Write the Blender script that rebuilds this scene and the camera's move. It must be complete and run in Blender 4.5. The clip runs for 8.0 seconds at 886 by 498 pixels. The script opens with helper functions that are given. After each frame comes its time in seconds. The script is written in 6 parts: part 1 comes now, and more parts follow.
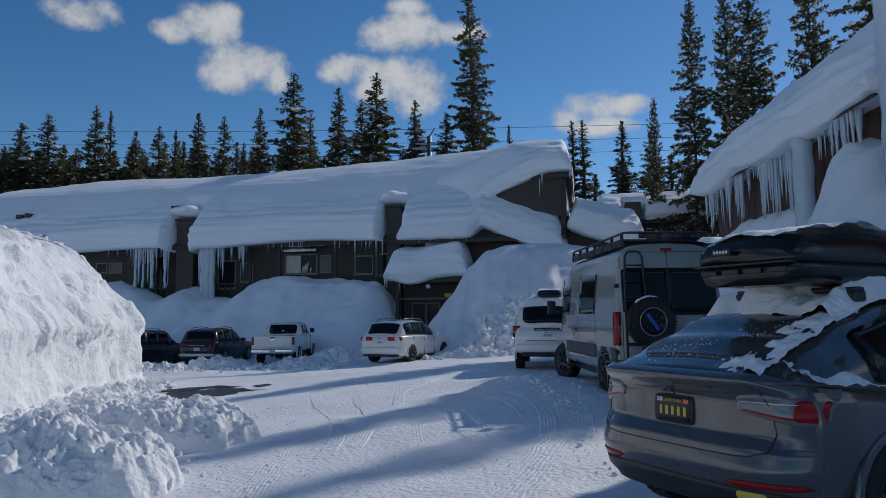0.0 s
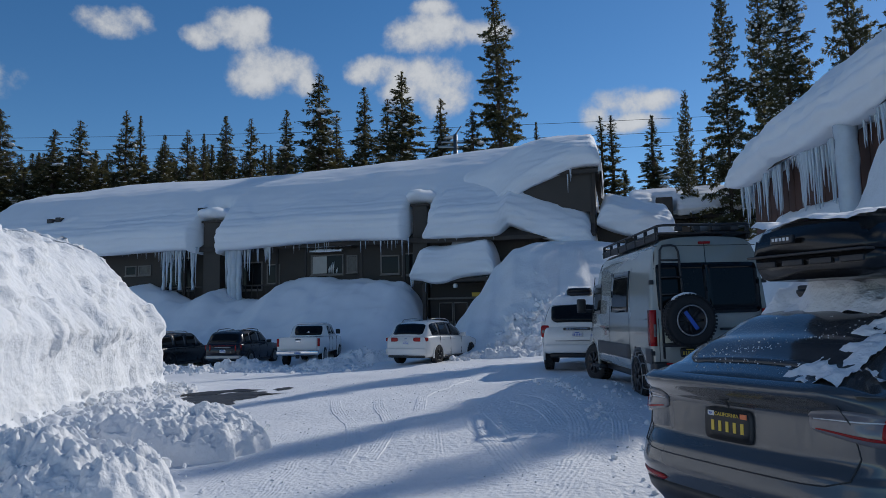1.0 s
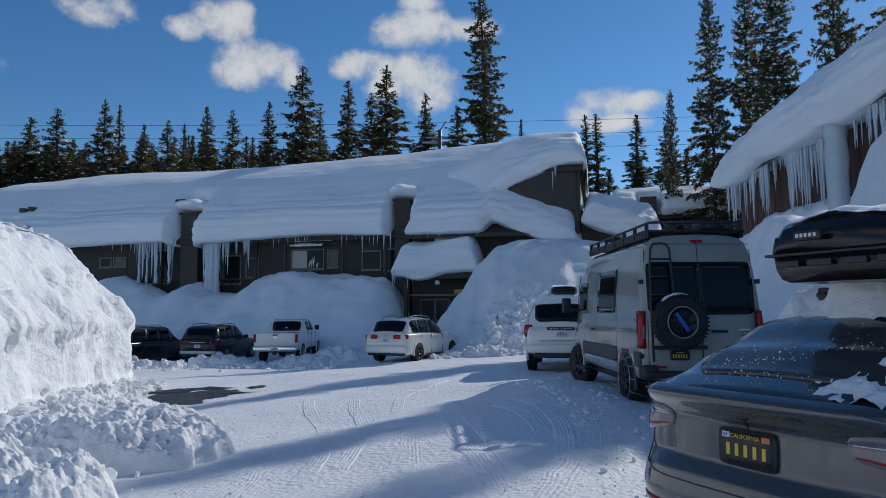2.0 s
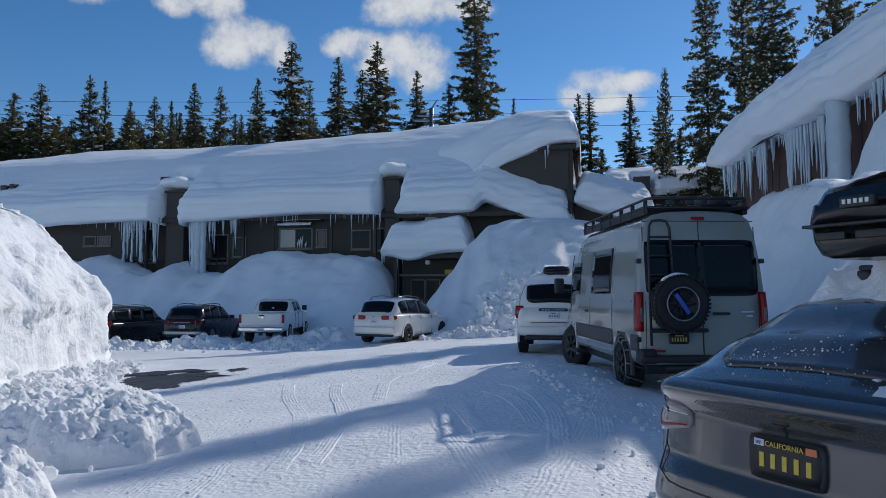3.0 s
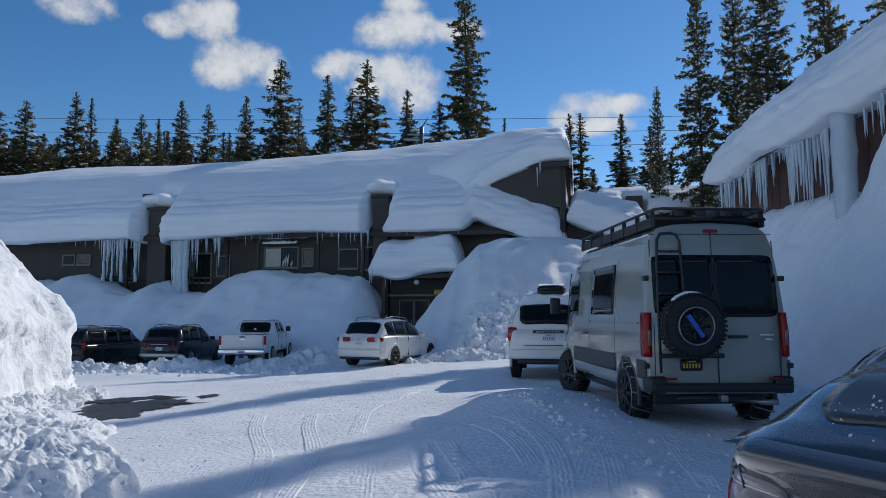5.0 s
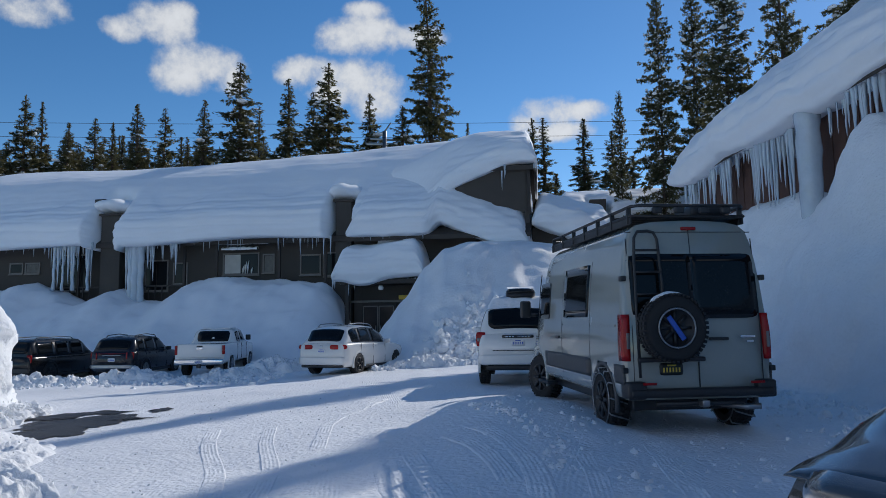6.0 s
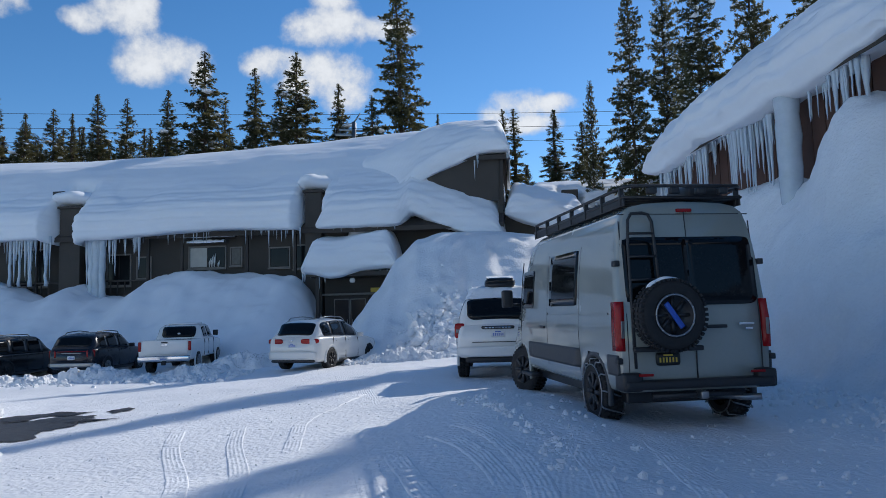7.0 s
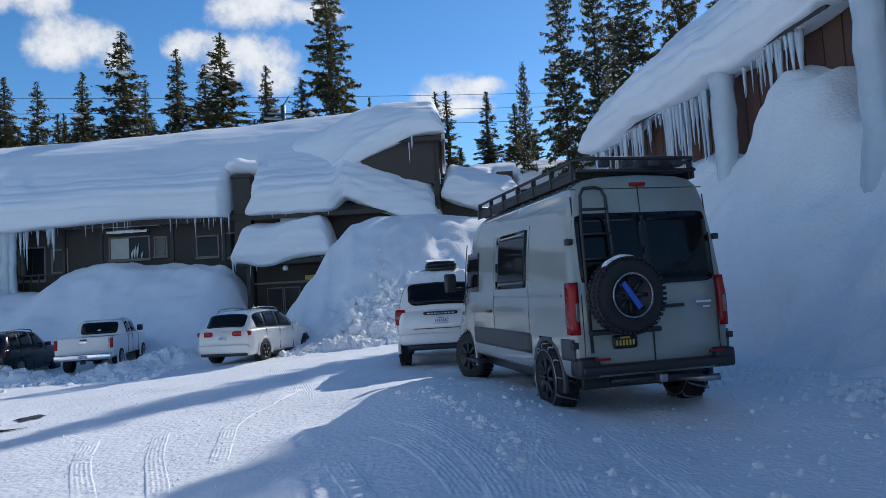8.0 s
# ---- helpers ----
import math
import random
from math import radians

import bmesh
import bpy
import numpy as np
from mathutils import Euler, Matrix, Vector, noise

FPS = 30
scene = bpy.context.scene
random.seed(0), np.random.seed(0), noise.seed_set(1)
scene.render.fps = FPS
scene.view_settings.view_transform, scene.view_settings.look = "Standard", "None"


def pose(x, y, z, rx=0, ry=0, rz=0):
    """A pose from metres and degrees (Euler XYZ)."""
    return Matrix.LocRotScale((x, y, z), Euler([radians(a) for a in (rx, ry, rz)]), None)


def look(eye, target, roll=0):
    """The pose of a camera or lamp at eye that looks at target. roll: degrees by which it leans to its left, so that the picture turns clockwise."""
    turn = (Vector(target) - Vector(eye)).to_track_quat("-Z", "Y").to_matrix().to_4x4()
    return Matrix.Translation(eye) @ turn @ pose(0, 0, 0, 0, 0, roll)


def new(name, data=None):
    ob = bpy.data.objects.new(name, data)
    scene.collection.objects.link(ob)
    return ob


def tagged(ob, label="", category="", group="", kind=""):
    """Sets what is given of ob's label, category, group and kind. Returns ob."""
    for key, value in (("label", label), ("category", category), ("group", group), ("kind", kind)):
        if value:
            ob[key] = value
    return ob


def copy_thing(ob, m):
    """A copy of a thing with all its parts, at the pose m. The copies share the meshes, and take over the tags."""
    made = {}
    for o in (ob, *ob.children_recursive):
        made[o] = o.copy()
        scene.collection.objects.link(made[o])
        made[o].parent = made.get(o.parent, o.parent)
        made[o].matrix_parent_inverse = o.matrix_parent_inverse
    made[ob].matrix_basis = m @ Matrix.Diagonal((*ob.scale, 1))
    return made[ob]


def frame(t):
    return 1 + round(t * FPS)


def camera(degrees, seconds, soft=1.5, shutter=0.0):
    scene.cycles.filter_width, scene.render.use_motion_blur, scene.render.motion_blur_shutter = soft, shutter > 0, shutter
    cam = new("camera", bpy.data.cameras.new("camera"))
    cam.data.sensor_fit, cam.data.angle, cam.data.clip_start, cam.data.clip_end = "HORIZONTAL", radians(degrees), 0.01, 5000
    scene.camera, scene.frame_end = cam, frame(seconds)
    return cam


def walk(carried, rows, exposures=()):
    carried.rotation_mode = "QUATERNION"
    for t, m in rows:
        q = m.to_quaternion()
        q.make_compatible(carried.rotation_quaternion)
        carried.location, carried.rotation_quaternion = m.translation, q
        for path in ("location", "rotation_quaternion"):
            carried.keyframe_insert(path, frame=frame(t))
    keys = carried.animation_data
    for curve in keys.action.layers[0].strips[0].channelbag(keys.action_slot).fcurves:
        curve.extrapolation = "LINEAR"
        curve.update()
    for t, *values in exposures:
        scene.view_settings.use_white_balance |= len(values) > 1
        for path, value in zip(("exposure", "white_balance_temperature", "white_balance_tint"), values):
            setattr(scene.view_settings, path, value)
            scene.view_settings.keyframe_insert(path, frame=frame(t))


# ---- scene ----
cam = camera(65.0, 8.0, soft=0.55)
PATH = [
    (0, (0.622, 0.013, 1.542), (0.486, 2.0, 1.732), -0.5),
    (0.5, (0.662, 0.331, 1.543), (0.479, 2.313, 1.735), -1.1),
    (1, (0.687, 0.7, 1.55), (0.469, 2.679, 1.74), -1.0),
    (1.5, (0.66, 0.982, 1.576), (0.464, 2.962, 1.776), -0.6),
    (3, (0.688, 1.973, 1.576), (0.541, 3.964, 1.7), -0.1),
    (3.5, (0.748, 2.258, 1.566), (0.575, 4.247, 1.692), -0.7),
    (4, (0.74, 2.546, 1.581), (0.577, 4.535, 1.725), -0.6),
    (4.5, (0.706, 2.803, 1.578), (0.556, 4.791, 1.744), -0.2),
    (6, (0.61, 3.649, 1.557), (0.594, 5.639, 1.756), -0.8),
    (6.5, (0.528, 3.979, 1.56), (0.559, 5.969, 1.757), -1.3),
    (7, (0.46, 4.301, 1.522), (0.53, 6.292, 1.699), -1.5),
    (7.5, (0.467, 4.665, 1.517), (0.605, 6.654, 1.678), -1.7),
    (8, (0.421, 5.01, 1.548), (0.675, 6.99, 1.673), -3.3),
]
walk(cam, [(t, look(eye, target, roll)) for t, eye, target, roll in PATH],
     exposures=[(0, -0.57), (0.5, -0.27), (1, -0.45), (1.5, -0.42), (3.5, -0.18), (4.5, -0.2), (6, -0.16), (6.6, -0.02), (8, 0.15)])

# ---- light ----
SUN_AZ, SUN_EL = 39.0, 32.5        # degrees right of +y, degrees up
PUFFS = [  # clouds: azimuth right of +y, elevation, half width, half height (degrees)
    (-32.3, 21.7, 2.6, 1.1), (-30.8, 22.3, 1.4, 0.9), (-25.6, 21.6, 1.6, 1.0), (-22.9, 22.3, 2.6, 1.5), (-22.0, 23.2, 1.5, 0.9), (-19.9, 19.7, 3.4, 1.7), (-21.6, 18.6, 2.4, 1.3), (-17.8, 18.6, 1.5, 1.1),
    (-8.6, 22.4, 2.4, 1.4), (-6.6, 22.9, 2.8, 1.7), (-3.2, 22.7, 3.6, 1.0), (-6.8, 24.6, 2.0, 0.7), (-12.2, 19.7, 2.2, 1.2), (-8.3, 19.6, 3.6, 1.5), (-6.0, 18.2, 2.6, 1.9), (-9.6, 18.2, 2.0, 1.2),
    (8.6, 16.6, 2.6, 1.3), (11.2, 16.4, 2.4, 0.9), (6.6, 15.6, 1.6, 1.0), (9.0, 15.0, 3.4, 0.9), (-44.0, 17.0, 5.0, 2.0),
    # unseen clouds beside and behind the viewer, added to brighten the shaded snow
    (-80.0, 22.0, 22.0, 7.0), (-120.0, 35.0, 25.0, 9.0), (-155.0, 20.0, 20.0, 7.0), (100.0, 25.0, 22.0, 7.0), (140.0, 38.0, 26.0, 9.0),
]
world = bpy.data.worlds.new("world")
scene.world = world
world.use_nodes = True
wn, wl = world.node_tree.nodes, world.node_tree.links
wn.clear()


def wmath(op, a, b=None):
    n = wn.new("ShaderNodeMath")
    n.operation = op
    for k, v in enumerate((a, b)):
        if v is None:
            continue
        if isinstance(v, (int, float)):
            n.inputs[k].default_value = v
        else:
            wl.new(v, n.inputs[k])
    return n.outputs[0]


sky = wn.new("ShaderNodeTexSky")
sky.sky_type, sky.sun_disc = "NISHITA", False
sky.sun_elevation, sky.sun_rotation = radians(SUN_EL), radians(SUN_AZ)
sky.altitude, sky.air_density, sky.dust_density, sky.ozone_density = 2200, 1.0, 0.3, 2.0
coord = wn.new("ShaderNodeTexCoord")
sep = wn.new("ShaderNodeSeparateXYZ")
wl.new(coord.outputs["Generated"], sep.inputs[0])
az = wmath("MULTIPLY", wmath("ARCTAN2", sep.outputs[0], sep.outputs[1]), 57.2958)
el = wmath("MULTIPLY", wmath("ARCSINE", sep.outputs[2]), 57.2958)
cloud = None
for a, e, ra, re in PUFFS:
    dx = wmath("DIVIDE", wmath("SUBTRACT", az, a), ra)
    dy = wmath("DIVIDE", wmath("SUBTRACT", el, e), re)
    v = wmath("SUBTRACT", 1.0, wmath("ADD", wmath("MULTIPLY", dx, dx), wmath("MULTIPLY", dy, dy)))
    cloud = v if cloud is None else wmath("SMOOTH_MAX", cloud, v)
fluff = wn.new("ShaderNodeTexNoise")
fluff.inputs["Scale"].default_value, fluff.inputs["Detail"].default_value = 26.0, 10.0
fluff.inputs["Roughness"].default_value = 0.62
wl.new(coord.outputs["Generated"], fluff.inputs["Vector"])
body = wmath("ADD", cloud, wmath("MULTIPLY", wmath("SUBTRACT", fluff.outputs[0], 0.5), 3.0))
cover = wn.new("ShaderNodeMapRange")
cover.interpolation_type = "SMOOTHSTEP"
cover.inputs["From Min"].default_value, cover.inputs["From Max"].default_value = -0.35, 1.1
cover.inputs["To Max"].default_value = 0.93
wl.new(body, cover.inputs["Value"])
shade = wn.new("ShaderNodeMapRange")
shade.inputs["From Min"].default_value, shade.inputs["From Max"].default_value = 0.2, 1.5
shade.inputs["To Min"].default_value, shade.inputs["To Max"].default_value = 0.75, 1.0
wl.new(body, shade.inputs["Value"])
skybg, cloudbg, mixbg, wout = (wn.new("ShaderNodeBackground"), wn.new("ShaderNodeBackground"), wn.new("ShaderNodeMixShader"),
                               wn.new("ShaderNodeOutputWorld"))
tone = wn.new("ShaderNodeHueSaturation")
tone.inputs["Saturation"].default_value = 1.27
wl.new(sky.outputs[0], tone.inputs["Color"])
wl.new(tone.outputs[0], skybg.inputs[0])
skybg.inputs[1].default_value = 0.13
cloudbg.inputs[0].default_value = (0.93, 0.96, 1.0, 1)
wl.new(wmath("MULTIPLY", shade.outputs[0], 0.9), cloudbg.inputs[1])
wl.new(cover.outputs[0], mixbg.inputs[0])
wl.new(skybg.outputs[0], mixbg.inputs[1])
wl.new(cloudbg.outputs[0], mixbg.inputs[2])
wl.new(mixbg.outputs[0], wout.inputs[0])

sun_data = bpy.data.lights.new("sun", "SUN")
sun_data.energy, sun_data.angle, sun_data.color = 3.15, radians(0.5), (1.0, 0.965, 0.91)
sun = new("sun", sun_data)
sa, se = radians(SUN_AZ), radians(SUN_EL)
sun.matrix_world = look((math.sin(sa) * math.cos(se) * 90, math.cos(sa) * math.cos(se) * 90, math.sin(se) * 90), (0, 0, 0))


# ---- materials ----
def material(name, colour, rough=0.6, metal=0.0, vary=0.15, scale=3.0, fine=40.0, bump=0.1, bump_scale=None, spread=0.01, coat=0.0,
             trans=0.0, other=None, per_object=0.0, island=0.0):
    """Principled material with colour variation at two scales, roughness variation and a fine bump."""
    m = bpy.data.materials.new(name)
    m.use_nodes = True
    nt = m.node_tree
    p = nt.nodes["Principled BSDF"]
    co = nt.nodes.new("ShaderNodeTexCoord")
    big, small = nt.nodes.new("ShaderNodeTexNoise"), nt.nodes.new("ShaderNodeTexNoise")
    for n, s in ((big, scale), (small, fine)):
        n.inputs["Scale"].default_value, n.inputs["Detail"].default_value = s, 5.0
        nt.links.new(co.outputs["Object"], n.inputs["Vector"])
    mixer = nt.nodes.new("ShaderNodeMath")
    mixer.operation = "MULTIPLY_ADD"
    nt.links.new(small.outputs[0], mixer.inputs[0])
    mixer.inputs[1].default_value = 0.45
    nt.links.new(big.outputs[0], mixer.inputs[2])
    ramp = nt.nodes.new("ShaderNodeMapRange")
    ramp.inputs["From Min"].default_value, ramp.inputs["From Max"].default_value = 0.4, 1.05
    nt.links.new(mixer.outputs[0], ramp.inputs["Value"])
    mix = nt.nodes.new("ShaderNodeMix")
    mix.data_type = "RGBA"
    low = other or [c * (1 - vary) for c in colour]
    high = colour if other else [min(1.0, c * (1 + vary)) for c in colour]
    mix.inputs[6].default_value, mix.inputs[7].default_value = (*low, 1), (*high, 1)
    nt.links.new(ramp.outputs[0], mix.inputs[0])
    out = mix.outputs[2]
    if per_object or island:
        info = nt.nodes.new("ShaderNodeObjectInfo" if per_object else "ShaderNodeNewGeometry")
        pick = info.outputs["Random" if per_object else "Random Per Island"]
        hsv, mr = nt.nodes.new("ShaderNodeHueSaturation"), nt.nodes.new("ShaderNodeMapRange")
        amount = per_object or island
        mr.inputs["To Min"].default_value, mr.inputs["To Max"].default_value = 1 - amount, 1 + amount
        nt.links.new(pick, mr.inputs["Value"])
        nt.links.new(mr.outputs[0], hsv.inputs["Value"])
        nt.links.new(out, hsv.inputs["Color"])
        out = hsv.outputs[0]
    nt.links.new(out, p.inputs["Base Color"])
    rr = nt.nodes.new("ShaderNodeMapRange")
    rr.inputs["To Min"].default_value, rr.inputs["To Max"].default_value = rough * 0.85, min(1.0, rough * 1.15)
    nt.links.new(big.outputs[0], rr.inputs["Value"])
    nt.links.new(rr.outputs[0], p.inputs["Roughness"])
    p.inputs["Metallic"].default_value = metal
    p.inputs["Coat Weight"].default_value = coat
    p.inputs["Coat Roughness"].default_value = 0.04
    p.inputs["Transmission Weight"].default_value = trans
    if bump:
        b = nt.nodes.new("ShaderNodeBump")
        b.inputs["Strength"].default_value, b.inputs["Distance"].default_value = bump, spread
        if bump_scale:
            bn = nt.nodes.new("ShaderNodeTexNoise")
            bn.inputs["Scale"].default_value, bn.inputs["Detail"].default_value = bump_scale, 6.0
            nt.links.new(co.outputs["Object"], bn.inputs["Vector"])
            nt.links.new(bn.outputs[0], b.inputs["Height"])
        else:
            nt.links.new(small.outputs[0], b.inputs["Height"])
        nt.links.new(b.outputs[0], p.inputs["Normal"])
    return m


SNOW = material("snow_smooth", (0.86, 0.88, 0.91), 0.75, vary=0.03, scale=0.6, fine=9.0, bump=0.3, bump_scale=9.0, spread=0.02)
SNOW_ROUGH = material("snow_rough", (0.85, 0.865, 0.885), 0.8, vary=0.06, scale=1.0, fine=14.0, bump=0.8, bump_scale=11.0, spread=0.05)
SNOW_CUT = material("snow_cut_face", (0.84, 0.86, 0.885), 0.8, vary=0.07, scale=1.0, fine=12.0, bump=0.9, bump_scale=5.5, spread=0.08)
SNOW_PACKED = material("snow_packed", (0.84, 0.86, 0.89), 0.6, vary=0.06, scale=0.35, fine=6.0, bump=0.85, bump_scale=15.0, spread=0.035)


def tread_marks(m):
    """Adds tyre grooves in long strips, and loose crumbs, to the bump of packed snow."""
    nt = m.node_tree
    p, co = nt.nodes["Principled BSDF"], nt.nodes.new("ShaderNodeTexCoord")
    bump = p.inputs["Normal"].links[0].from_node
    last = bump.outputs[0]
    for turn, stretch, scale, lim in ((-8, (1.6, 0.10, 1.0), 7.0, 0.56), (14, (1.5, 0.09, 1.0), 6.0, 0.58)):
        place = nt.nodes.new("ShaderNodeMapping")
        place.inputs["Rotation"].default_value = (0, 0, radians(turn))
        nt.links.new(co.outputs["Object"], place.inputs["Vector"])
        wave = nt.nodes.new("ShaderNodeTexWave")
        wave.inputs["Scale"].default_value, wave.inputs["Distortion"].default_value = scale, 4.5
        wave.inputs["Detail"].default_value, wave.inputs["Detail Scale"].default_value = 2.0, 0.35
        nt.links.new(place.outputs[0], wave.inputs["Vector"])
        squash = nt.nodes.new("ShaderNodeVectorMath")
        squash.operation = "MULTIPLY"
        squash.inputs[1].default_value = stretch
        nt.links.new(place.outputs[0], squash.inputs[0])
        patch = nt.nodes.new("ShaderNodeTexNoise")
        patch.inputs["Scale"].default_value, patch.inputs["Detail"].default_value = 0.75, 3.0
        nt.links.new(squash.outputs[0], patch.inputs["Vector"])
        mask = nt.nodes.new("ShaderNodeMapRange")
        mask.inputs["From Min"].default_value, mask.inputs["From Max"].default_value = lim, lim + 0.09
        nt.links.new(patch.outputs[0], mask.inputs["Value"])
        mul = nt.nodes.new("ShaderNodeMath")
        mul.operation = "MULTIPLY"
        nt.links.new(wave.outputs["Fac"], mul.inputs[0])
        nt.links.new(mask.outputs[0], mul.inputs[1])
        nb = nt.nodes.new("ShaderNodeBump")
        nb.inputs["Strength"].default_value, nb.inputs["Distance"].default_value = 0.4, 0.012
        nt.links.new(mul.outputs[0], nb.inputs["Height"])
        nt.links.new(last, nb.inputs["Normal"])
        last = nb.outputs[0]
    crumbs = nt.nodes.new("ShaderNodeTexVoronoi")
    crumbs.inputs["Scale"].default_value = 13.0
    nt.links.new(co.outputs["Object"], crumbs.inputs["Vector"])
    nb = nt.nodes.new("ShaderNodeBump")
    nb.invert = True
    nb.inputs["Strength"].default_value, nb.inputs["Distance"].default_value = 0.4, 0.018
    nt.links.new(crumbs.outputs["Distance"], nb.inputs["Height"])
    nt.links.new(last, nb.inputs["Normal"])
    nt.links.new(nb.outputs[0], p.inputs["Normal"])


tread_marks(SNOW_PACKED)
ICE = material("ice", (0.72, 0.80, 0.88), 0.18, vary=0.1, scale=2.0, fine=12.0, bump=0.3, trans=0.35)
ASPHALT = material("wet_asphalt", (0.035, 0.034, 0.034), 0.55, vary=0.35, scale=2.0, fine=60.0, bump=0.4)
WALL = material("brown_siding", (0.066, 0.056, 0.047), 0.8, vary=0.2, scale=0.8, fine=14.0, bump=0.3)
WALL_RED = material("red_brown_siding", (0.10, 0.050, 0.036), 0.8, vary=0.25, scale=0.8, fine=14.0, bump=0.3)
TRIM = material("dark_trim", (0.045, 0.036, 0.030), 0.7, vary=0.2, bump=0.2)
WHITE_TRIM = material("white_trim", (0.70, 0.70, 0.68), 0.5, vary=0.06, bump=0.05)
CURTAIN = material("curtain_cloth", (0.55, 0.53, 0.48), 0.9, vary=0.1, fine=30.0, bump=0.3)
GLASS = material("window_glass", (0.015, 0.016, 0.018), 0.08, vary=0.1, bump=0.0)
GLASS.node_tree.nodes["Principled BSDF"].inputs["IOR"].default_value = 1.25
CARGLASS = material("tinted_car_glass", (0.006, 0.007, 0.008), 0.05, vary=0.15, scale=2.0, bump=0.0)
CARGLASS.node_tree.nodes["Principled BSDF"].inputs["IOR"].default_value = 1.32
WET_GLASS = material("wet_car_glass", (0.055, 0.060, 0.068), 0.12, vary=0.3, scale=4.0, fine=60.0, bump=0.04, bump_scale=90.0, spread=0.003)
RUBBER = material("tyre_rubber", (0.018, 0.018, 0.019), 0.8, vary=0.3, fine=30.0, bump=0.5)
PLASTIC = material("black_plastic", (0.020, 0.020, 0.022), 0.45, vary=0.25, fine=60.0, bump=0.15)
CLADDING = material("dark_grey_cladding", (0.055, 0.058, 0.062), 0.5, vary=0.15, fine=60.0, bump=0.1)
STEEL = material("dull_steel", (0.32, 0.33, 0.34), 0.35, metal=0.9, vary=0.15, bump=0.1)
CHROME = material("chrome", (0.65, 0.66, 0.68), 0.12, metal=1.0, vary=0.05, bump=0.0)
RED_LENS = material("red_lamp_lens", (0.30, 0.006, 0.008), 0.25, vary=0.2, scale=9.0, bump=0.0, coat=0.1)
RED_LENS.node_tree.nodes["Principled BSDF"].inputs["Specular IOR Level"].default_value = 0.25
CLEAR_LENS = material("clear_lamp_lens", (0.17, 0.15, 0.15), 0.08, vary=0.2, scale=9.0, bump=0.0, coat=0.8)
PLATE_DARK = material("black_plate", (0.012, 0.012, 0.013), 0.4, vary=0.1, bump=0.0)
PLATE_WHITE = material("white_plate", (0.7, 0.7, 0.7), 0.4, vary=0.05, bump=0.0)
YELLOW = material("yellow_ink", (0.72, 0.50, 0.06), 0.5, vary=0.05, bump=0.0)
BLUE_INK = material("blue_ink", (0.03, 0.10, 0.45), 0.5, vary=0.1, bump=0.0)
ORANGE_INK = material("orange_ink", (0.75, 0.20, 0.07), 0.5, vary=0.1, bump=0.0)
BARK = material("conifer_bark", (0.075, 0.050, 0.036), 0.9, vary=0.35, scale=2.0, fine=14.0, bump=0.6)
NEEDLES = material("conifer_needles", (0.135, 0.130, 0.068), 0.6, vary=0.3, scale=0.5, fine=5.0, bump=0.0, other=(0.060, 0.068, 0.040), island=0.4)
nt = NEEDLES.node_tree
thin, blend = nt.nodes.new("ShaderNodeBsdfTranslucent"), nt.nodes.new("ShaderNodeMixShader")
thin.inputs[0].default_value, blend.inputs[0].default_value = (0.24, 0.22, 0.10, 1), 0.45
nt.links.new(nt.nodes["Principled BSDF"].outputs[0], blend.inputs[1])
nt.links.new(thin.outputs[0], blend.inputs[2])
nt.links.new(blend.outputs[0], nt.nodes["Material Output"].inputs[0])
CABLE = material("steel_cable", (0.05, 0.05, 0.055), 0.5, vary=0.1, bump=0.0)


def paint(name, colour, metal=0.0, rough=0.35):
    return material(name, colour, rough, metal, vary=0.05, scale=1.5, fine=25.0, bump=0.0, coat=1.0)


PAINT_GREY = paint("graphite_paint", (0.085, 0.086, 0.088), 0.4, 0.22)
PAINT_VAN = paint("pale_grey_paint", (0.295, 0.315, 0.288), 0.0, 0.26)
PAINT_WHITE = paint("white_paint", (0.74, 0.74, 0.72))
PAINT_PEARL = paint("pearl_white_paint", (0.70, 0.69, 0.66))
PAINT_BLACK = material("black_paint", (0.008, 0.008, 0.009), 0.22, vary=0.1, bump=0.0)
PAINT_NAVY = material("dark_blue_paint", (0.010, 0.012, 0.020), 0.22, vary=0.1, bump=0.0)
WINDOW_FRAME = material("weathered_window_frame", (0.20, 0.18, 0.16), 0.6, vary=0.2, bump=0.1)
WINDOW_DIM = material("dim_blind", (0.16, 0.15, 0.13), 0.8, vary=0.3, scale=5.0, bump=0.1)


# ---- mesh helpers ----
def part(name, bm, mat, parent=None, label="", smooth=True):
    """Links a bmesh as one mesh object, under a thing or a part."""
    bmesh.ops.recalc_face_normals(bm, faces=bm.faces[:])
    me = bpy.data.meshes.new(name)
    bm.to_mesh(me)
    bm.free()
    return part_of(name, me, mat, parent, label, smooth)


def part_of(name, me, mat, parent=None, label="", smooth=True):
    if mat is not None and not me.materials:
        me.materials.append(mat)
    if smooth and me.polygons:
        me.polygons.foreach_set("use_smooth", [True] * len(me.polygons))
    ob = new(name, me)
    ob.parent = parent
    if label:
        tagged(ob, label)
    return ob


def box(x0, x1, y0, y1, z0, z1, bevel=0.0, segments=2, bm=None):
    bm = bm or bmesh.new()
    made = bmesh.ops.create_cube(bm, size=1, matrix=Matrix.Translation(((x0 + x1) / 2, (y0 + y1) / 2, (z0 + z1) / 2)) @ Matrix.Diagonal(
        (x1 - x0, y1 - y0, z1 - z0, 1)))
    if bevel:
        edges = list({e for v in made["verts"] for e in v.link_edges})
        bmesh.ops.bevel(bm, geom=edges, offset=bevel, segments=segments, profile=0.6, affect="EDGES")
    return bm


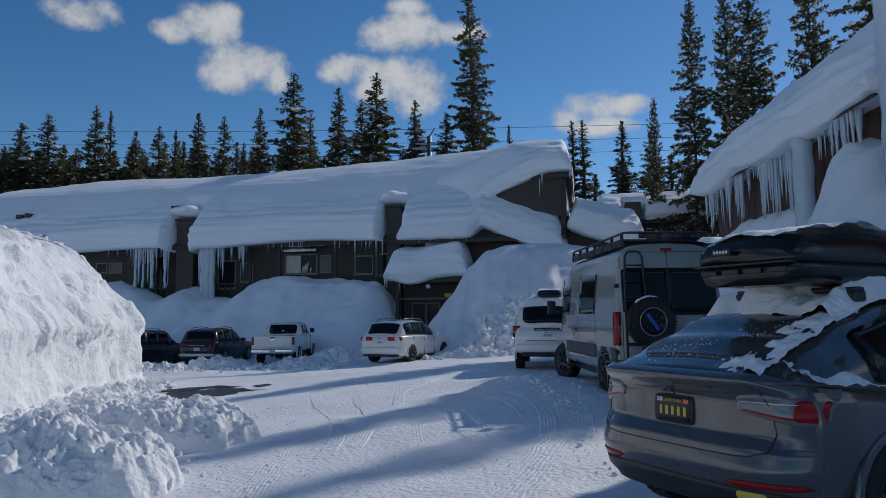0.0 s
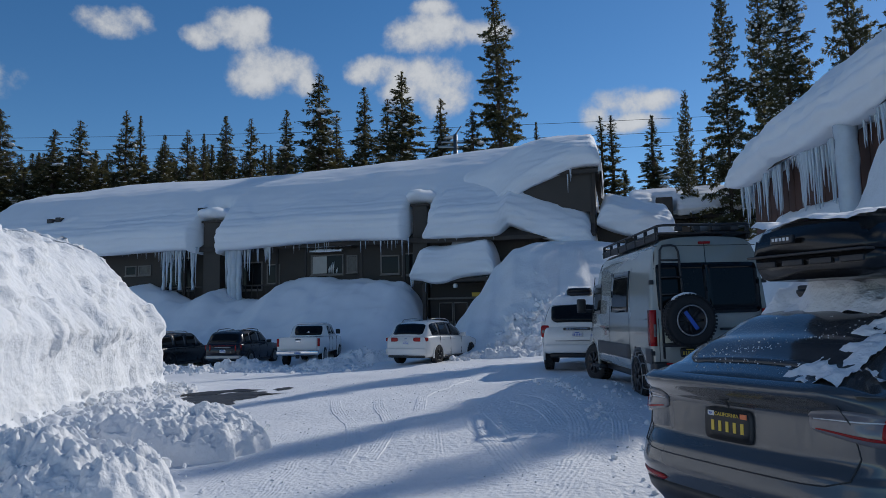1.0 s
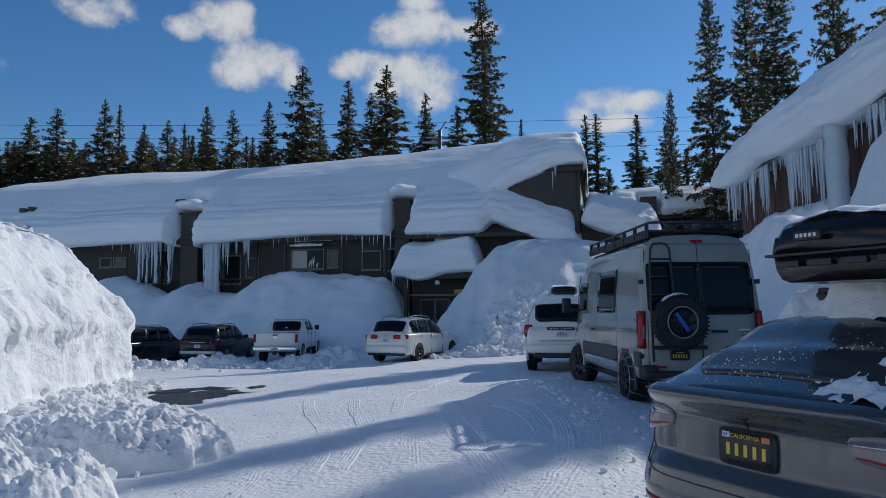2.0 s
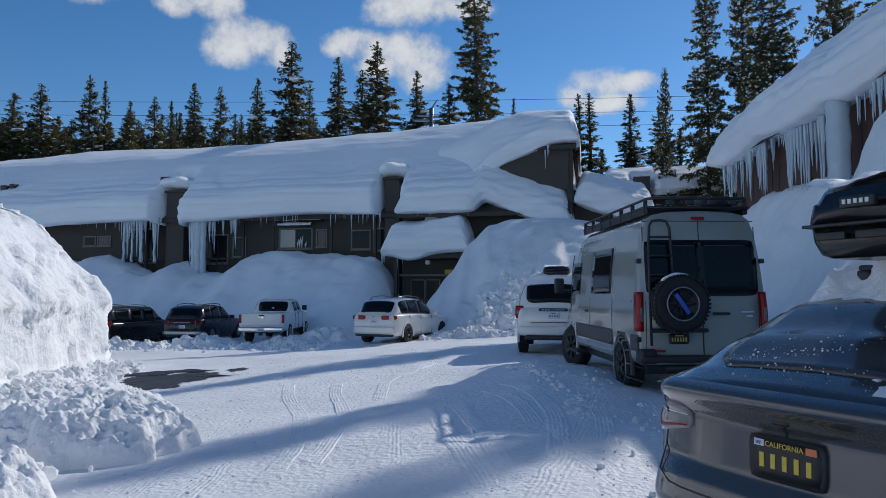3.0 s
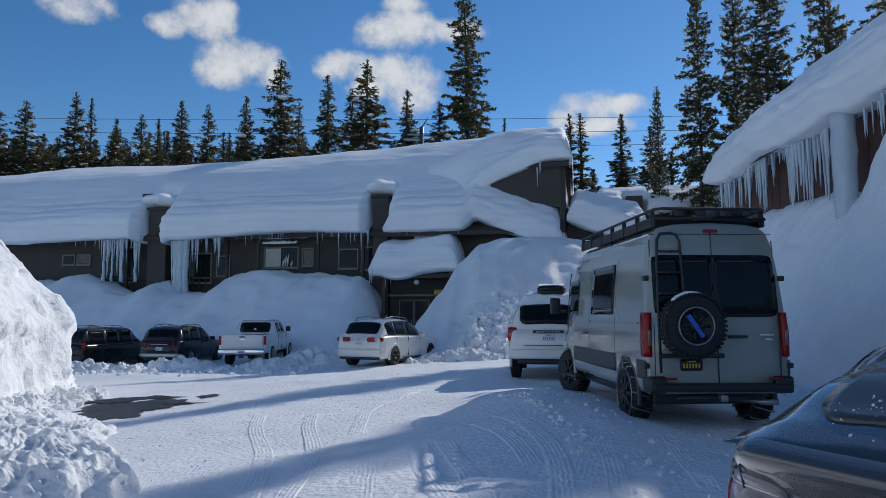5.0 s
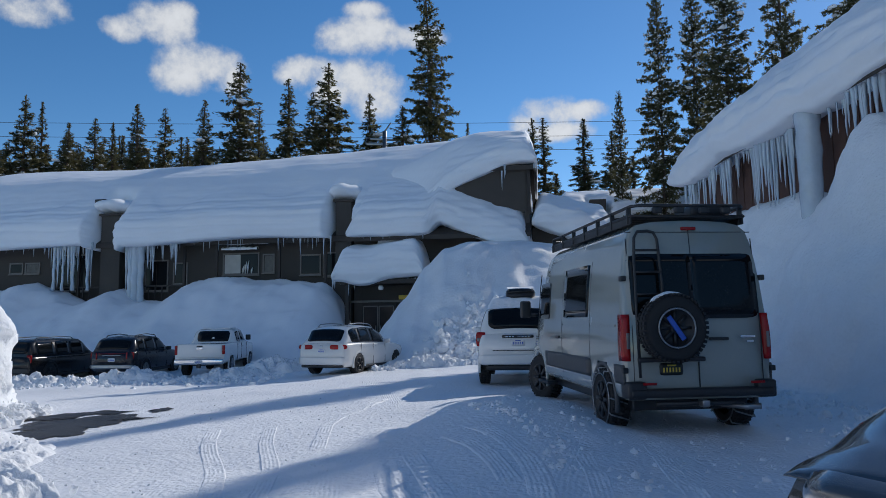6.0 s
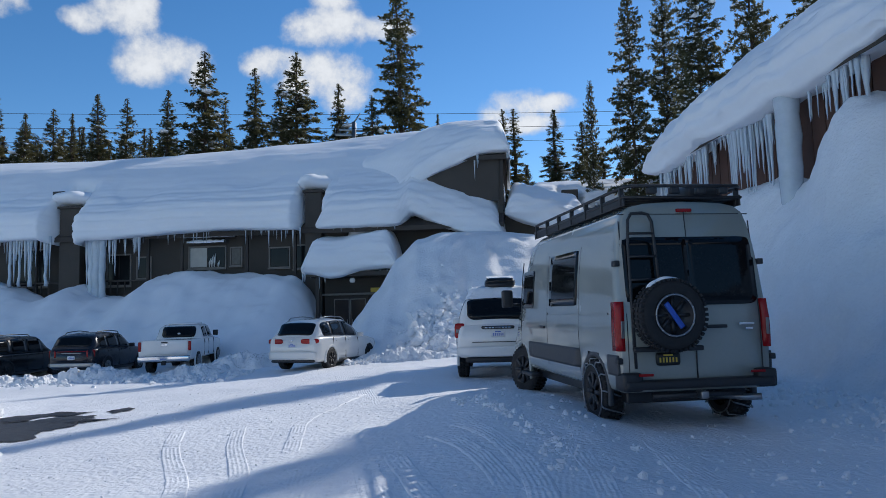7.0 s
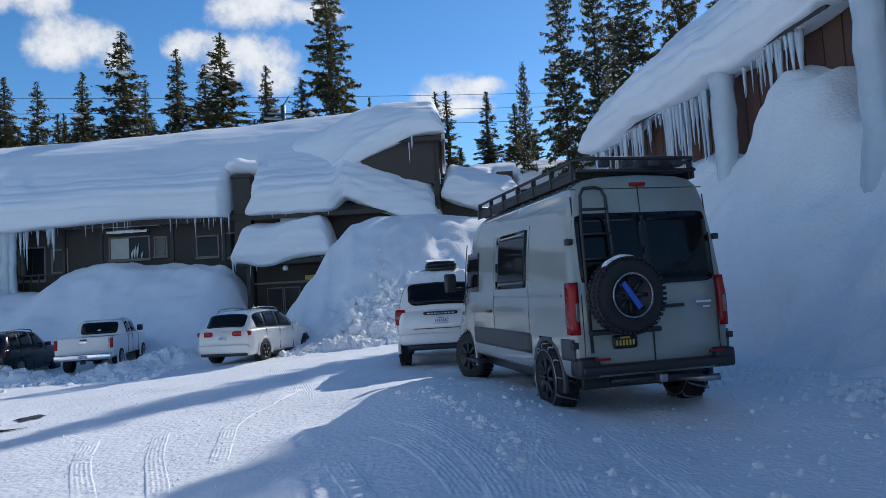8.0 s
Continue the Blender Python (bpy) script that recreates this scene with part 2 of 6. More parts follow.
def tube(points, radius, sides=8, bm=None, closed=False):
    """A round bar along points; radius may be a list."""
    bm = bm or bmesh.new()
    pts = [Vector(p) for p in points]
    rad = radius if isinstance(radius, (list, tuple)) else [radius] * len(pts)
    rings, side = [], None
    for k, p in enumerate(pts):
        ahead = (pts[min(k + 1, len(pts) - 1)] - pts[max(k - 1, 0)])
        if closed:
            ahead = pts[(k + 1) % len(pts)] - pts[k - 1]
        ahead.normalize()
        if side is None:
            side = ahead.orthogonal().normalized()
        side = (side - ahead * side.dot(ahead)).normalized()
        up = ahead.cross(side)
        rings.append([bm.verts.new(p + (side * math.cos(a) + up * math.sin(a)) * rad[k]) for a in (2 * math.pi * s / sides for s in range(sides))])
    for k in range(len(rings) - (0 if closed else 1)):
        r0, r1 = rings[k], rings[(k + 1) % len(rings)]
        for s in range(sides):
            bm.faces.new((r0[s], r0[(s + 1) % sides], r1[(s + 1) % sides], r1[s]))
    if not closed:
        bm.faces.new(rings[0][::-1])
        bm.faces.new(rings[-1])
    return bm


def spin(profile, steps=32, axis="x", bm=None, close=False):
    """A turned body: profile of (along, radius) round an axis."""
    bm = bm or bmesh.new()
    rings = []
    for s in range(steps):
        a = 2 * math.pi * s / steps
        ring = []
        for d, r in profile:
            p = (d, r * math.cos(a), r * math.sin(a)) if axis == "x" else (r * math.cos(a), d, r * math.sin(a)) if axis == "y" else (
                r * math.cos(a), r * math.sin(a), d)
            ring.append(bm.verts.new(p))
        rings.append(ring)
    for s in range(steps):
        r0, r1 = rings[s], rings[(s + 1) % steps]
        for k in range(len(profile) - (0 if close else 1)):
            bm.faces.new((r0[k], r0[(k + 1) % len(profile)], r1[(k + 1) % len(profile)], r1[k]))
    bmesh.ops.remove_doubles(bm, verts=bm.verts[:], dist=1e-5)
    return bm


def grid(f, us, vs, keep=None, bm=None):
    """A sheet of points f(u, v)."""
    bm = bm or bmesh.new()
    vv = [[bm.verts.new(f(u, v)) for v in vs] for u in us]
    for i in range(len(us) - 1):
        for j in range(len(vs) - 1):
            if keep is None or keep((us[i] + us[i + 1]) / 2, (vs[j] + vs[j + 1]) / 2):
                bm.faces.new((vv[i][j], vv[i + 1][j], vv[i + 1][j + 1], vv[i][j + 1]))
    return bm


def spread(a, b, n):
    return [a + (b - a) * k / n for k in range(n + 1)]


def pane(f, u0, u1, v0, v1, nu=8, nv=6, proud=0.006, thick=0.012, corner=0.0):
    """A plate that lies on the surface f(u, v), a little proud of it, with rounded corners."""
    bm = bmesh.new()
    us, vs = spread(u0, u1, nu), spread(v0, v1, nv)
    e = 1e-3
    tops = []
    for u in us:
        row = []
        for v in vs:
            uu, vv = u, v
            if corner:
                cu, cv = corner * (u1 - u0), corner * (v1 - v0)
                a = max(0, abs(u - (u0 + u1) / 2) - (abs(u1 - u0) / 2 - abs(cu))) / (abs(cu) + 1e-9)
                b = max(0, abs(v - (v0 + v1) / 2) - (abs(v1 - v0) / 2 - abs(cv))) / (abs(cv) + 1e-9)
                d = math.hypot(a, b)
                if a > 0 and b > 0 and d > 1e-6:
                    k = max(a, b) / d
                    su, sv = math.copysign(1, u - (u0 + u1) / 2), math.copysign(1, v - (v0 + v1) / 2)
                    uu = u - su * abs(cu) * a * (1 - k)
                    vv = v - sv * abs(cv) * b * (1 - k)
            p = Vector(f(uu, vv))
            n = (Vector(f(uu + e, vv)) - Vector(f(uu - e, vv))).cross(Vector(f(uu, vv + e)) - Vector(f(uu, vv - e)))
            n.normalize()
            if (u1 - u0) * (v1 - v0) < 0:
                n = -n
            row.append((p, n))
        tops.append(row)
    outer = [[bm.verts.new(p + n * proud) for p, n in row] for row in tops]
    inner = [[bm.verts.new(p - n * thick) for p, n in row] for row in tops]
    nu1, nv1 = len(us), len(vs)
    for i in range(nu1 - 1):
        for j in range(nv1 - 1):
            bm.faces.new((outer[i][j], outer[i + 1][j], outer[i + 1][j + 1], outer[i][j + 1]))
    rim = [(i, 0) for i in range(nu1)] + [(nu1 - 1, j) for j in range(1, nv1)] + [(i, nv1 - 1) for i in range(nu1 - 2, -1, -1)] + [
        (0, j) for j in range(nv1 - 2, 0, -1)]
    for k, (i, j) in enumerate(rim):
        i2, j2 = rim[(k + 1) % len(rim)]
        bm.faces.new((outer[i][j], outer[i2][j2], inner[i2][j2], inner[i][j]))
    return bm


def fbm(x, y, z, size, octaves=4):
    return noise.fractal(Vector((x / size, y / size, z / size)), 1.0, 2.0, octaves)


def smooth(a, b, x):
    t = min(1.0, max(0.0, (x - a) / (b - a)))
    return t * t * (3 - 2 * t)


def along(points, x):
    """The value at x of a smooth line through (x, value) points."""
    if x <= points[0][0]:
        return points[0][1]
    for (x0, v0), (x1, v1) in zip(points, points[1:]):
        if x <= x1:
            t = (x - x0) / (x1 - x0)
            return v0 + (v1 - v0) * (t * t * (3 - 2 * t) * 0.5 + t * 0.5)
    return points[-1][1]


def thing(name, m, label, category, group=""):
    ob = tagged(new(name), label, category, group)
    ob.empty_display_size = 0.3
    ob.matrix_basis = m
    return ob


# ---- ground ----
def ground_z(x, y):
    """The trodden snow of the yard: it falls to the left, with a low ramp of snow before the van."""
    z = -0.5 * smooth(1.5, -11.0, x) - 0.25 * smooth(-11, -18, x)
    z += 0.30 * math.exp(-(((x - 1.5) / 1.3) ** 2 + ((y - 14.2) / 2.6) ** 2)) * smooth(19, 16, y)
    z += 0.12 * math.exp(-(((x - 1.0) / 1.6) ** 2 + ((y - 10.8) / 1.6) ** 2))
    z -= 0.2 * smooth(21, 28, y) * smooth(4, 0, x)
    if abs(x) < 60 and y < 80:
        z += 0.035 * fbm(x, y, 0, 1.7, 4) + 0.02 * fbm(x, y, 5, 0.4, 3) + 0.035 * fbm(x, y, 9, 0.5, 3) * smooth(0.6, 2.2, x)
    return z


def axis_steps(fine0, fine1, step, far):
    left, right, d = [], [], step
    while (left[-1] if left else fine0) > -far:
        d *= 1.25
        left.append((left[-1] if left else fine0) - d)
    d = step
    while (right[-1] if right else fine1) < far:
        d *= 1.25
        right.append((right[-1] if right else fine1) + d)
    n = int((fine1 - fine0) / step)
    return left[::-1] + spread(fine0, fine1, n) + right


gx, gy = axis_steps(-11, 9, 0.14, 900), axis_steps(2, 33, 0.16, 900)
ground = part("ground", grid(lambda x, y: (x, y, ground_z(x, y)), gx, gy), SNOW_PACKED)
tagged(ground, "packed rutted snow covering the parking yard", "ground", kind="structure")


def rubble(name, places, mat, label, category="snow", seed=1):
    """Many broken lumps of snow in one mesh; places: (x, y, z, size)."""
    rng = np.random.default_rng(seed)
    ico = bmesh.new()
    bmesh.ops.create_icosphere(ico, subdivisions=1, radius=1)
    base = np.array([v.co[:] for v in ico.verts])
    tris = np.array([[v.index for v in f.verts] for f in ico.faces])
    ico.free()
    verts, faces = [], []
    for k, (x, y, z, s) in enumerate(places):
        q = np.linalg.qr(rng.normal(size=(3, 3)))[0]
        jag = 1 + 0.30 * rng.normal(size=(len(base), 1)).clip(-1.2, 1.2)
        flat = np.array([1, rng.uniform(0.7, 1.2), rng.uniform(0.55, 0.9)])
        verts.append((base * jag * flat) @ q.T * s + (x, y, z))
        faces.append(tris + k * len(base))
    me = bpy.data.meshes.new(name)
    me.from_pydata(np.concatenate(verts).tolist(), [], np.concatenate(faces).tolist())
    ob = part_of(name, me, mat, smooth=False)
    return tagged(ob, label, category, kind="stuff")


def sweep(path, section, rough=0.0, size=1.0, fine=0.0, seed=0.0):
    """A bank: path of (x, y, right-hand normal) rows, section rows of (out, up); roughened by noise along its own surface."""
    rows = []
    for k, (x, y, nx, ny, grow) in enumerate(path):
        row = []
        for out, up in section:
            row.append(Vector((x + nx * out * grow, y + ny * out * grow, ground_z(x, y) - 0.15 + up * grow)))
        rows.append(row)
    bm = bmesh.new()
    vv = []
    for i, row in enumerate(rows):
        line = []
        for j, p in enumerate(row):
            a = rows[min(i + 1, len(rows) - 1)][j] - rows[max(i - 1, 0)][j]
            b = row[min(j + 1, len(row) - 1)] - row[max(j - 1, 0)]
            n = a.cross(b)
            n = n.normalized() if n.length > 1e-6 else Vector((0, 0, 1))
            d = rough * fbm(p.x + seed, p.y, p.z, size, 4) + fine * 0.9 * fbm(p.x, p.y + seed, p.z * 0.4, size * 0.55, 5) - fine * 1.8 * smooth(0.18, 0.42, fbm(p.x * 1.3 + 7, p.y, p.z * 0.8, size * 0.45, 5) + 0.25 * fbm(p.x, p.y, p.z + 40, size * 2.0, 2)) + fine * 0.35 * fbm(p.x, p.y + 5, p.z, size * 0.09, 3)
            line.append(bm.verts.new(p + n * d))
        vv.append(line)
    for i in range(len(vv) - 1):
        for j in range(len(vv[0]) - 1):
            bm.faces.new((vv[i][j], vv[i + 1][j], vv[i + 1][j + 1], vv[i][j + 1]))
    return bm


def refine(points, step):
    """Points along a polyline at even steps."""
    out = []
    for a, b in zip(points, points[1:]):
        n = max(1, int(math.dist(a, b) / step))
        out += [tuple(p + (q - p) * k / n for p, q in zip(a, b)) for k in range(n)]
    return out + [points[-1]]


# the high ploughed bank on the left: a cut face with a slope above it
face = refine([(-12.4, 22.6), (-10.7, 21.5), (-9.8, 20.0), (-9.6, 18.5), (-9.0, 15.5), (-8.35, 12.5), (-7.7, 9), (-7.6, 4), (-8.2, -3), (-9, -8)], 0.085)
bank_path = []
for k, p in enumerate(face):
    a, b = face[max(k - 4, 0)], face[min(k + 4, len(face) - 1)]
    tx, ty = b[0] - a[0], b[1] - a[1]
    ln = math.hypot(tx, ty)
    bank_path.append((p[0], p[1], -ty / ln, tx / ln, 0.08 + 0.92 * smooth(22.6, 20.4, p[1])))
bank_section = refine([(0.9, -0.05), (0.3, 0.2), (0.04, 0.5), (0.0, 1.2), (0.0, 1.7), (0.05, 1.95), (-0.06, 2.13), (-0.4, 2.6), (-1.1, 3.4), (-1.6, 3.95), (-2.2, 4.35), (-3.5, 4.7), (-5.5, 4.75),
                       (-8, 4.3), (-9.5, 0)], 0.085)
bank = part("snow_bank", sweep(bank_path, bank_section, 0.14, 1.6, 0.08), SNOW_CUT)
tagged(bank, "tall ploughed snow bank with a rough cut face in sunlight", "snow bank")

rng = random.Random(4)
spots = []
for k in range(3600):
    t = rng.random()
    bx, by = along([(0, -9.3), (0.35, -8.5), (0.6, -7.6), (1, -7.0)], t), along([(0, 19.6), (0.35, 15.0), (0.6, 11.0), (1, 5)], t)
    d = min(2.6, abs(rng.gauss(0, 0.9 + 0.7 * smooth(0.3, 0.6, t))))
    d = min(d, 0.9) if by > 14.5 else d
    s = 0.012 + 0.13 * rng.random() ** 7
    spots.append((bx + d, by - 0.2 * d, ground_z(bx + d, by) + max(0, 0.42 - 0.35 * d) * rng.uniform(0.2, 0.9), s))
rubble("snow_rubble", spots, SNOW_ROUGH, "loose broken lumps of ploughed snow at the bank's foot", seed=2)


def mound(name, label, cx, cy, rx, ry, h, turn=0.0, rough=0.1, size=0.6, n=60, power=1.6, mat=None, top=0.0, category="snow mound"):
    """A heap of snow on the ground, with an uneven outline."""
    c, s = math.cos(radians(turn)), math.sin(radians(turn))

    def f(r, a):
        k = 1 + 0.22 * fbm(math.cos(a) * 1.3 + cx, math.sin(a) * 1.3 + cy, 1, 1.0, 3)
        lx, ly = r * rx * k * math.cos(a), r * ry * k * math.sin(a)
        x, y = cx + c * lx - s * ly, cy + s * lx + c * ly
        rise = max(0.0, 1 - r ** power) ** 0.6
        z = ground_z(x, y) - 0.06 + h * rise
        w = min(1, (1 - r) * 4 + 0.25)
        z += (rough * fbm(x, y, z, size, 4) + rough * 0.35 * (0.3 - 1.2 * abs(fbm(x, y, z, size * 0.5, 4))) + rough * 0.3 * fbm(x, y, z, size * 0.16, 3)) * w
        return (x + rough * 0.4 * fbm(x, y, z + 9, size, 2), y + rough * 0.4 * fbm(x, y, z + 19, size, 2), z)

    bm = grid(f, spread(0.001, 1.0, n // 2), spread(0, 2 * math.pi, n * 2))
    bmesh.ops.remove_doubles(bm, verts=bm.verts[:], dist=1e-4)
    return tagged(part(name, bm, mat or SNOW_ROUGH), label, category)


mound("snow_mound", "waist-high block of lumpy ploughed snow by the track", -4.25, 9.65, 1.75, 0.85, 0.62, -10, 0.18, 0.5, 170, 4.5)
mound("snow_mound", "low spill of crumbled snow below the tall bank", -6.6, 12.4, 1.9, 3.2, 0.42, 25, 0.2, 0.6, 130, 1.6)
mound("snow_mound", "near heap of shaded ploughed snow beside the track", -3.95, 6.8, 1.45, 0.85, 0.72, -10, 0.2, 0.5, 170, 4.0)
mound("snow_mound", "shallow crest of pushed snow across the yard", -6.0, 8.6, 2.0, 1.1, 0.5, -20, 0.18, 0.6, 130, 2.0)
mound("snow_mound", "rough collar of snow at the foot of the tall bank", -8.7, 16.2, 0.9, 2.8, 0.35, 14, 0.18, 0.5, 130, 1.8)
for mx, my, mrx, mry, mh in ((-16.2, 31.6, 1.8, 0.7, 0.45), (-11.6, 31.2, 1.5, 0.7, 0.5), (-8.0, 31.2, 1.3, 0.7, 0.4), (-14.0, 31.3, 0.9, 0.5, 0.3), (-0.1, 29.9, 1.3, 0.9, 0.4), (-6.6, 32.5, 1.6, 0.9, 0.6)):
    mound("snow_mound", "small ridge of ploughed snow among parked cars", mx, my, mrx, mry, mh, 5, 0.25, 0.4, 60, 1.8)


spots = []
for k in range(520):
    cx, cy, rx, ry = ((-4.25, 9.55, 1.9, 1.1), (-6.0, 8.6, 2.1, 1.4), (-3.9, 6.9, 1.6, 1.1), (-6.6, 12.0, 1.8, 2.6))[k % 4]
    a, q = rng.uniform(0, 6.283), rng.random() ** 0.4
    x, y = cx + rx * q * math.cos(a), cy + ry * q * math.sin(a)
    spots.append((x, y, ground_z(x, y) + 0.02 + 0.5 * max(0.0, 1 - q ** 2.4) ** 0.6 * rng.uniform(0.85, 1.05) * (0.0 if q > 0.97 else 1), 0.01 + 0.07 * rng.random() ** 6))
rubble("snow_rubble", spots, SNOW_ROUGH, "broken clods lying on the ploughed heaps", seed=21)


def blob_sheet(cx, cy, rx, ry, seed, turn=0.0):
    """A thin flat patch with a ragged outline."""
    bm = bmesh.new()
    n = 90
    rim = []
    for k in range(n):
        a = 2 * math.pi * k / n
        r = 1 + 0.75 * fbm(math.cos(a) * 1.5 + seed, math.sin(a) * 1.5, seed, 1.0, 5)
        lx, ly = rx * r * math.cos(a), ry * r * math.sin(a)
        rim.append((cx + lx * math.cos(turn) - ly * math.sin(turn), cy + lx * math.sin(turn) + ly * math.cos(turn)))
    rings = []
    for q in (1.0, 0.66, 0.33):
        rings.append([bm.verts.new((cx + (x - cx) * q, cy + (y - cy) * q, ground_z(cx + (x - cx) * q, cy + (y - cy) * q) + 0.035 - 0.02 * (q == 1.0))) for x, y in rim])
    mid = bm.verts.new((cx, cy, ground_z(cx, cy) + 0.035))
    for a, b in zip(rings, rings[1:]):
        for k in range(n):
            bm.faces.new((a[k], a[(k + 1) % n], b[(k + 1) % n], b[k]))
    for k in range(n):
        bm.faces.new((rings[-1][k], rings[-1][(k + 1) % n], mid))
    return bm


for cx, cy, rx, ry, sd in ((-6.5, 16.2, 0.7, 0.95, 1.3), (-6.6, 17.4, 1.15, 0.75, 4.1), (-7.2, 18.75, 0.85, 0.3, 9.3), (-7.9, 18.3, 0.8, 0.25, 7.7), (-5.6, 18.75, 0.24, 0.3, 2.2), (-5.75, 17.2, 0.5, 0.22, 5.5)):
    tagged(part("bare_asphalt", blob_sheet(cx, cy, rx, ry, sd), ASPHALT), "wet dark asphalt showing through melted snow", "asphalt patch", "bare asphalt patches")


spots = []
for k in range(3200):
    x, y = rng.uniform(-7, 6.5), 3.5 + 20 * rng.random() ** 1.6
    if fbm(x, y, 0, 2.0, 3) + rng.gauss(0, 0.25) > 0.1:
        spots.append((x, y, ground_z(x, y) + 0.004, rng.uniform(0.005, 0.017)))
for k in range(700):
    x, y = rng.uniform(1.6, 7.2), rng.uniform(6.5, 16.0)
    if not (2.6 < x < 5.0 and y > 12.4):
        spots.append((x, y, ground_z(x, y) + 0.006, 0.01 + 0.045 * rng.random() ** 4))
rubble("snow_crumbs", spots, SNOW_PACKED, "small crumbs of snow scattered on the yard", seed=12)


# tyre tracks: shallow ribbed strips pressed into the snow
TRACKS = [  # points along a track, width
    ([(-3.3, 15.4), (-2.73, 13.35), (-1.9, 11.25), (-1.5, 9.7), (-1.3, 8.0)], 0.26), ([(-2.3, 15.2), (-1.95, 13.4), (-1.32, 11.3), (-1.14, 10.0), (-1.05, 8.2)], 0.24),
    ([(-0.15, 11.6), (0.06, 10.0), (0.42, 8.7), (0.7, 7.4)], 0.3), ([(0.1, 11.8), (0.36, 10.4), (0.62, 9.2), (0.85, 7.9)], 0.26), ([(0.35, 12.6), (0.85, 11.7), (1.1, 10.6), (1.15, 9.6)], 0.28),
    ([(0.7, 13.0), (1.2, 11.9), (1.42, 10.7), (1.36, 9.4), (1.26, 8.4)], 0.3), ([(2.0, 11.6), (1.95, 10.2), (1.75, 8.8)], 0.24), ([(-0.6, 18.5), (-1.35, 15.0), (-1.0, 12.0)], 0.24), ([(2.6, 9.0), (2.75, 10.6), (3.0, 12.4)], 0.24),
]
for pts, wide in TRACKS:
    run = refine(pts, 0.04)
    run = [tuple(sum(run[max(0, min(len(run) - 1, i + d))][c] for d in range(-14, 15)) / 29 for c in range(2)) for i in range(len(run))]
    cross = spread(-0.5, 0.5, int(wide / 0.011))
    ends = len(run) - 1

    def tread(i, c, run=run, wide=wide, ends=ends):
        i = int(i)
        (x1, y1), (x2, y2) = run[max(i - 2, 0)], run[min(i + 2, ends)]
        ln = math.hypot(x2 - x1, y2 - y1) + 1e-6
        x, y = run[i][0] + (y2 - y1) / ln * c * wide, run[i][1] - (x2 - x1) / ln * c * wide
        rib = max(0.0, math.cos(2 * math.pi * c * wide / 0.046)) * (0.75 + 0.25 * math.sin(i * 0.9 + 9 * abs(c)))
        worn = smooth(-0.3, 0.15, fbm(x, y, 3, 0.8, 3))
        fade = min(1.0, min(i, ends - i) / 12) * smooth(0.5, 0.40, abs(c))
        return (x, y, ground_z(x, y) + 0.006 - 0.035 * (1 - fade) + 0.010 * rib * worn * fade)

    tagged(part("tyre_track", grid(tread, list(range(len(run))), cross), SNOW_PACKED), "ribbed tyre track pressed into the snow", "tyre track", "tyre tracks", kind="stuff")

# loose snow thrown up along the low ramp before the van
spots = []
for k in range(240):
    q = rng.random()
    x, y = along([(0, 0.95), (0.4, 1.5), (0.75, 1.75), (1, 1.65)], q) + rng.gauss(0, 0.13), along([(0, 14.6), (0.4, 12.9), (0.75, 11.4), (1, 10.4)], q) + rng.gauss(0, 0.2)
    spots.append((x, y, ground_z(x, y) + 0.008, 0.008 + 0.04 * rng.random() ** 4))
rubble("snow_rubble", spots, SNOW_ROUGH, "loose clods along the low ramp of snow", seed=14)


# ---- long lodge across the yard (its own axes: u along the front, v back, w up) ----
LODGE = pose(5.3, 43.0, 0, 0, 0, -7.5)
lodge = thing("lodge_building", LODGE, "long two-storey brown lodge buried in deep snow", "building")
G = -0.6
part("wall", box(-48, -4.0, 1.3, 10, G, 7.6, 0.02), WALL, lodge, "dark brown front wall")
part("wall", box(-6.0, -0.3, 2.6, 11, G, 9.6, 0.02), WALL, lodge)


def slab(pts, y0, y1):
    """A flat-sided prism: (u, w) outline from depth y0 to y1."""
    bm = bmesh.new()
    a = [bm.verts.new((u, y0, w)) for u, w in pts]
    b = [bm.verts.new((u, y1, w)) for u, w in pts]
    bm.faces.new(a)
    bm.faces.new(b[::-1])
    for k in range(len(pts)):
        bm.faces.new((a[k], a[(k + 1) % len(pts)], b[(k + 1) % len(pts)], b[k]))
    return bm


def roof_panel(u0, u1, rows, thick=0.25):
    """A roof sheet with thickness; rows of (v, w)."""
    bm = bmesh.new()
    prev = None
    for v, w in rows:
        ring = [bm.verts.new((u, v, z)) for u, z in ((u0, w), (u1, w), (u1, w - thick), (u0, w - thick))]
        if prev:
            for k in range(4):
                bm.faces.new((prev[k], prev[(k + 1) % 4], ring[(k + 1) % 4], ring[k]))
        else:
            bm.faces.new(ring[::-1])
        prev = ring
    bm.faces.new(prev)
    return bm


part("roof", roof_panel(-48, -0.3, [(0.2, 6.55), (7.5, 11.3), (15, 6.4)]), TRIM, lodge, "dark boarded eave and roof", smooth=False)
part("fascia", box(-48, -5, 0.12, 0.19, 6.22, 6.52, 0.01), TRIM, lodge)
# chimney stacks that rise through the eave
STACKS = [(-26.72, 1.3, 8.25), (-11.55, 0.95, 8.6)]
for u, wd, top in STACKS:
    stack = part("chimney", box(u, u + wd, 0.25, 1.9, G, top, 0.03), WALL, lodge, "brown boxed chimney stack")
    part("cap", box(u - 0.12, u + wd + 0.12, 0.15, 2.0, top, top + 0.15, 0.02), TRIM, stack)


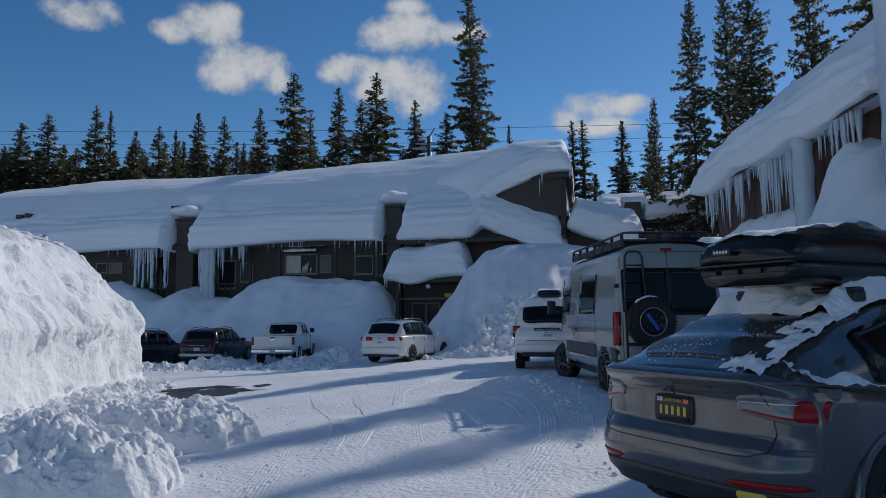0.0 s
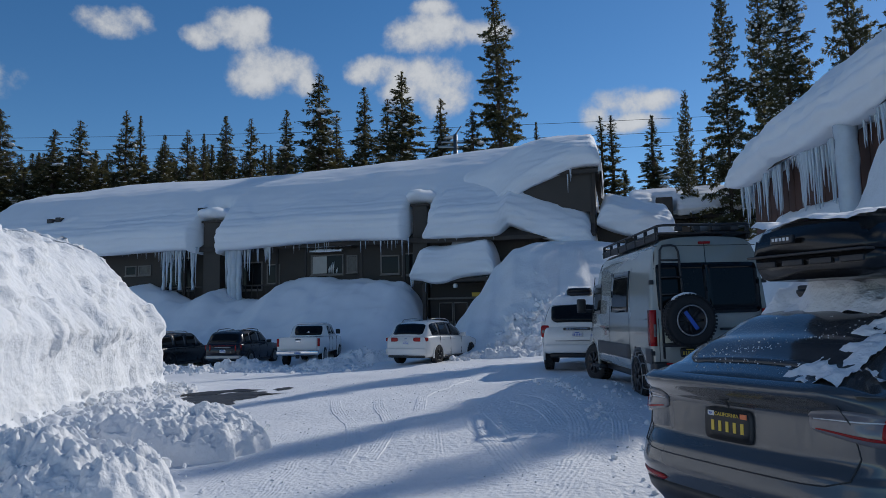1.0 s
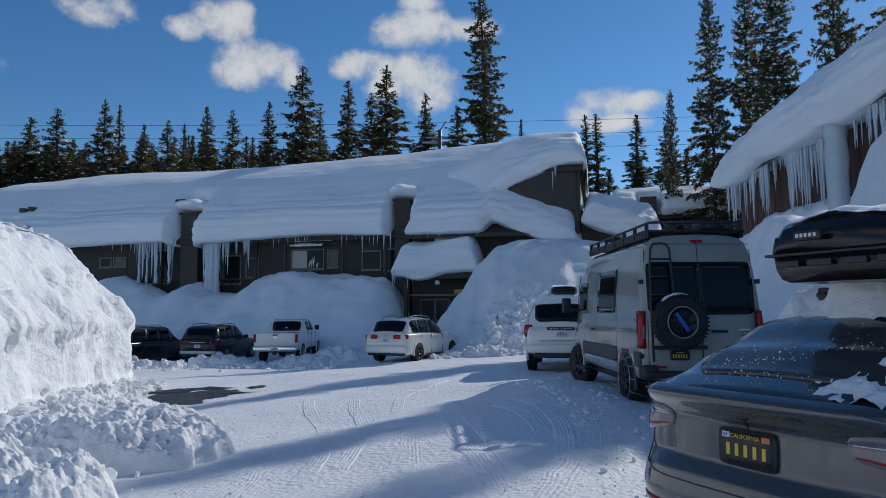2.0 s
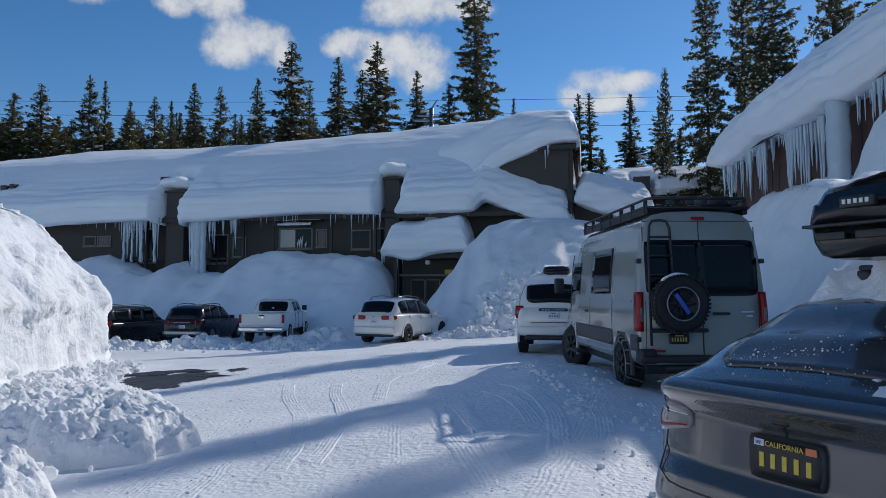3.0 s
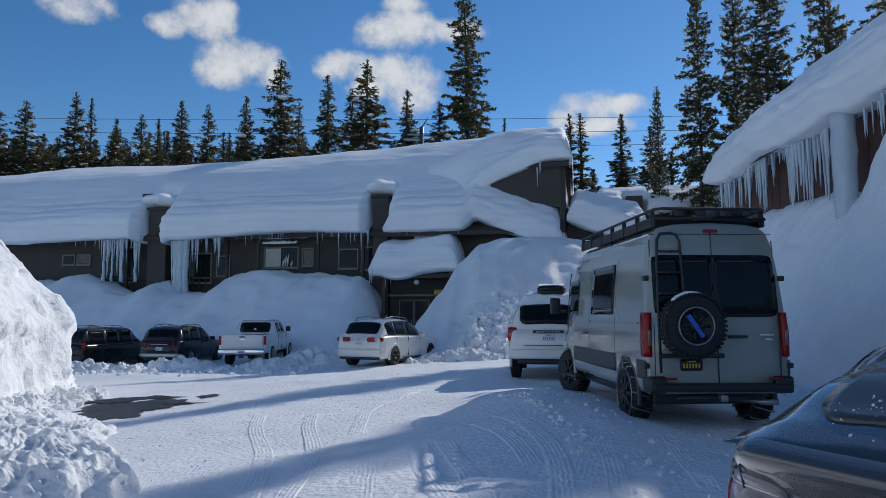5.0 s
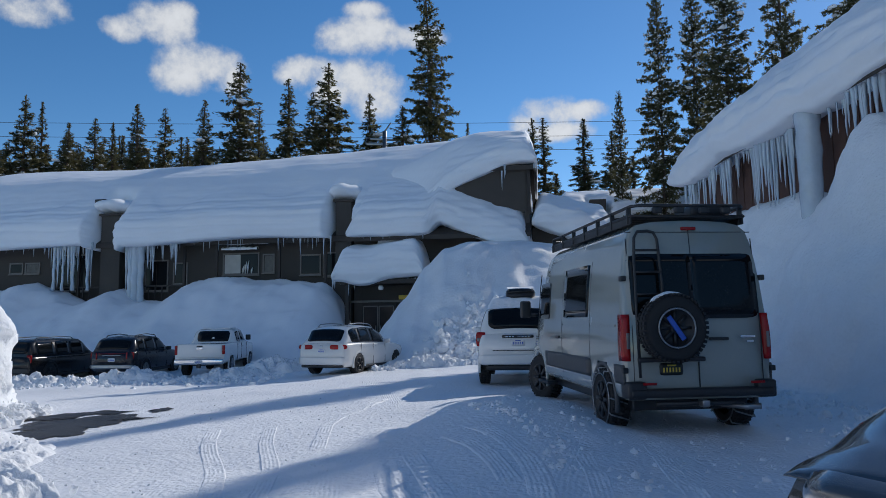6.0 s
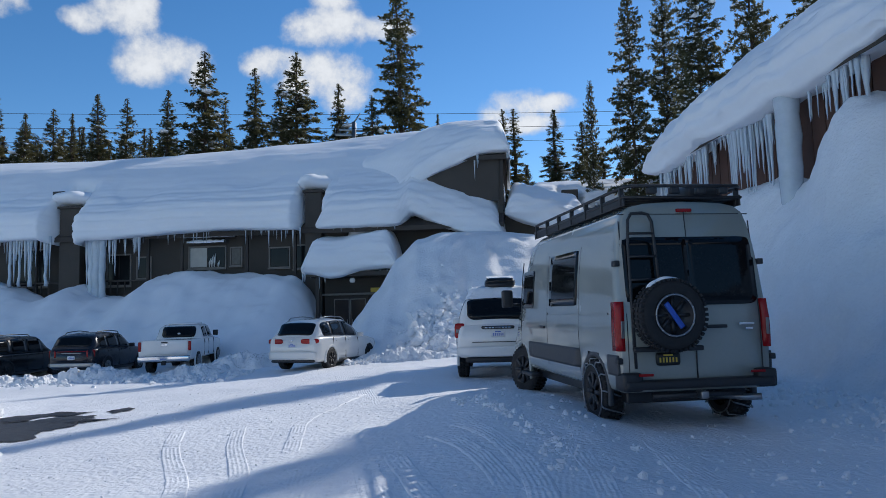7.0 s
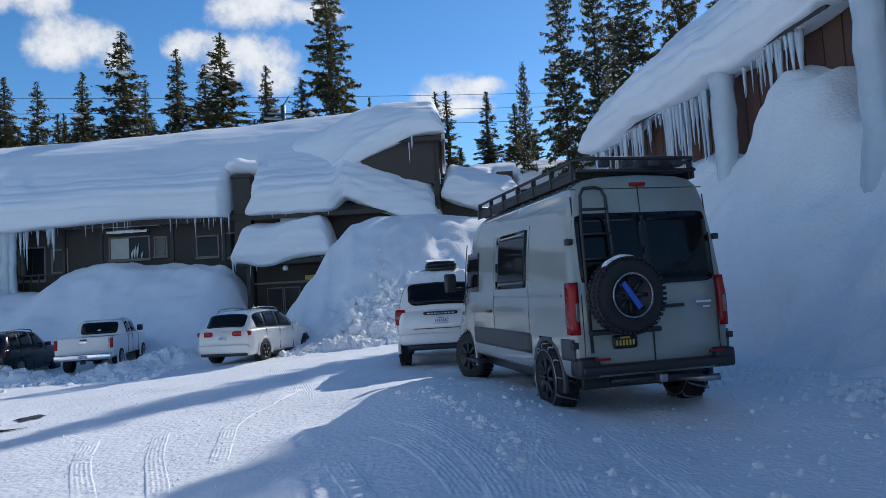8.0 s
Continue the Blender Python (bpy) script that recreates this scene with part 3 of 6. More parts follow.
def window(u, w, wide, high, parent, v=1.3, bars=1, mat=None, frame_mat=None, pane_label=""):
    """A framed window on the front wall, with its panes and a sill."""
    wnd = part("window", box(u, u + wide, v - 0.03, v + 0.05, w, w + high), TRIM, parent)
    fm = frame_mat or WINDOW_FRAME
    for x0, x1, z0, z1 in ((u - 0.09, u, w - 0.09, w + high + 0.09), (u + wide, u + wide + 0.09, w - 0.09, w + high + 0.09), (u, u + wide, w - 0.09, w), (u, u + wide, w + high, w + high + 0.09)):
        part("frame", box(x0, x1, v - 0.08, v + 0.02, z0, z1, 0.008), fm, wnd)
    for k in range(bars + 1):
        a = u + wide * k / (bars + 1)
        b = u + wide * (k + 1) / (bars + 1)
        part("pane", box(a + 0.03, b - 0.03, v - 0.055, v - 0.035, w + 0.02, w + high - 0.02), mat[k] if mat else GLASS, wnd, smooth=False)
    part("sill", box(u - 0.12, u + wide + 0.12, v - 0.16, v - 0.02, w - 0.16, w - 0.09, 0.01), fm, wnd)
    return wnd


window(-33.7, 4.9, 0.8, 0.55, lodge, bars=0)
window(-32.6, 4.9, 0.9, 0.55, lodge, bars=0, mat=[WINDOW_DIM])
window(-30.3, 3.7, 2.1, 2.2, lodge)
window(-24.2, 3.6, 1.4, 1.8, lodge)
window(-22.3, 4.0, 0.8, 1.2, lodge, bars=0)
window(-19.0, 4.5, 2.2, 1.2, lodge, mat=[CURTAIN, GLASS])
window(-16.4, 4.6, 0.6, 1.0, lodge, bars=0, mat=[WINDOW_DIM])
window(-14.0, 4.4, 1.15, 1.1, lodge, bars=0)
window(-12.5, 4.3, 0.7, 1.3, lodge, bars=0)
for pu, pw, ph in ((-17.75, 4.5, 0.55), (-17.45, 4.5, 0.85), (-17.2, 4.5, 0.4), (-17.6, 4.5, 0.75)):
    part("house_plant", tube([(pu, 1.2, pw), (pu + 0.03, 1.19, pw + ph * 0.5), (pu + 0.1, 1.2, pw + ph)], [0.03, 0.07, 0.01], 6), WHITE_TRIM, lodge, "pale shape standing behind the pane")
for u0, u1 in ((-30.2, -26.7), (-24.9, -21.2), (-20.5, -12.0)):
    rail = part("balcony", box(u0, u1, 0.35, 1.25, 2.75, 2.95, 0.02), TRIM, lodge, "snowy timber balcony")
    part("rail", box(u0, u1, 0.36, 0.42, 3.75, 3.85, 0.01), TRIM, rail)
    for k in range(int((u1 - u0) / 0.45)):
        part("baluster", box(u0 + k * 0.45, u0 + k * 0.45 + 0.07, 0.37, 0.41, 2.95, 3.75), TRIM, rail)
for u in (-28.4, -24.9, -21.3, -19.2, -15.2, -12.3):
    part("post", box(u, u + 0.16, 0.4, 0.56, G, 6.4, 0.01), TRIM, lodge)
for bu0, bu1, bw0, bw1 in ((-19.3, -15.9, 6.2, 6.42), (-18.9, -16.6, 5.9, 6.06)):
    part("beam", box(bu0, bu1, 0.62, 0.86, bw0, bw1, 0.02), TRIM, lodge, "timber beam under the eave")
    tagged(part("beam_snow", grid(lambda u, a: (u, 0.74 - 0.15 * math.cos(a), (bw0 + bw1) / 2 + (0.13 + 0.05 * fbm(u, 1, 2, 0.4, 3)) * math.sin(a)), spread(bu0, bu1, 40), spread(-0.5, 3.14, 8)), SNOW, lodge), "strip of snow lying on the beam")

# raised end block with a gable, the lower roof before it and the entry porch
part("end_wall", slab([(-4.3, 8.1), (-0.02, 7.6), (-0.02, 10.2), (-2.2, 10.2), (-4.3, 9.3)], 0.0, 0.35), WALL, lodge, "brown upper wall of the end block", smooth=False)
part("end_wall", box(-0.3, 0.0, 0.0, 10.5, G, 10.1, 0.02), WALL, lodge)
part("corner_trim", box(-0.14, 0.05, -0.06, 0.1, 7.4, 10.2, 0.01), TRIM, lodge)
part("upper_roof", roof_panel(-3.2, 0.25, [(-0.3, 10.2), (5.5, 13.0), (11.5, 10.2)]), TRIM, lodge, smooth=False)
part("rake_board", slab([(0.26, 10.0), (0.36, 10.0), (0.36, 10.3), (0.26, 10.3)], -0.35, 0.4), STEEL, lodge, smooth=False)
part("lower_roof", roof_panel(-10.6, 0.0, [(-0.9, 6.3), (2.5, 8.6)]), TRIM, lodge, smooth=False)
part("lower_wall", box(-10.5, 0.0, 0.5, 0.9, G, 6.4, 0.02), WALL, lodge)
part("porch_roof", box(-10.95, -6.0, -1.6, 0.6, 3.55, 3.8, 0.02), TRIM, lodge, "porch roof over the entry")
for u in (-10.5, -6.6):
    part("porch_post", box(u, u + 0.22, -1.4, -1.18, G, 3.55, 0.02), TRIM, lodge)
door = part("door", box(-9.95, -7.9, 0.38, 0.5, G, 2.5, 0.01), TRIM, lodge, "glazed double entry door")
for u in (-9.85, -8.9):
    part("pane", box(u, u + 0.8, 0.35, 0.375, 0.3, 2.3), GLASS, door, smooth=False)
    for x0, x1, z0, z1 in ((u - 0.05, u, 0.25, 2.35), (u + 0.8, u + 0.85, 0.25, 2.35), (u, u + 0.8, 2.3, 2.36), (u, u + 0.8, 0.24, 0.3)):
        part("frame", box(x0, x1, 0.33, 0.378, z0, z1, 0.006), WINDOW_FRAME, door)
    part("handle", box(u + (0.7 if u < -9 else 0.04), u + (0.74 if u < -9 else 0.08), 0.3, 0.34, 0.7, 1.2), STEEL, door)
part("porch_lamp", spin([(2.75, 0.0), (2.75, 0.1), (2.62, 0.16), (2.5, 0.13), (2.48, 0.0)], 14, "z"), WHITE_TRIM, lodge).location = (-8.45, -1.25, 0.72)
part("sign", box(-7.75, -7.25, 0.30, 0.48, 2.7, 2.95, 0.01), YELLOW, lodge, "small yellow notice above the door")
part("door_header", box(-10.6, -6.6, 0.3, 0.5, 2.56, 2.68, 0.01), WINDOW_FRAME, lodge)

# right wing and a farther wing
part("wing_wall", slab([(0.05, G), (4.6, G), (4.6, 6.4), (0.05, 7.7)], 0.9, 1.2), WALL, lodge, "dark wall of the lower wing", smooth=False)
part("wing_body", box(0.06, 5.5, 1.25, 12, G, 6.6), WALL, lodge)
part("vent_pipe", spin([(9.2, 0.0), (9.2, 0.07), (11.4, 0.07), (11.4, 0.0)], 10, "z"), STEEL, lodge).location = (-3.5, 7, 0)

far_lodge = thing("lodge_wing", pose(14.8, 60, 0, 0, 0, -8), "farther brown lodge wing under thick snow", "building")
part("wall", box(-4.5, 9, 0, 9, G, 9.3, 0.03), WALL, far_lodge)
part("roof", roof_panel(-5, 9.5, [(-0.6, 9.4), (4.5, 11.6), (9.6, 9.4)]), TRIM, far_lodge, smooth=False)
part("chimney", box(-2.6, -1.3, -0.9, 0.4, G, 11.0, 0.03), WALL, far_lodge)


# ---- snow on the roofs ----
def roof_snow(name, label, frame_m, u0, u1, section, lip, step=0.22, rough=0.16, size=2.2, ends=1.2):
    """A thick blanket: section rows of (v, w) from the underside of the eave over the lip to the ridge; lip(u) gives how far
    the eave is pulled back and sunk at u."""
    us = spread(u0, u1, int((u1 - u0) / step))
    sec = refine(section, 0.11)
    vmin, wtop = min(v for v, w in sec), max(w for v, w in sec)
    wlow = sec[0][1]

    def f(u, k):
        v, w = sec[k]
        back, sag, *more = lip(u)
        sink, crown = (more + [0.0, 0.0])[:2]
        edge = min(u - u0, u1 - u)
        r = 1 - max(0.0, 1 - edge / ends) ** 2.4
        near = 1 - smooth(vmin, vmin + 3.2, v)
        v += back * near
        w = wlow + (w - wlow) * (0.25 + 0.75 * r) - sag * near - sink + crown * smooth(vmin + 2.5, 7.2, v)
        d = rough * fbm(u, v, w, size, 4) + rough * 0.25 * fbm(u, v * 1.5, w * 3, size * 0.3, 3)
        lay = (0.05 * math.sin(w * 11 + 1.5 * fbm(u, v, 0, 3.0, 2)) + 0.03 * math.sin(w * 23 + 3 * fbm(u, v, 7, 2.0, 2))) * near
        d -= 0.10 * smooth(0.10, 0.2, fbm(u * 0.45, v, w * 0.8, 3.6, 2)) * smooth(11.0, 9.0, w)
        return (u + 0.4 * d * (1 - r), v - d * 0.8 - lay, w + d * 0.7)

    bm = grid(lambda u, k: f(u, int(k)), us, list(range(len(sec))))
    bm.verts.ensure_lookup_table()
    n = len(sec)
    for i in (0, len(us) - 1):
        loop = [bm.verts[i * n + j] for j in range(n)]
        bm.faces.new(loop if i else loop[::-1])
    ob = part(name, bm, SNOW)
    ob.matrix_basis = frame_m
    return tagged(ob, label, "snow")


def notch(u, centre, half, depth, soft=0.35):
    return depth * smooth(half + soft, half - 0.05, abs(u - centre))


def lodge_lip(u):
    back = sum(notch(u, c + wd / 2, wd / 2 + 0.08, 2.6) for c, wd, _ in STACKS)
    sag = 0.35 * smooth(-24.6, -25.2, u) * smooth(-27.5, -26.8, u) + 0.12 * math.sin(u * 0.5)
    sag += 0.2 * smooth(-21, -24, u)
    back -= 0.25 * fbm(u, 3, 0, 4.0, 3)
    back += 2.4 * smooth(-5.8, -4.7, u)
    return back, sag, 0.0, along([(-46, -0.1), (-38, 0.25), (-24, 0.15), (-18.8, 0.4), (-12.7, 0.7), (-8.6, 0.95), (-5.5, 1.15), (0, 1.1)], u)


MAIN = [(1.6, 6.5), (0.2, 6.46), (-0.75, 6.42), (-0.95, 6.55), (-1.03, 6.95), (-1.06, 7.5), (-0.9, 8.0), (-0.35, 8.45), (0.6, 9.2), (2.0, 10.35), (3.0, 11.1), (3.8, 11.5), (5.2, 12.0), (7.2, 12.65), (8.2, 12.5), (15, 8.2)]
roof_snow("roof_snow", "deep rounded snow blanket overhanging the lodge eave", LODGE, -47, 0.1, MAIN, lodge_lip, rough=0.10, size=4.2)
UPPER = [(1.2, 10.3), (0.0, 10.25), (-0.5, 10.35), (-0.7, 10.8), (-0.45, 11.4), (0.5, 12.0), (2.5, 12.95), (4.8, 13.65), (6.5, 13.85), (8, 13.4), (12.5, 10.6)]


def upper_lip(u):
    return 0.5 * smooth(-2, -7, u), 1.0 * smooth(-0.8, -4.6, u) + 1.9 * smooth(-4.2, -8.6, u) - 0.1 * smooth(-2, 0, u), 1.9 * smooth(-3.0, -8.8, u)


roof_snow("roof_snow", "wind-layered snow curling over the end gable", LODGE, -9.0, 0.45, UPPER, upper_lip, rough=0.12, ends=0.8)
LOWER = [(1.2, 6.35), (-0.6, 6.2), (-1.35, 6.35), (-1.6, 6.9), (-1.45, 7.6), (-0.9, 8.2), (0.2, 8.95), (1.4, 9.95), (2.8, 11.0), (4.2, 11.85)]


def lower_lip(u):
    return 0.3 * smooth(-6.0, -5.2, u), 0.0, -0.75 * smooth(-5.9, -5.1, u) + 0.42 * max(0.0, u + 5.1)


roof_snow("roof_snow", "plump snow slab on the lower roof", LODGE, -10.4, 0.1, LOWER, lower_lip, rough=0.14, ends=0.9)
PORCH = [(0.3, 3.8), (-1.7, 3.8), (-2.1, 3.95), (-2.3, 4.5), (-2.15, 5.2), (-1.6, 5.75), (-0.6, 5.95), (0.4, 6.0)]
roof_snow("porch_snow", "loaf of snow heaped on the porch roof", LODGE, -11.05, -5.85, PORCH, lambda u: (0, 0.3 * math.exp(-((u + 9.3) / 1.2) ** 2), -0.22 * smooth(-9.5, -6.5, u)), 0.16, 0.1, 2.0, 0.8)
WING = [(1.4, 6.9), (0.4, 6.75), (-0.2, 6.9), (-0.4, 7.6), (0.0, 8.3), (1.2, 8.9), (3.0, 9.3), (6, 9.6), (10, 9.2)]
roof_snow("roof_snow", "thick snow over the lower wing's roof", LODGE, 0.1, 4.9, WING, lambda u: (0, 0.15 + 0.1 * (u - 0.5), 0.26 * (u - 0.3)), 0.2, 0.2, 1.8, 0.8)
FARS = [(0.2, 9.5), (-0.9, 9.5), (-1.2, 10.0), (-0.8, 10.8), (0.6, 11.5), (3, 12.4), (5, 12.7), (9, 11)]
roof_snow("roof_snow", "snow blanket on the farther wing", pose(14.8, 60, 0, 0, 0, -8), -5.2, 9.6, FARS, lambda u: (notch(u, -1.95, 0.8, 1.6), 0), 0.3, 0.14, 2, 1.0)
for u, wd, top in STACKS:
    def cap(r, a, c=u + wd / 2, w=wd, t=top):
        k = 1 + 0.18 * fbm(math.cos(a) + c, math.sin(a), 0, 1.0, 3)
        rr = math.sin(r * math.pi * 0.94)
        return (c + (w / 2 + 0.72) * k * rr * math.cos(a), 1.6 + 1.9 * k * rr * math.sin(a), t + 0.14 + 0.52 * (1 - math.cos(r * math.pi)) + 0.1 * fbm(c, a, r, 1, 2))
    ob = part("chimney_snow", grid(cap, spread(0.06, 1, 16), spread(0, 2 * math.pi, 36)), SNOW)
    ob.matrix_basis = LODGE
    tagged(ob, "cap of snow perched on a chimney stack", "snow", "chimney snow caps")


for u, v, w, wd in ((-27.2, 0.5, 9.02, 0.75), (-39.8, 0.45, 8.86, 0.5), (-39.1, 0.5, 8.95, 0.4)):
    part("roof_vent", box(u, u + wd, v - 0.3, v + 1.2, w, w + 0.32, 0.04), PLASTIC, lodge, "black vent hood poking out of the roof snow")


# ---- banks before the lodge ----
def front_top(u):
    return along([(-44, 3.8), (-34, 4.2), (-31.2, 4.6), (-29, 3.9), (-27.2, 3.4), (-25.2, 4.2), (-23.6, 3.5), (-21.7, 3.3), (-20, 4.5), (-18, 4.8), (-13.4, 4.45), (-12, 4.3), (-11.2, 3.4), (-10.6, 2.0), (-10.2, 0.5)], u)


def front_bank(u, t):
    foot = -9.6 - 0.03 * u + 0.9 * fbm(u, 2, 0, 3.0, 3)
    v = foot + (1.0 - foot) * t
    h = front_top(u) + 0.5 + 0.15 * fbm(u, 7, 1, 2.0, 3)
    w = -0.95 - 0.012 * u * 0 + h * (smooth(0, 1, t) ** 0.8 if t < 0.75 else smooth(0, 1, 0.75) ** 0.8 + 0.07 * math.sin((t - 0.75) * 4 * math.pi / 2)) * 1.05
    w += 0.32 * fbm(u, v, w, 2.4, 5) * smooth(0, 0.2, t) + 0.05 * fbm(u, v, w, 0.5, 3)
    return (u, v, w - 0.9 * smooth(0.93, 1.0, t))


ob = part("snow_bank", grid(front_bank, spread(-46, -10.2, 170), spread(0, 1, 46)), SNOW)
ob.matrix_basis = LODGE
tagged(ob, "smooth shaded snow bank piled against the lodge front", "snow bank")

hill = [(-8.7, 0.1), (-8.0, 1.4), (-7.0, 2.7), (-6.0, 4.3), (-4.9, 5.35), (-3.7, 5.75), (-1, 5.8), (1.5, 5.4), (4, 4.8), (8, 4.2), (11, 3.6)]


def heap(x, t):
    """The tall heap by the entry, against the end block; x along the yard, t from its foot to its top."""
    u = x - 5.3
    foot = 29.0 + 0.18 * (u + 8) + 0.7 * fbm(x, 1, 2, 2.0, 3) + 3.5 * smooth(-7.2, -8.9, u)
    y = foot + (42.6 - foot) * t
    h = along(hill, u)
    prof = smooth(0, 0.72, t) * 0.88 + 0.12 * smooth(0.5, 1, t)
    z = -0.3 + (h + 0.3) * prof
    d = 0.16 * fbm(x, y, z, 2.6, 3) * smooth(0, 0.15, t) + 0.26 * fbm(x, y, z, 0.6, 5) * smooth(0.5, 0.2, t + 0.2 * fbm(x, y, 0, 2.5, 2)) * smooth(-1.2, 0.4, x) * smooth(2.8, 1.8, x)
    return (x + d * 0.3, y - d, z + d)


heap_ob = part("snow_mound", grid(heap, spread(-3.5, 16.3, 220), spread(0, 1, 120)), SNOW_ROUGH)
tagged(heap_ob, "tall shovelled snow heap beside the lodge entry", "snow mound")
spots = []
for k in range(1100):
    x = rng.gauss(1.7, 0.75) if k % 3 else rng.uniform(-2.2, 4.0)
    p = heap(x, abs(rng.gauss(0.17, 0.075)) if k % 3 else abs(rng.gauss(0, 0.08)))
    s = 0.03 + 0.16 * rng.random() ** 3
    spots.append((p[0], p[1] - 0.5 * s, p[2] + 0.45 * s, s))
for k in range(160):
    p = heap(rng.gauss(1.5, 0.8), rng.uniform(0.06, 0.3))
    s = rng.uniform(0.1, 0.26)
    spots.append((p[0], p[1] - 0.2 * s, p[2] + 0.1 * s, s))
rubble("snow_rubble", spots, SNOW_ROUGH, "crumbled snow clods on the heap by the entry", seed=5)
spots = []
for k in range(380):
    x = rng.uniform(-19.0, -5.6)
    y = 31.2 - 0.28 * (x + 10) * (1 if x < -7 else 1.25) + rng.gauss(-1.0, 1.1)
    spots.append((x, y, ground_z(x, y) + 0.02, rng.uniform(0.04, 0.16)))
rubble("snow_rubble", spots, SNOW_ROUGH, "ploughed snow clods around the parked cars", seed=6)


# ---- right-hand building and its bank ----
right = thing("side_building", pose(11.3, 15.0, 0), "red-brown snowbound building beside the van", "building")
part("wall", box(0, 9, 1.0, 18, G, 7.6, 0.02), WALL_RED, right, "red-brown siding wall", smooth=False)
part("wall", box(-0.9, 9, -9, 1.0, G, 9.6, 0.02), WALL_RED, right)
for k in range(26):
    y = 1.1 + k * 0.65
    part("board", box(-0.035, 0.0, y, y + 0.6, 3.5, 7.35, 0.006), WALL_RED, right, smooth=False)


def side_sheet(y0, y1):
    bm = bmesh.new()
    prev = None
    for x, z in ((-0.75, 7.3), (4.5, 11.2), (9.5, 7.4)):
        ring = [bm.verts.new((x, y, w)) for y, w in ((y0, z), (y1, z), (y1, z - 0.25), (y0, z - 0.25))]
        if prev:
            for k in range(4):
                bm.faces.new((prev[k], prev[(k + 1) % 4], ring[(k + 1) % 4], ring[k]))
        else:
            bm.faces.new(ring[::-1])
        prev = ring
    bm.faces.new(prev)
    return bm


part("roof", side_sheet(3.2, 18.4), TRIM, right, smooth=False)
SIDE = pose(11.3, 18.0, 0, 0, 0, -90)      # u runs towards the viewer, v into the building
SIDES = [(0.9, 7.3), (-0.6, 7.1), (-1.0, 7.2), (-1.2, 7.7), (-1.1, 8.3), (-0.7, 8.9), (0.2, 9.6), (2, 11.0), (4.4, 12.6), (6, 12.4), (10, 9.5)]
roof_snow("roof_snow", "heavy snow slab hanging off the side building's eave", SIDE, -15.4, 0.15, SIDES,
          lambda u: (0.25 * fbm(u, 0, 4, 3.0, 3), 0.10 + 0.1 * math.sin(u * 0.8)), 0.18, 0.14, 1.8, 2.6)


def side_bank(y, t):
    """The bank against the side building: t from its foot to the wall."""
    foot = along([(-6, 6.5), (4, 6.6), (10, 6.7), (14, 7.2), (18, 7.4), (24, 8.0), (34, 9.3)], y) + 0.35 * fbm(y, 3, 0, 1.8, 3)
    x = foot + (11.9 - foot) * t
    h = along([(-6, 4.0), (6, 4.1), (12, 4.2), (16, 4.3), (17.4, 4.9), (18.4, 5.6), (21.4, 5.3), (22.7, 4.9), (25, 5.6), (29, 5.6), (33, 5.0)], y)
    h += along([(18.0, 0.1), (18.6, 0.6), (19.9, 1.15), (20.5, 0.85), (21.4, 0.1), (22, 0.0)], y) * smooth(0.3, 0.65, t) if y > 18 else 0.0
    prof = 0.8 * smooth(-0.05, 0.75, t) + 0.2 * t
    z = -0.2 + (h + 0.2) * prof
    d = 0.26 * fbm(x, y, z, 2.2, 4) * smooth(0, 0.12, t) + (0.06 - 0.2 * abs(fbm(x, y, z, 1.2, 4))) * smooth(20, 16, y) + 0.06 * fbm(x, y, z, 0.7, 4) * smooth(0.55, 0.2, t)
    return (x - 0.5 * d, y, z + d)


ob = part("snow_bank", grid(side_bank, spread(-6, 35, 300), spread(0, 1, 80)), SNOW_ROUGH)
tagged(ob, "high shaded snow bank against the side building", "snow bank")
spots = []
for k in range(500):
    y = rng.uniform(7, 20)
    p = side_bank(y, abs(rng.gauss(0, 0.04)))
    spots.append((p[0] - abs(rng.gauss(0, 0.7)), p[1], ground_z(p[0], y) + 0.0 if p[2] < 0.3 else p[2] - 0.05, rng.uniform(0.02, 0.07)))
rubble("snow_rubble", spots, SNOW_ROUGH, "scattered snow clods at the side bank's foot", seed=8)


# ---- icicles ----
def icicle_mesh(seed):
    r = random.Random(seed)
    n = 7
    pts = [(0.012 * r.uniform(-1, 1) * k / n, 0.012 * r.uniform(-1, 1) * k / n, -k / n) for k in range(n + 1)]
    bm = tube(pts, [0.06 * (1 - k / n) ** 0.8 * r.uniform(0.8, 1.15) + 0.004 for k in range(n + 1)], 6)
    me = bpy.data.meshes.new("icicle")
    bmesh.ops.recalc_face_normals(bm, faces=bm.faces[:])
    bm.to_mesh(me)
    bm.free()
    me.materials.append(ICE)
    me.polygons.foreach_set("use_smooth", [True] * len(me.polygons))
    return me


ICICLES = [icicle_mesh(k) for k in range(5)]


def icicles(frame_m, spans, label, seed):
    """Icicles below an eave: spans of (u0, u1, v, top, length, count, thickness)."""
    r = random.Random(seed)
    root = thing("icicle_row", frame_m, label, "icicles", "icicle rows")
    for u0, u1, v, top, length, count, fat in spans:
        for k in range(count):
            ob = new("icicle", ICICLES[r.randrange(5)])
            ob.parent = root
            ob.location = (u0 + (u1 - u0) * (k + r.random()) / count, v + r.uniform(-0.12, 0.12), top + 0.1)
            s = fat * r.uniform(0.6, 1.4)
            q = 0.18 + 0.97 * r.random() ** 1.7
            ob.scale = (s * (0.5 + 0.5 * q), s * (0.5 + 0.5 * q), length * q)
            ob.rotation_euler = (0, 0, r.uniform(0, 6))


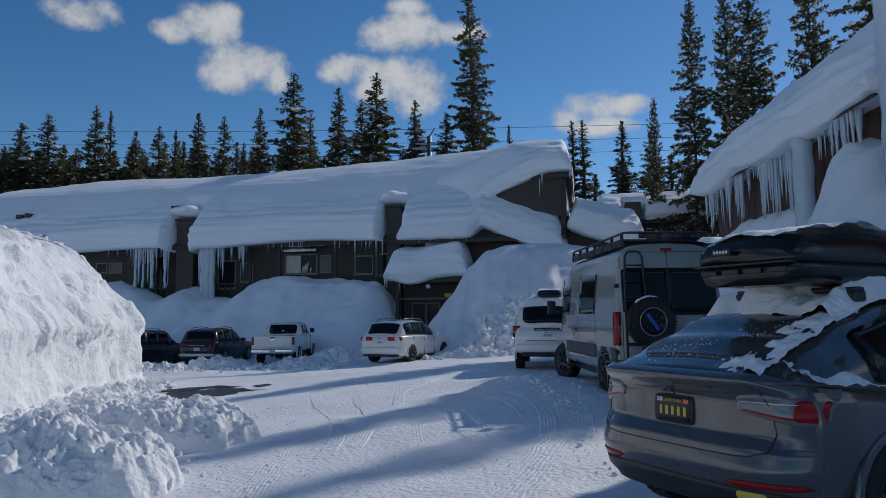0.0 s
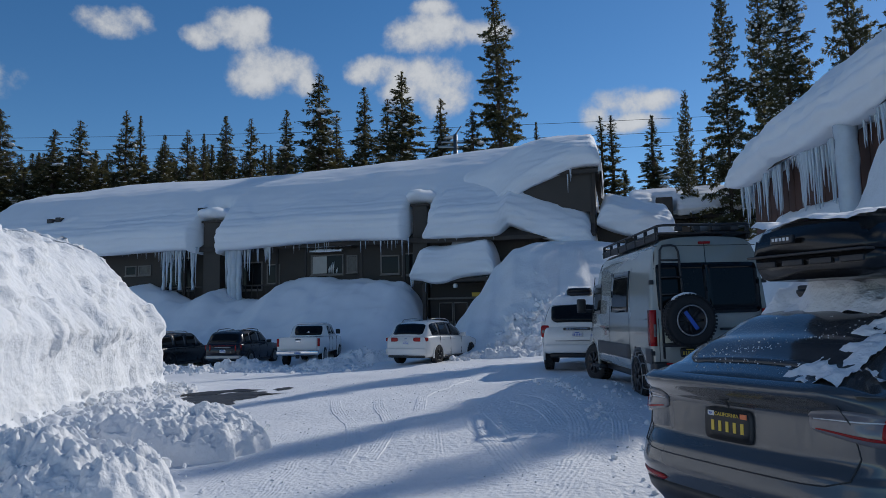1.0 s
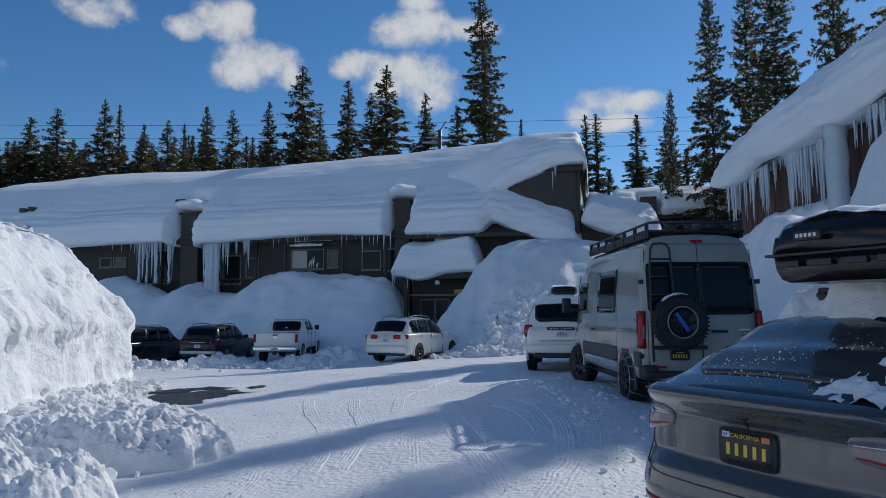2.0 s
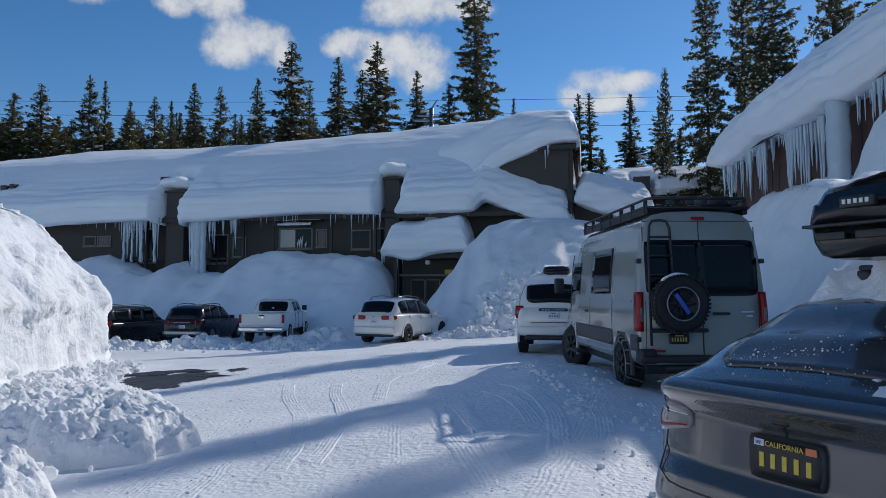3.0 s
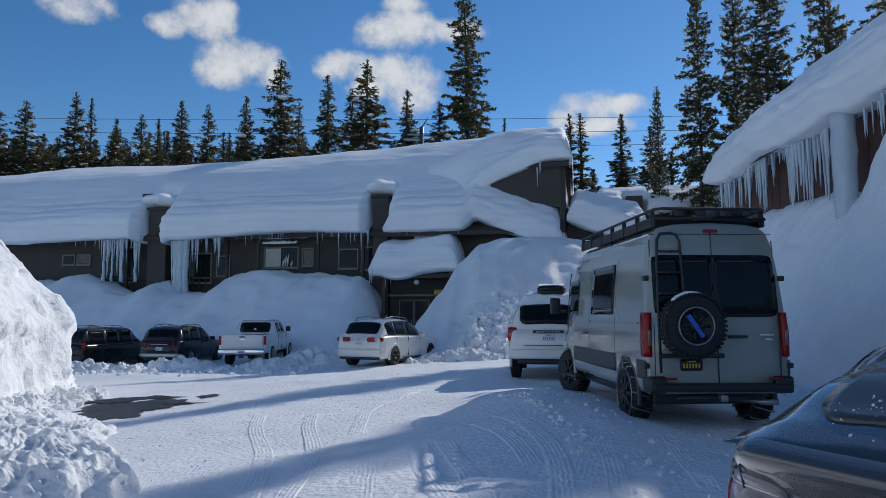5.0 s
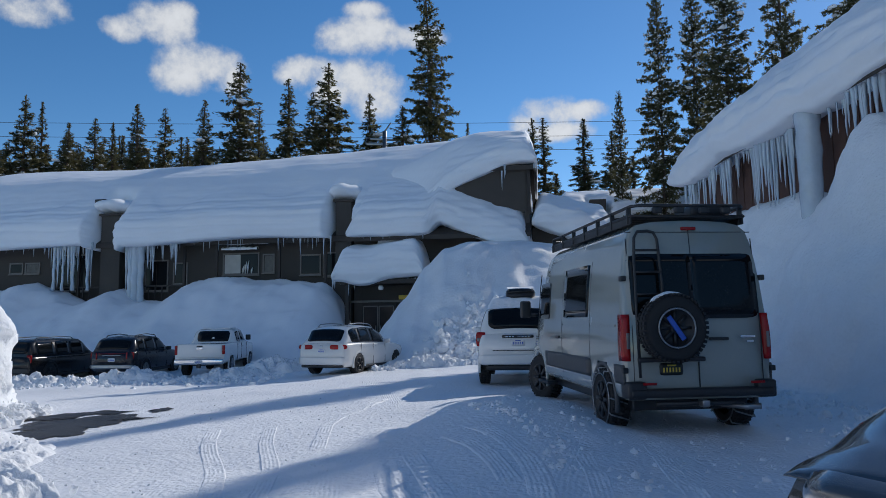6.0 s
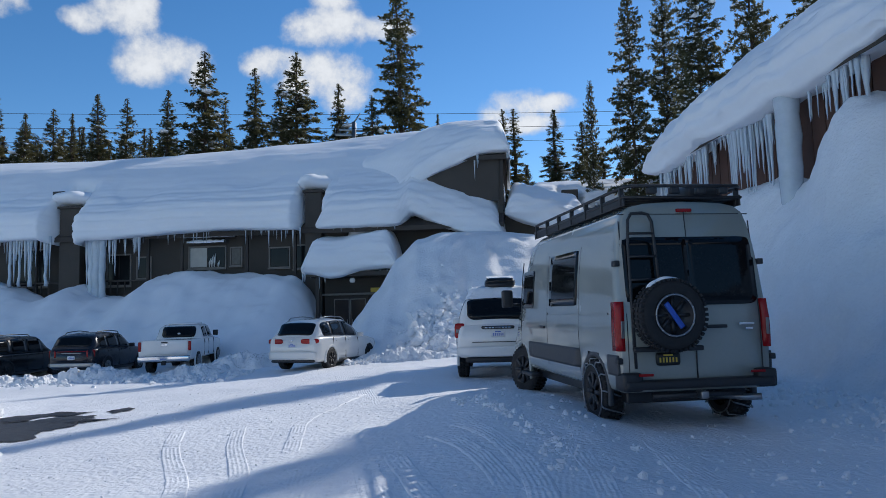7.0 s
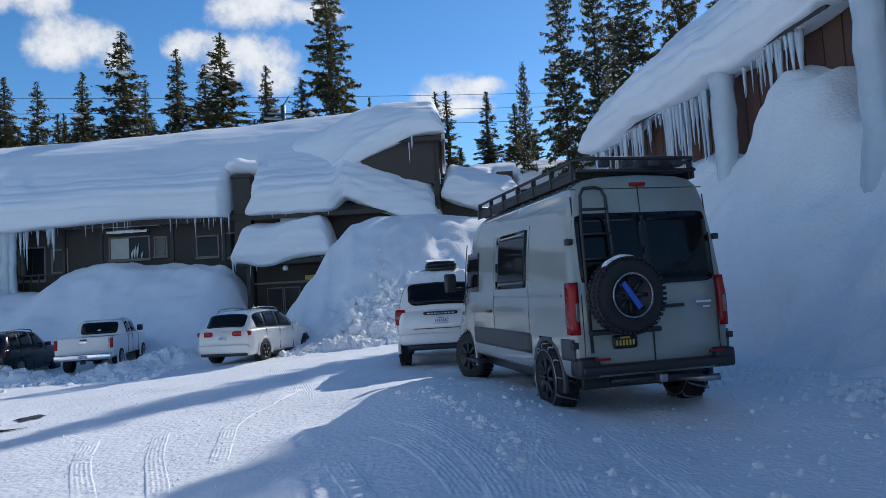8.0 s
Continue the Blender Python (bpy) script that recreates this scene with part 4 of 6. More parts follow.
icicles(LODGE, [(-29.7, -29.2, -0.1, 6.45, 3.4, 7, 2.0), (-28.6, -28.0, -0.1, 6.45, 3.6, 8, 2.0), (-27.5, -27.1, -0.1, 6.45, 3.0, 7, 1.8), (-30.2, -26.9, -0.1, 6.45, 1.4, 34, 1.1), (-33, -30.3, 0, 6.4, 0.8, 14, 0.9)], "long icicles frozen down to the balcony", 1)
icicles(LODGE, [(-24.7, -23.7, -0.1, 6.35, 3.6, 22, 2.4), (-23.4, -22.9, -0.1, 6.45, 2.2, 6, 1.5), (-21.8, -21.3, -0.1, 6.5, 2.3, 7, 1.6), (-23.6, -21.2, -0.1, 6.5, 1.2, 24, 1.0)], "thick ice column and icicles under the eave", 2)
icicles(LODGE, [(-20.5, -17, 0, 6.5, 0.9, 12, 0.7), (-15, -11.6, -0.2, 6.45, 1.1, 15, 0.8), (-10.2, -6, -0.9, 6.3, 0.35, 14, 0.7)], "short icicles fringing the lodge eave", 3)
icicles(LODGE, [(-2.0, -1.2, -0.3, 10.3, 1.5, 5, 1.3), (-3.2, -2.0, -0.3, 10.2, 0.4, 5, 0.8)], "three icicles on the end gable", 4)
icicles(LODGE, [(-11.2, -9.9, -1.5, 3.75, 0.9, 9, 0.9), (-7.0, -6.2, -1.5, 3.75, 0.5, 6, 0.8)], "icicles fringing the porch roof", 5)
icicles(SIDE, [(-15.0, -10.0, -0.55, 7.25, 2.0, 70, 1.1), (-10.0, -8.6, -0.55, 7.2, 1.2, 14, 1.0), (-8.6, -5.6, -0.55, 7.2, 2.6, 46, 1.3), (-4.0, -2.4, -0.55, 7.2, 1.3, 14, 0.9), (-2.4, -1.4, -0.6, 7.2, 1.9, 12, 1.3)],
        "dense icicle curtain under the side building's eave", 6)


def ice_column(name, label, x, y, z0, z1, r):
    pts = [(x + 0.05 * fbm(z * 2, x, 1, 1, 2), y + 0.05 * fbm(z * 2, y, 3, 1, 2), z) for z in spread(z0, z1, 14)]
    rad = [r * (1 + 0.18 * fbm(z * 1.5, y, 0, 1, 3) + 0.12 * smooth(0.8, 1.0, k / 14) + 0.35 * smooth(0.25, 0.0, k / 14)) for k, z in enumerate(spread(z0, z1, 14))]
    return tagged(part(name, tube(pts, rad, 14), ICE), label, "icicle", "ice columns")


ice_column("ice_column", "thick ice pillar frozen from eave to bank", 10.6, 22.6, 3.0, 7.2, 0.30)
ice_column("ice_column", "broad ice pillar beside the wall corner", 10.0, 16.4, 2.6, 9.6, 0.28)
for cu, cr in ((-24.42, 0.2), (-24.1, 0.25), (-23.75, 0.19), (-29.6, 0.09), (-29.0, 0.07), (-28.3, 0.10), (-27.3, 0.08)):
    cp = LODGE @ Vector((cu, -0.1, 0))
    ice_column("ice_column", "milky ice pillar frozen from lodge eave to bank", cp.x, cp.y, 2.6 if cu > -25 else 3.6, 6.5, cr)


# ---- vehicles (own axes: x right, y ahead from the tail, z up from the ground) ----
def mirror_ring(half):
    """A whole ring of section points from the right half, bottom centre to top centre."""
    return half + [(-x, z) for x, z in half[-2:0:-1]]


def hull(stations, cuts=(), cut_from=0.55):
    """A lofted body: stations of (y, half section); cuts of (y, z, r): wheel openings in the sides."""
    bm = bmesh.new()
    rings = []
    for y, half in stations:
        rings.append([bm.verts.new((x, y + (0), z)) for x, z in mirror_ring(half)])
    n = len(rings[0])
    for a, b in zip(rings, rings[1:]):
        for k in range(n):
            vs = (a[k], a[(k + 1) % n], b[(k + 1) % n], b[k])
            c = sum((v.co for v in vs), Vector()) / 4
            if abs(c.x) > cut_from and any((c.y - cy) ** 2 + (c.z - cz) ** 2 < cr * cr for cy, cz, cr in cuts):
                continue
            bm.faces.new(vs)
    bm.faces.new(rings[0])
    bm.faces.new(rings[-1][::-1])
    return bm


def wheel(parent, x, y, r, wide, rim_mat, spokes=6, chains=False, tread=36):
    side = 1 if x > 0 else -1
    w = wide / 2
    prof = [(-w, r * 0.62), (-w * 1.04, r * 0.8), (-w * 0.95, r * 0.94), (-w * 0.7, r * 0.995), (w * 0.7, r * 0.995), (w * 0.95, r * 0.94), (w * 1.04, r * 0.8), (w, r * 0.62)]
    bm = spin(prof, tread, "x")
    for k in range(tread):      # tread blocks
        a = 2 * math.pi * k / tread
        m = Matrix.Rotation(a, 4, "X")
        for dx in (-0.6, 0.0, 0.6):
            made = bmesh.ops.create_cube(bm, size=1, matrix=m @ Matrix.Translation((dx * w, 0.02 * (dx != 0), r)) @ Matrix.Diagonal((w * 0.5, 2 * math.pi * r / tread * 0.6, 0.022, 1)))
    tyre = part("wheel", bm, RUBBER, parent)
    tyre.location = (x, y, r)
    rp = [(-0.02, 0.0), (-0.02, r * 0.14), (0.01, r * 0.2), (0.0, r * 0.5), (0.03, r * 0.58), (0.05, r * 0.63), (-0.10, r * 0.62), (-0.10, 0.0)]
    bm = spin([(side * (d + w * 0.72), q) for d, q in rp], 36, "x")
    for k in range(spokes):
        a = 2 * math.pi * k / spokes
        bmesh.ops.create_cube(bm, size=1, matrix=Matrix.Rotation(a, 4, "X") @ Matrix.Translation((side * (w * 0.72 + 0.03), 0, r * 0.36)) @ Matrix.Diagonal((0.035, r * 0.13, r * 0.46, 1)))
    part("rim", bm, rim_mat, tyre)
    if chains:
        bm = bmesh.new()
        for k in range(12):
            a = 2 * math.pi * k / 12
            tube([(q * w * 1.12, r * 1.035 * math.cos(a + 0.12 * q), r * 1.035 * math.sin(a + 0.12 * q)) for q in (-1, -0.5, 0, 0.5, 1)], 0.011, 5, bm)
            for q in (-1, 1):
                tube([(q * w * 1.12, r * t * math.cos(a + 0.12 * q), r * t * math.sin(a + 0.12 * q)) for t in (1.03, 0.86)], 0.010, 5, bm)
        for q in (-1, 1):
            tube([(q * w * 1.13, r * 0.86 * math.cos(2 * math.pi * k / 30), r * 0.86 * math.sin(2 * math.pi * k / 30)) for k in range(30)], 0.010, 5, bm, True)
        part("snow_chain", bm, STEEL, tyre, "steel snow chain")
    return tyre


def arch(parent, y, z, r, half, mat, wide=0.05, name="wheel_arch"):
    """Trim round a wheel opening on both sides, and the dark well behind it."""
    for s in (-1, 1):
        bm = bmesh.new()
        prof = [(0.0, -0.03), (0.014, 0.0), (0.014, wide), (0.0, wide + 0.02), (-0.05, wide), (-0.05, -0.03)]
        rings = []
        for k in range(25):
            a = math.pi * (-0.08 + 1.16 * k / 24)
            rings.append([bm.verts.new((s * (half + d), y + (r + q) * math.cos(a), z + (r + q) * math.sin(a))) for d, q in prof])
        for a, b in zip(rings, rings[1:]):
            for k in range(len(prof)):
                bm.faces.new((a[k], a[(k + 1) % len(prof)], b[(k + 1) % len(prof)], b[k]))
        part(name, bm, mat, parent)
    bm = box(-half * 0.55, half * 0.55, y - r * 0.95, y + r * 0.95, z - 0.02, z + r, 0.02)
    part("wheel_well", bm, PLASTIC, parent)


def plate(parent, f, x, z, wide, high, dark, state=False):
    """A number plate on the surface f(x, z); its number is plain bars."""
    pl = part("number_plate", pane(f, x - wide / 2, x + wide / 2, z - high / 2, z + high / 2, 6, 4, 0.018, 0.004, 0.12), PLATE_DARK if dark else PLATE_WHITE, parent, "black and yellow number plate" if dark else "white number plate")
    ink = YELLOW if dark else BLUE_INK
    n = 5 if state else 6
    for k in range(n):
        a = x - wide * 0.34 + wide * 0.68 * k / (n - 1)
        part("bar", pane(f, a - wide * 0.034, a + wide * 0.034, z - high * 0.26, z + high * 0.12, 1, 1, 0.021, -0.017), ink, pl, smooth=False)
    if not state:
        part("bar", pane(f, x - wide * 0.2, x + wide * 0.2, z + high * 0.24, z + high * 0.36, 1, 1, 0.021, -0.017), ink, pl, smooth=False)
    return pl


def car(name, m, label, spec):
    """A road car from its side profile: deck (top of the lower body), roof line, plan width and openings."""
    root = thing(name, m, label, spec.get("category", "car"), "parked cars")
    L, H2, low = spec["L"], spec["W"] / 2, spec["low"]
    body_mat, r = spec["paint"], spec["r"]
    deck, roof, plan = spec["deck"], spec["roof"], spec["plan"]

    def section(y):
        w, zt = H2 * along(plan, y), along(deck, y)
        h = zt - low
        lift = along([(0, 0.16), (0.25, 0.02), (L - 0.4, 0.0), (L, 0.12)], y)
        zl = low + lift
        pts = [(0, zl), (0.55 * w, zl), (0.9 * w, zl + 0.03), (0.965 * w, zl + 0.1), (0.99 * w, low + 0.3 * h), (0.985 * w, low + 0.38 * h), (w, low + 0.48 * h),
               (w, low + 0.62 * h), (0.99 * w, low + 0.76 * h), (0.965 * w, low + 0.9 * h), (0.93 * w, zt - 0.01), (0.86 * w, zt), (0.5 * w, zt + 0.02), (0, zt + 0.03)]
        return [(x, max(z, zl)) for x, z in pts]

    ys = sorted(set([0, 0.015, 0.04, 0.08, 0.14] + [round(q, 3) for q in spread(0.2, L - 0.2, int(L / 0.07))] + [L - 0.12, L - 0.06, L - 0.02, L]))
    wells = [(wy, r, r * 1.1) for wy in spec["wheels"]]
    part("body", hull([(y, section(y)) for y in ys], wells), body_mat, root)
    for wy in spec["wheels"]:
        arch(root, wy, r, r * 1.1, H2 * along(plan, wy) * 0.99, spec.get("arch", body_mat), spec.get("arch_w", 0.05))
        for s in (-1, 1):
            wheel(root, s * (H2 - 0.13), wy, r, 0.25, spec.get("rim", STEEL), spec.get("spokes", 5))
    part("sill", box(-H2 * 0.94, H2 * 0.94, spec["wheels"][0] + r * 1.1, spec["wheels"][1] - r * 1.1, low - 0.06, low + 0.06, 0.03), PLASTIC, root)
    # cabin
    y0, y1 = roof[0][0], roof[-1][0]
    wr = spec.get("roof_w", 0.74)

    def cabin_half(y):
        zb, zr, w = along(deck, y) - 0.02, along(roof, y), H2 * along(plan, y)
        zr = max(zr, zb + 0.01)
        out = []
        for h in (0.0, 0.25, 0.5, 0.75, 0.92):
            out.append((w * (0.93 + (wr - 0.93) * h ** 1.35 + 0.02 * math.sin(h * 3.14)), zb + (zr - zb) * h))
        return [(0, zb)] + out + [(w * wr * 0.93, zr - 0.006), (w * wr * 0.6, zr + 0.02), (0, zr + 0.03)]

    part("cabin", hull([(y, cabin_half(y)) for y in spread(y0, y1, 44)]), spec.get("cabin_paint", body_mat), root)

    def side(s):
        def f(y, h):
            zb, zr, w = along(deck, y) - 0.02, along(roof, y), H2 * along(plan, y)
            return (s * w * (0.93 + (wr - 0.93) * h ** 1.35 + 0.02 * math.sin(h * 3.14)), y, zb + (zr - zb) * h)
        return f

    for s in (-1, 1):
        ga, gb = spec["glass"][0][0] - 0.05, spec["glass"][-1][1] + 0.06
        part("window_trim", pane(side(s), *((ga, gb) if s > 0 else (gb, ga)), 0.06, 0.9, 20, 5, 0.004, 0.012, 0.1), PLASTIC, root)
        for a, b in spec["glass"]:
            ends = (a, b) if s > 0 else (b, a)
            part("side_window", pane(side(s), ends[0], ends[1], 0.1, 0.86, 8, 5, 0.008, 0.01, 0.12), CARGLASS, root)
    def slope(a, b, up):
        def f(x, t):
            y = a + (b - a) * t
            w = H2 * along(plan, y)
            zr = along(roof, y)
            return (x * up, y, zr + 0.03 - 0.035 * (x / (w * wr)) ** 2)
        return f
    ra, rb, rw = spec["rear_glass"]
    part("rear_window", pane(slope(ra, rb, 1), -rw, rw, 0.0, 1.0, 10, 8, 0.012, 0.01, 0.16), CARGLASS, root)
    fa, fb, fw = spec["wind_glass"]
    part("windscreen", pane(slope(fa, fb, 1), -fw, fw, 0.0, 1.0, 10, 8, 0.012, 0.01, 0.12), CARGLASS, root)

    def back(x, z):
        w = H2 * along(plan, 0.1)
        return (x, 0.004 + 0.09 * abs(x / w) ** 4, z)

    for s in (-1, 1):
        x0, x1, z0, z1 = spec["lamp"]
        a, b = (x0, x1) if s > 0 else (-x1, -x0)
        lamp = part("tail_lamp", pane(back, a, b, z0, z1, 8, 4, 0.03, 0.08, 0.2), RED_LENS, root, "red tail lamp")
        if spec.get("lamp_clear"):
            cz = z0 + (z1 - z0) * 0.35
            part("lens", pane(back, a + 0.03, b - 0.03, cz, cz + (z1 - z0) * 0.25, 4, 2, 0.034, -0.028), CLEAR_LENS, lamp)
        part("mirror", box(s * H2 - (0.02 if s > 0 else 0.2), s * H2 + (0.2 if s > 0 else 0.02), spec["mirror"][0] - 0.06, spec["mirror"][0] + 0.06, spec["mirror"][1] - 0.08, spec["mirror"][1] + 0.08, 0.035), spec.get("mirror_mat", PLASTIC), root)
        for hy in spec.get("handles", ()):
            part("door_handle", box(s * H2 * 0.985 - 0.02, s * H2 * 0.985 + 0.02, hy, hy + 0.2, spec["handle_z"], spec["handle_z"] + 0.03, 0.01), spec.get("handle_mat", body_mat), root)
        for dy in spec.get("seams", ()):
            part("door_seam", box(s * H2 * 0.985 - 0.012, s * H2 * 0.985 + 0.012, dy, dy + 0.008, low + 0.1, along(deck, dy) - 0.04), PLASTIC, root)
    bz0, bz1, bmat = spec["bumper"]
    part("rear_bumper", pane(back, -H2 * 0.93, H2 * 0.93, bz0, bz1, 14, 4, 0.07, 0.06, 0.1), bmat, root)
    px, pz, dark = spec["plate"]
    plate(root, lambda x, z: (x, back(x, z)[1] - (0.05 if bz0 < z < bz1 else 0.0), z), px, pz, 0.305, 0.152, dark)
    for bar in spec.get("strips", ()):      # (x0, x1, z0, z1, material)
        part("trim_strip", pane(back, bar[0], bar[1], bar[2], bar[3], 10, 2, 0.02, 0.01, 0.1), bar[4], root)
    if spec.get("rails"):
        for s in (-1, 1):
            ya, yb = spec["rails"]
            xr = s * H2 * wr * 0.86
            pts = [(xr, ya, along(roof, ya) + 0.02)] + [(xr, y, along(roof, y) + 0.085) for y in spread(ya + 0.12, yb - 0.12, 8)] + [(xr, yb, along(roof, yb) + 0.02)]
            part("roof_rail", tube(pts, 0.018, 8), spec.get("rail_mat", PLASTIC), root)
    return root


def z_at(x, y):
    return ground_z(x, y)


suv_plan = [(0, 0.86), (0.06, 0.93), (0.3, 0.99), (1.0, 1.0), (3.6, 1.0), (4.4, 0.96), (4.75, 0.86), (4.9, 0.7)]
X5 = dict(L=4.9, W=1.98, low=0.24, r=0.37, wheels=(0.98, 3.92), paint=PAINT_PEARL, deck=[(0, 1.10), (0.25, 1.13), (1.0, 1.13), (3.3, 1.06), (3.7, 1.04), (4.6, 0.90), (4.9, 0.70)],
          roof=[(0.06, 1.12), (0.2, 1.26), (0.5, 1.6), (0.8, 1.69), (1.6, 1.73), (2.3, 1.69), (2.9, 1.48), (3.6, 1.06)], roof_w=0.7, plan=suv_plan, glass=((0.55, 1.05), (1.12, 1.95), (2.03, 2.9)),
          rear_glass=(0.12, 0.48, 0.68), wind_glass=(2.75, 3.5, 0.66), lamp=(0.36, 0.97, 0.92, 1.08), lamp_clear=False, mirror=(2.95, 1.12), mirror_mat=PAINT_PEARL, handles=(1.3, 2.2),
          handle_z=0.95, seams=(1.1, 2.0, 2.95), bumper=(0.38, 0.66, PAINT_PEARL), plate=(0, 0.86, False), strips=((-0.86, 0.86, 0.28, 0.38, PLASTIC), (-0.84, -0.6, 0.42, 0.52, PLASTIC), (0.6, 0.84, 0.42, 0.52, PLASTIC), (-0.05, 0.05, 1.0, 1.05, CHROME)),
          rim=PLASTIC, rails=(0.75, 2.6), rail_mat=STEEL)
SUV = dict(L=4.98, W=1.99, low=0.26, r=0.38, wheels=(1.02, 3.95), paint=PAINT_NAVY, deck=[(0, 1.12), (0.25, 1.15), (3.4, 1.09), (4.6, 0.98), (4.98, 0.8)],
           roof=[(0.04, 1.14), (0.14, 1.32), (0.36, 1.62), (0.6, 1.70), (1.7, 1.75), (2.5, 1.69), (3.6, 1.1)], plan=suv_plan, glass=((0.5, 1.05), (1.12, 2.0), (2.08, 2.95)), rear_glass=(0.08, 0.33, 0.72),
           wind_glass=(2.8, 3.5, 0.68), lamp=(0.62, 0.93, 0.8, 1.1), mirror=(2.95, 1.16), handles=(1.3, 2.2), handle_z=1.0, seams=(1.1, 2.05, 3.0), bumper=(0.42, 0.58, STEEL), plate=(0, 0.78, False),
           strips=((-0.6, 0.6, 1.03, 1.05, RED_LENS), (-0.42, 0.42, 0.95, 0.985, STEEL), (-0.88, 0.88, 0.40, 0.56, STEEL), (-0.8, -0.5, 0.45, 0.5, PLASTIC), (0.5, 0.8, 0.45, 0.5, PLASTIC)), rim=STEEL, rails=(0.7, 2.6))
DARK = dict(L=5.5, W=2.0, low=0.3, r=0.4, wheels=(1.15, 4.25), paint=PAINT_BLACK, deck=[(0, 1.12), (0.25, 1.14), (3.9, 1.12), (5.1, 1.06), (5.5, 0.9)],
            roof=[(0.03, 1.14), (0.1, 1.4), (0.22, 1.74), (0.5, 1.82), (2.0, 1.85), (3.2, 1.8), (4.1, 1.15)], plan=[(0, 0.88), (0.06, 0.95), (0.3, 1), (4.6, 1), (5.2, 0.93), (5.5, 0.8)],
            glass=((0.45, 1.45), (1.55, 2.35), (2.45, 3.3)), rear_glass=(0.06, 0.23, 0.74), wind_glass=(3.35, 4.0, 0.7), lamp=(0.78, 0.95, 0.85, 1.2), mirror=(3.35, 1.2), handles=(1.7, 2.6), handle_z=1.05,
            seams=(1.5, 2.4, 3.35), bumper=(0.42, 0.66, PLASTIC), plate=(0, 0.9, False), rim=PLASTIC, rails=(0.6, 2.9))
RUNNER = dict(L=4.82, W=1.86, low=0.42, r=0.40, wheels=(1.0, 3.79), paint=PAINT_WHITE, deck=[(0, 1.16), (0.25, 1.18), (3.3, 1.15), (4.5, 1.1), (4.82, 0.92)],
              roof=[(0.03, 1.18), (0.1, 1.4), (0.3, 1.72), (0.6, 1.78), (1.7, 1.81), (2.5, 1.77), (3.35, 1.2)], plan=[(0, 0.88), (0.06, 0.95), (0.3, 1), (4.0, 1), (4.5, 0.94), (4.82, 0.8)],
              glass=((0.45, 1.0), (1.08, 1.85), (1.93, 2.75)), rear_glass=(0.06, 0.3, 0.66), wind_glass=(2.7, 3.3, 0.66), lamp=(0.72, 0.93, 0.9, 1.22), lamp_clear=True, mirror=(2.8, 1.22), mirror_mat=PAINT_WHITE,
              handles=(1.25, 2.1), handle_z=1.08, seams=(1.05, 1.9, 2.8), bumper=(0.5, 0.72, PAINT_WHITE), plate=(0, 0.98, False), strips=((-0.36, 0.36, 1.085, 1.155, PLASTIC), (-0.3, 0.3, 1.10, 1.135, CHROME), (-0.72, 0.72, 0.37, 0.49, PLASTIC), (-0.9, 0.9, 0.80, 0.815, PLASTIC)), rim=PLASTIC, rails=(0.5, 2.6), spokes=6)


def put(x, y, rz, dz=0.0):
    return pose(x, y, z_at(x, y) + dz, 0, 0, rz)


RX, RY = 2.13, 19.35
car("parked_car", put(-3.9, 28.2, -22, 0.0), "pearl white crossover car parked nose to the entry", X5)
car("parked_car", put(-13.6, 33.0, -3), "dark blue sport utility car parked by the bank", SUV)
car("parked_car", put(-18.0, 33.2, -10), "black sport utility car parked by the bank", DARK)
runner = car("parked_car", put(RX, RY, -6), "white off-road car with snow and a roof box", RUNNER)

# the white pick-up
TRUCK = put(-9.6, 32.2, 4)
truck = thing("pickup_truck", TRUCK, "white crew-cab pickup truck parked in the snow", "pickup truck", "parked cars")
tw, tr = 1.01, 0.42
bed_half = lambda y, top, w=tw: [(0, 0.5), (0.7 * w, 0.5), (0.93 * w, 0.53), (0.98 * w, 0.62), (w, 0.8), (w, 1.05), (0.985 * w, top - 0.08), (0.96 * w, top - 0.02), (0.92 * w, top), (0.5 * w, top + 0.01), (0, top + 0.01)]
ys = [0.0, 0.02, 0.06] + spread(0.12, 5.6, 76) + [5.75, 5.85, 5.9]
part("body", hull([(y, bed_half(y, along([(0, 1.32), (4.3, 1.32), (4.5, 1.28), (5.6, 1.2), (5.9, 1.0)], y), tw * along([(0, 0.96), (0.06, 1), (5.3, 1), (5.9, 0.88)], y))) for y in ys],
                  [(1.25, tr, 0.49), (4.9, tr, 0.49)]), PAINT_WHITE, truck)
cab = lambda y: (along([(1.95, 1.32), (2.1, 1.6), (2.3, 1.86), (2.8, 1.92), (3.6, 1.90), (4.5, 1.3)], y))
def cab_half(y):
    z = max(cab(y), 1.31)
    return [(0, 1.28)] + [(tw * (0.95 - 0.17 * h ** 1.4), 1.28 + (z - 1.28) * h) for h in (0, 0.3, 0.6, 0.9)] + [(tw * 0.7, z), (0, z + 0.03)]
part("cab", hull([(y, cab_half(y)) for y in spread(1.95, 4.5, 30)]), PAINT_WHITE, truck)
def cab_side(s):
    def f(y, h):
        return (s * tw * (0.95 - 0.17 * h ** 1.4), y, 1.28 + (cab(y) - 1.28) * h)
    return f
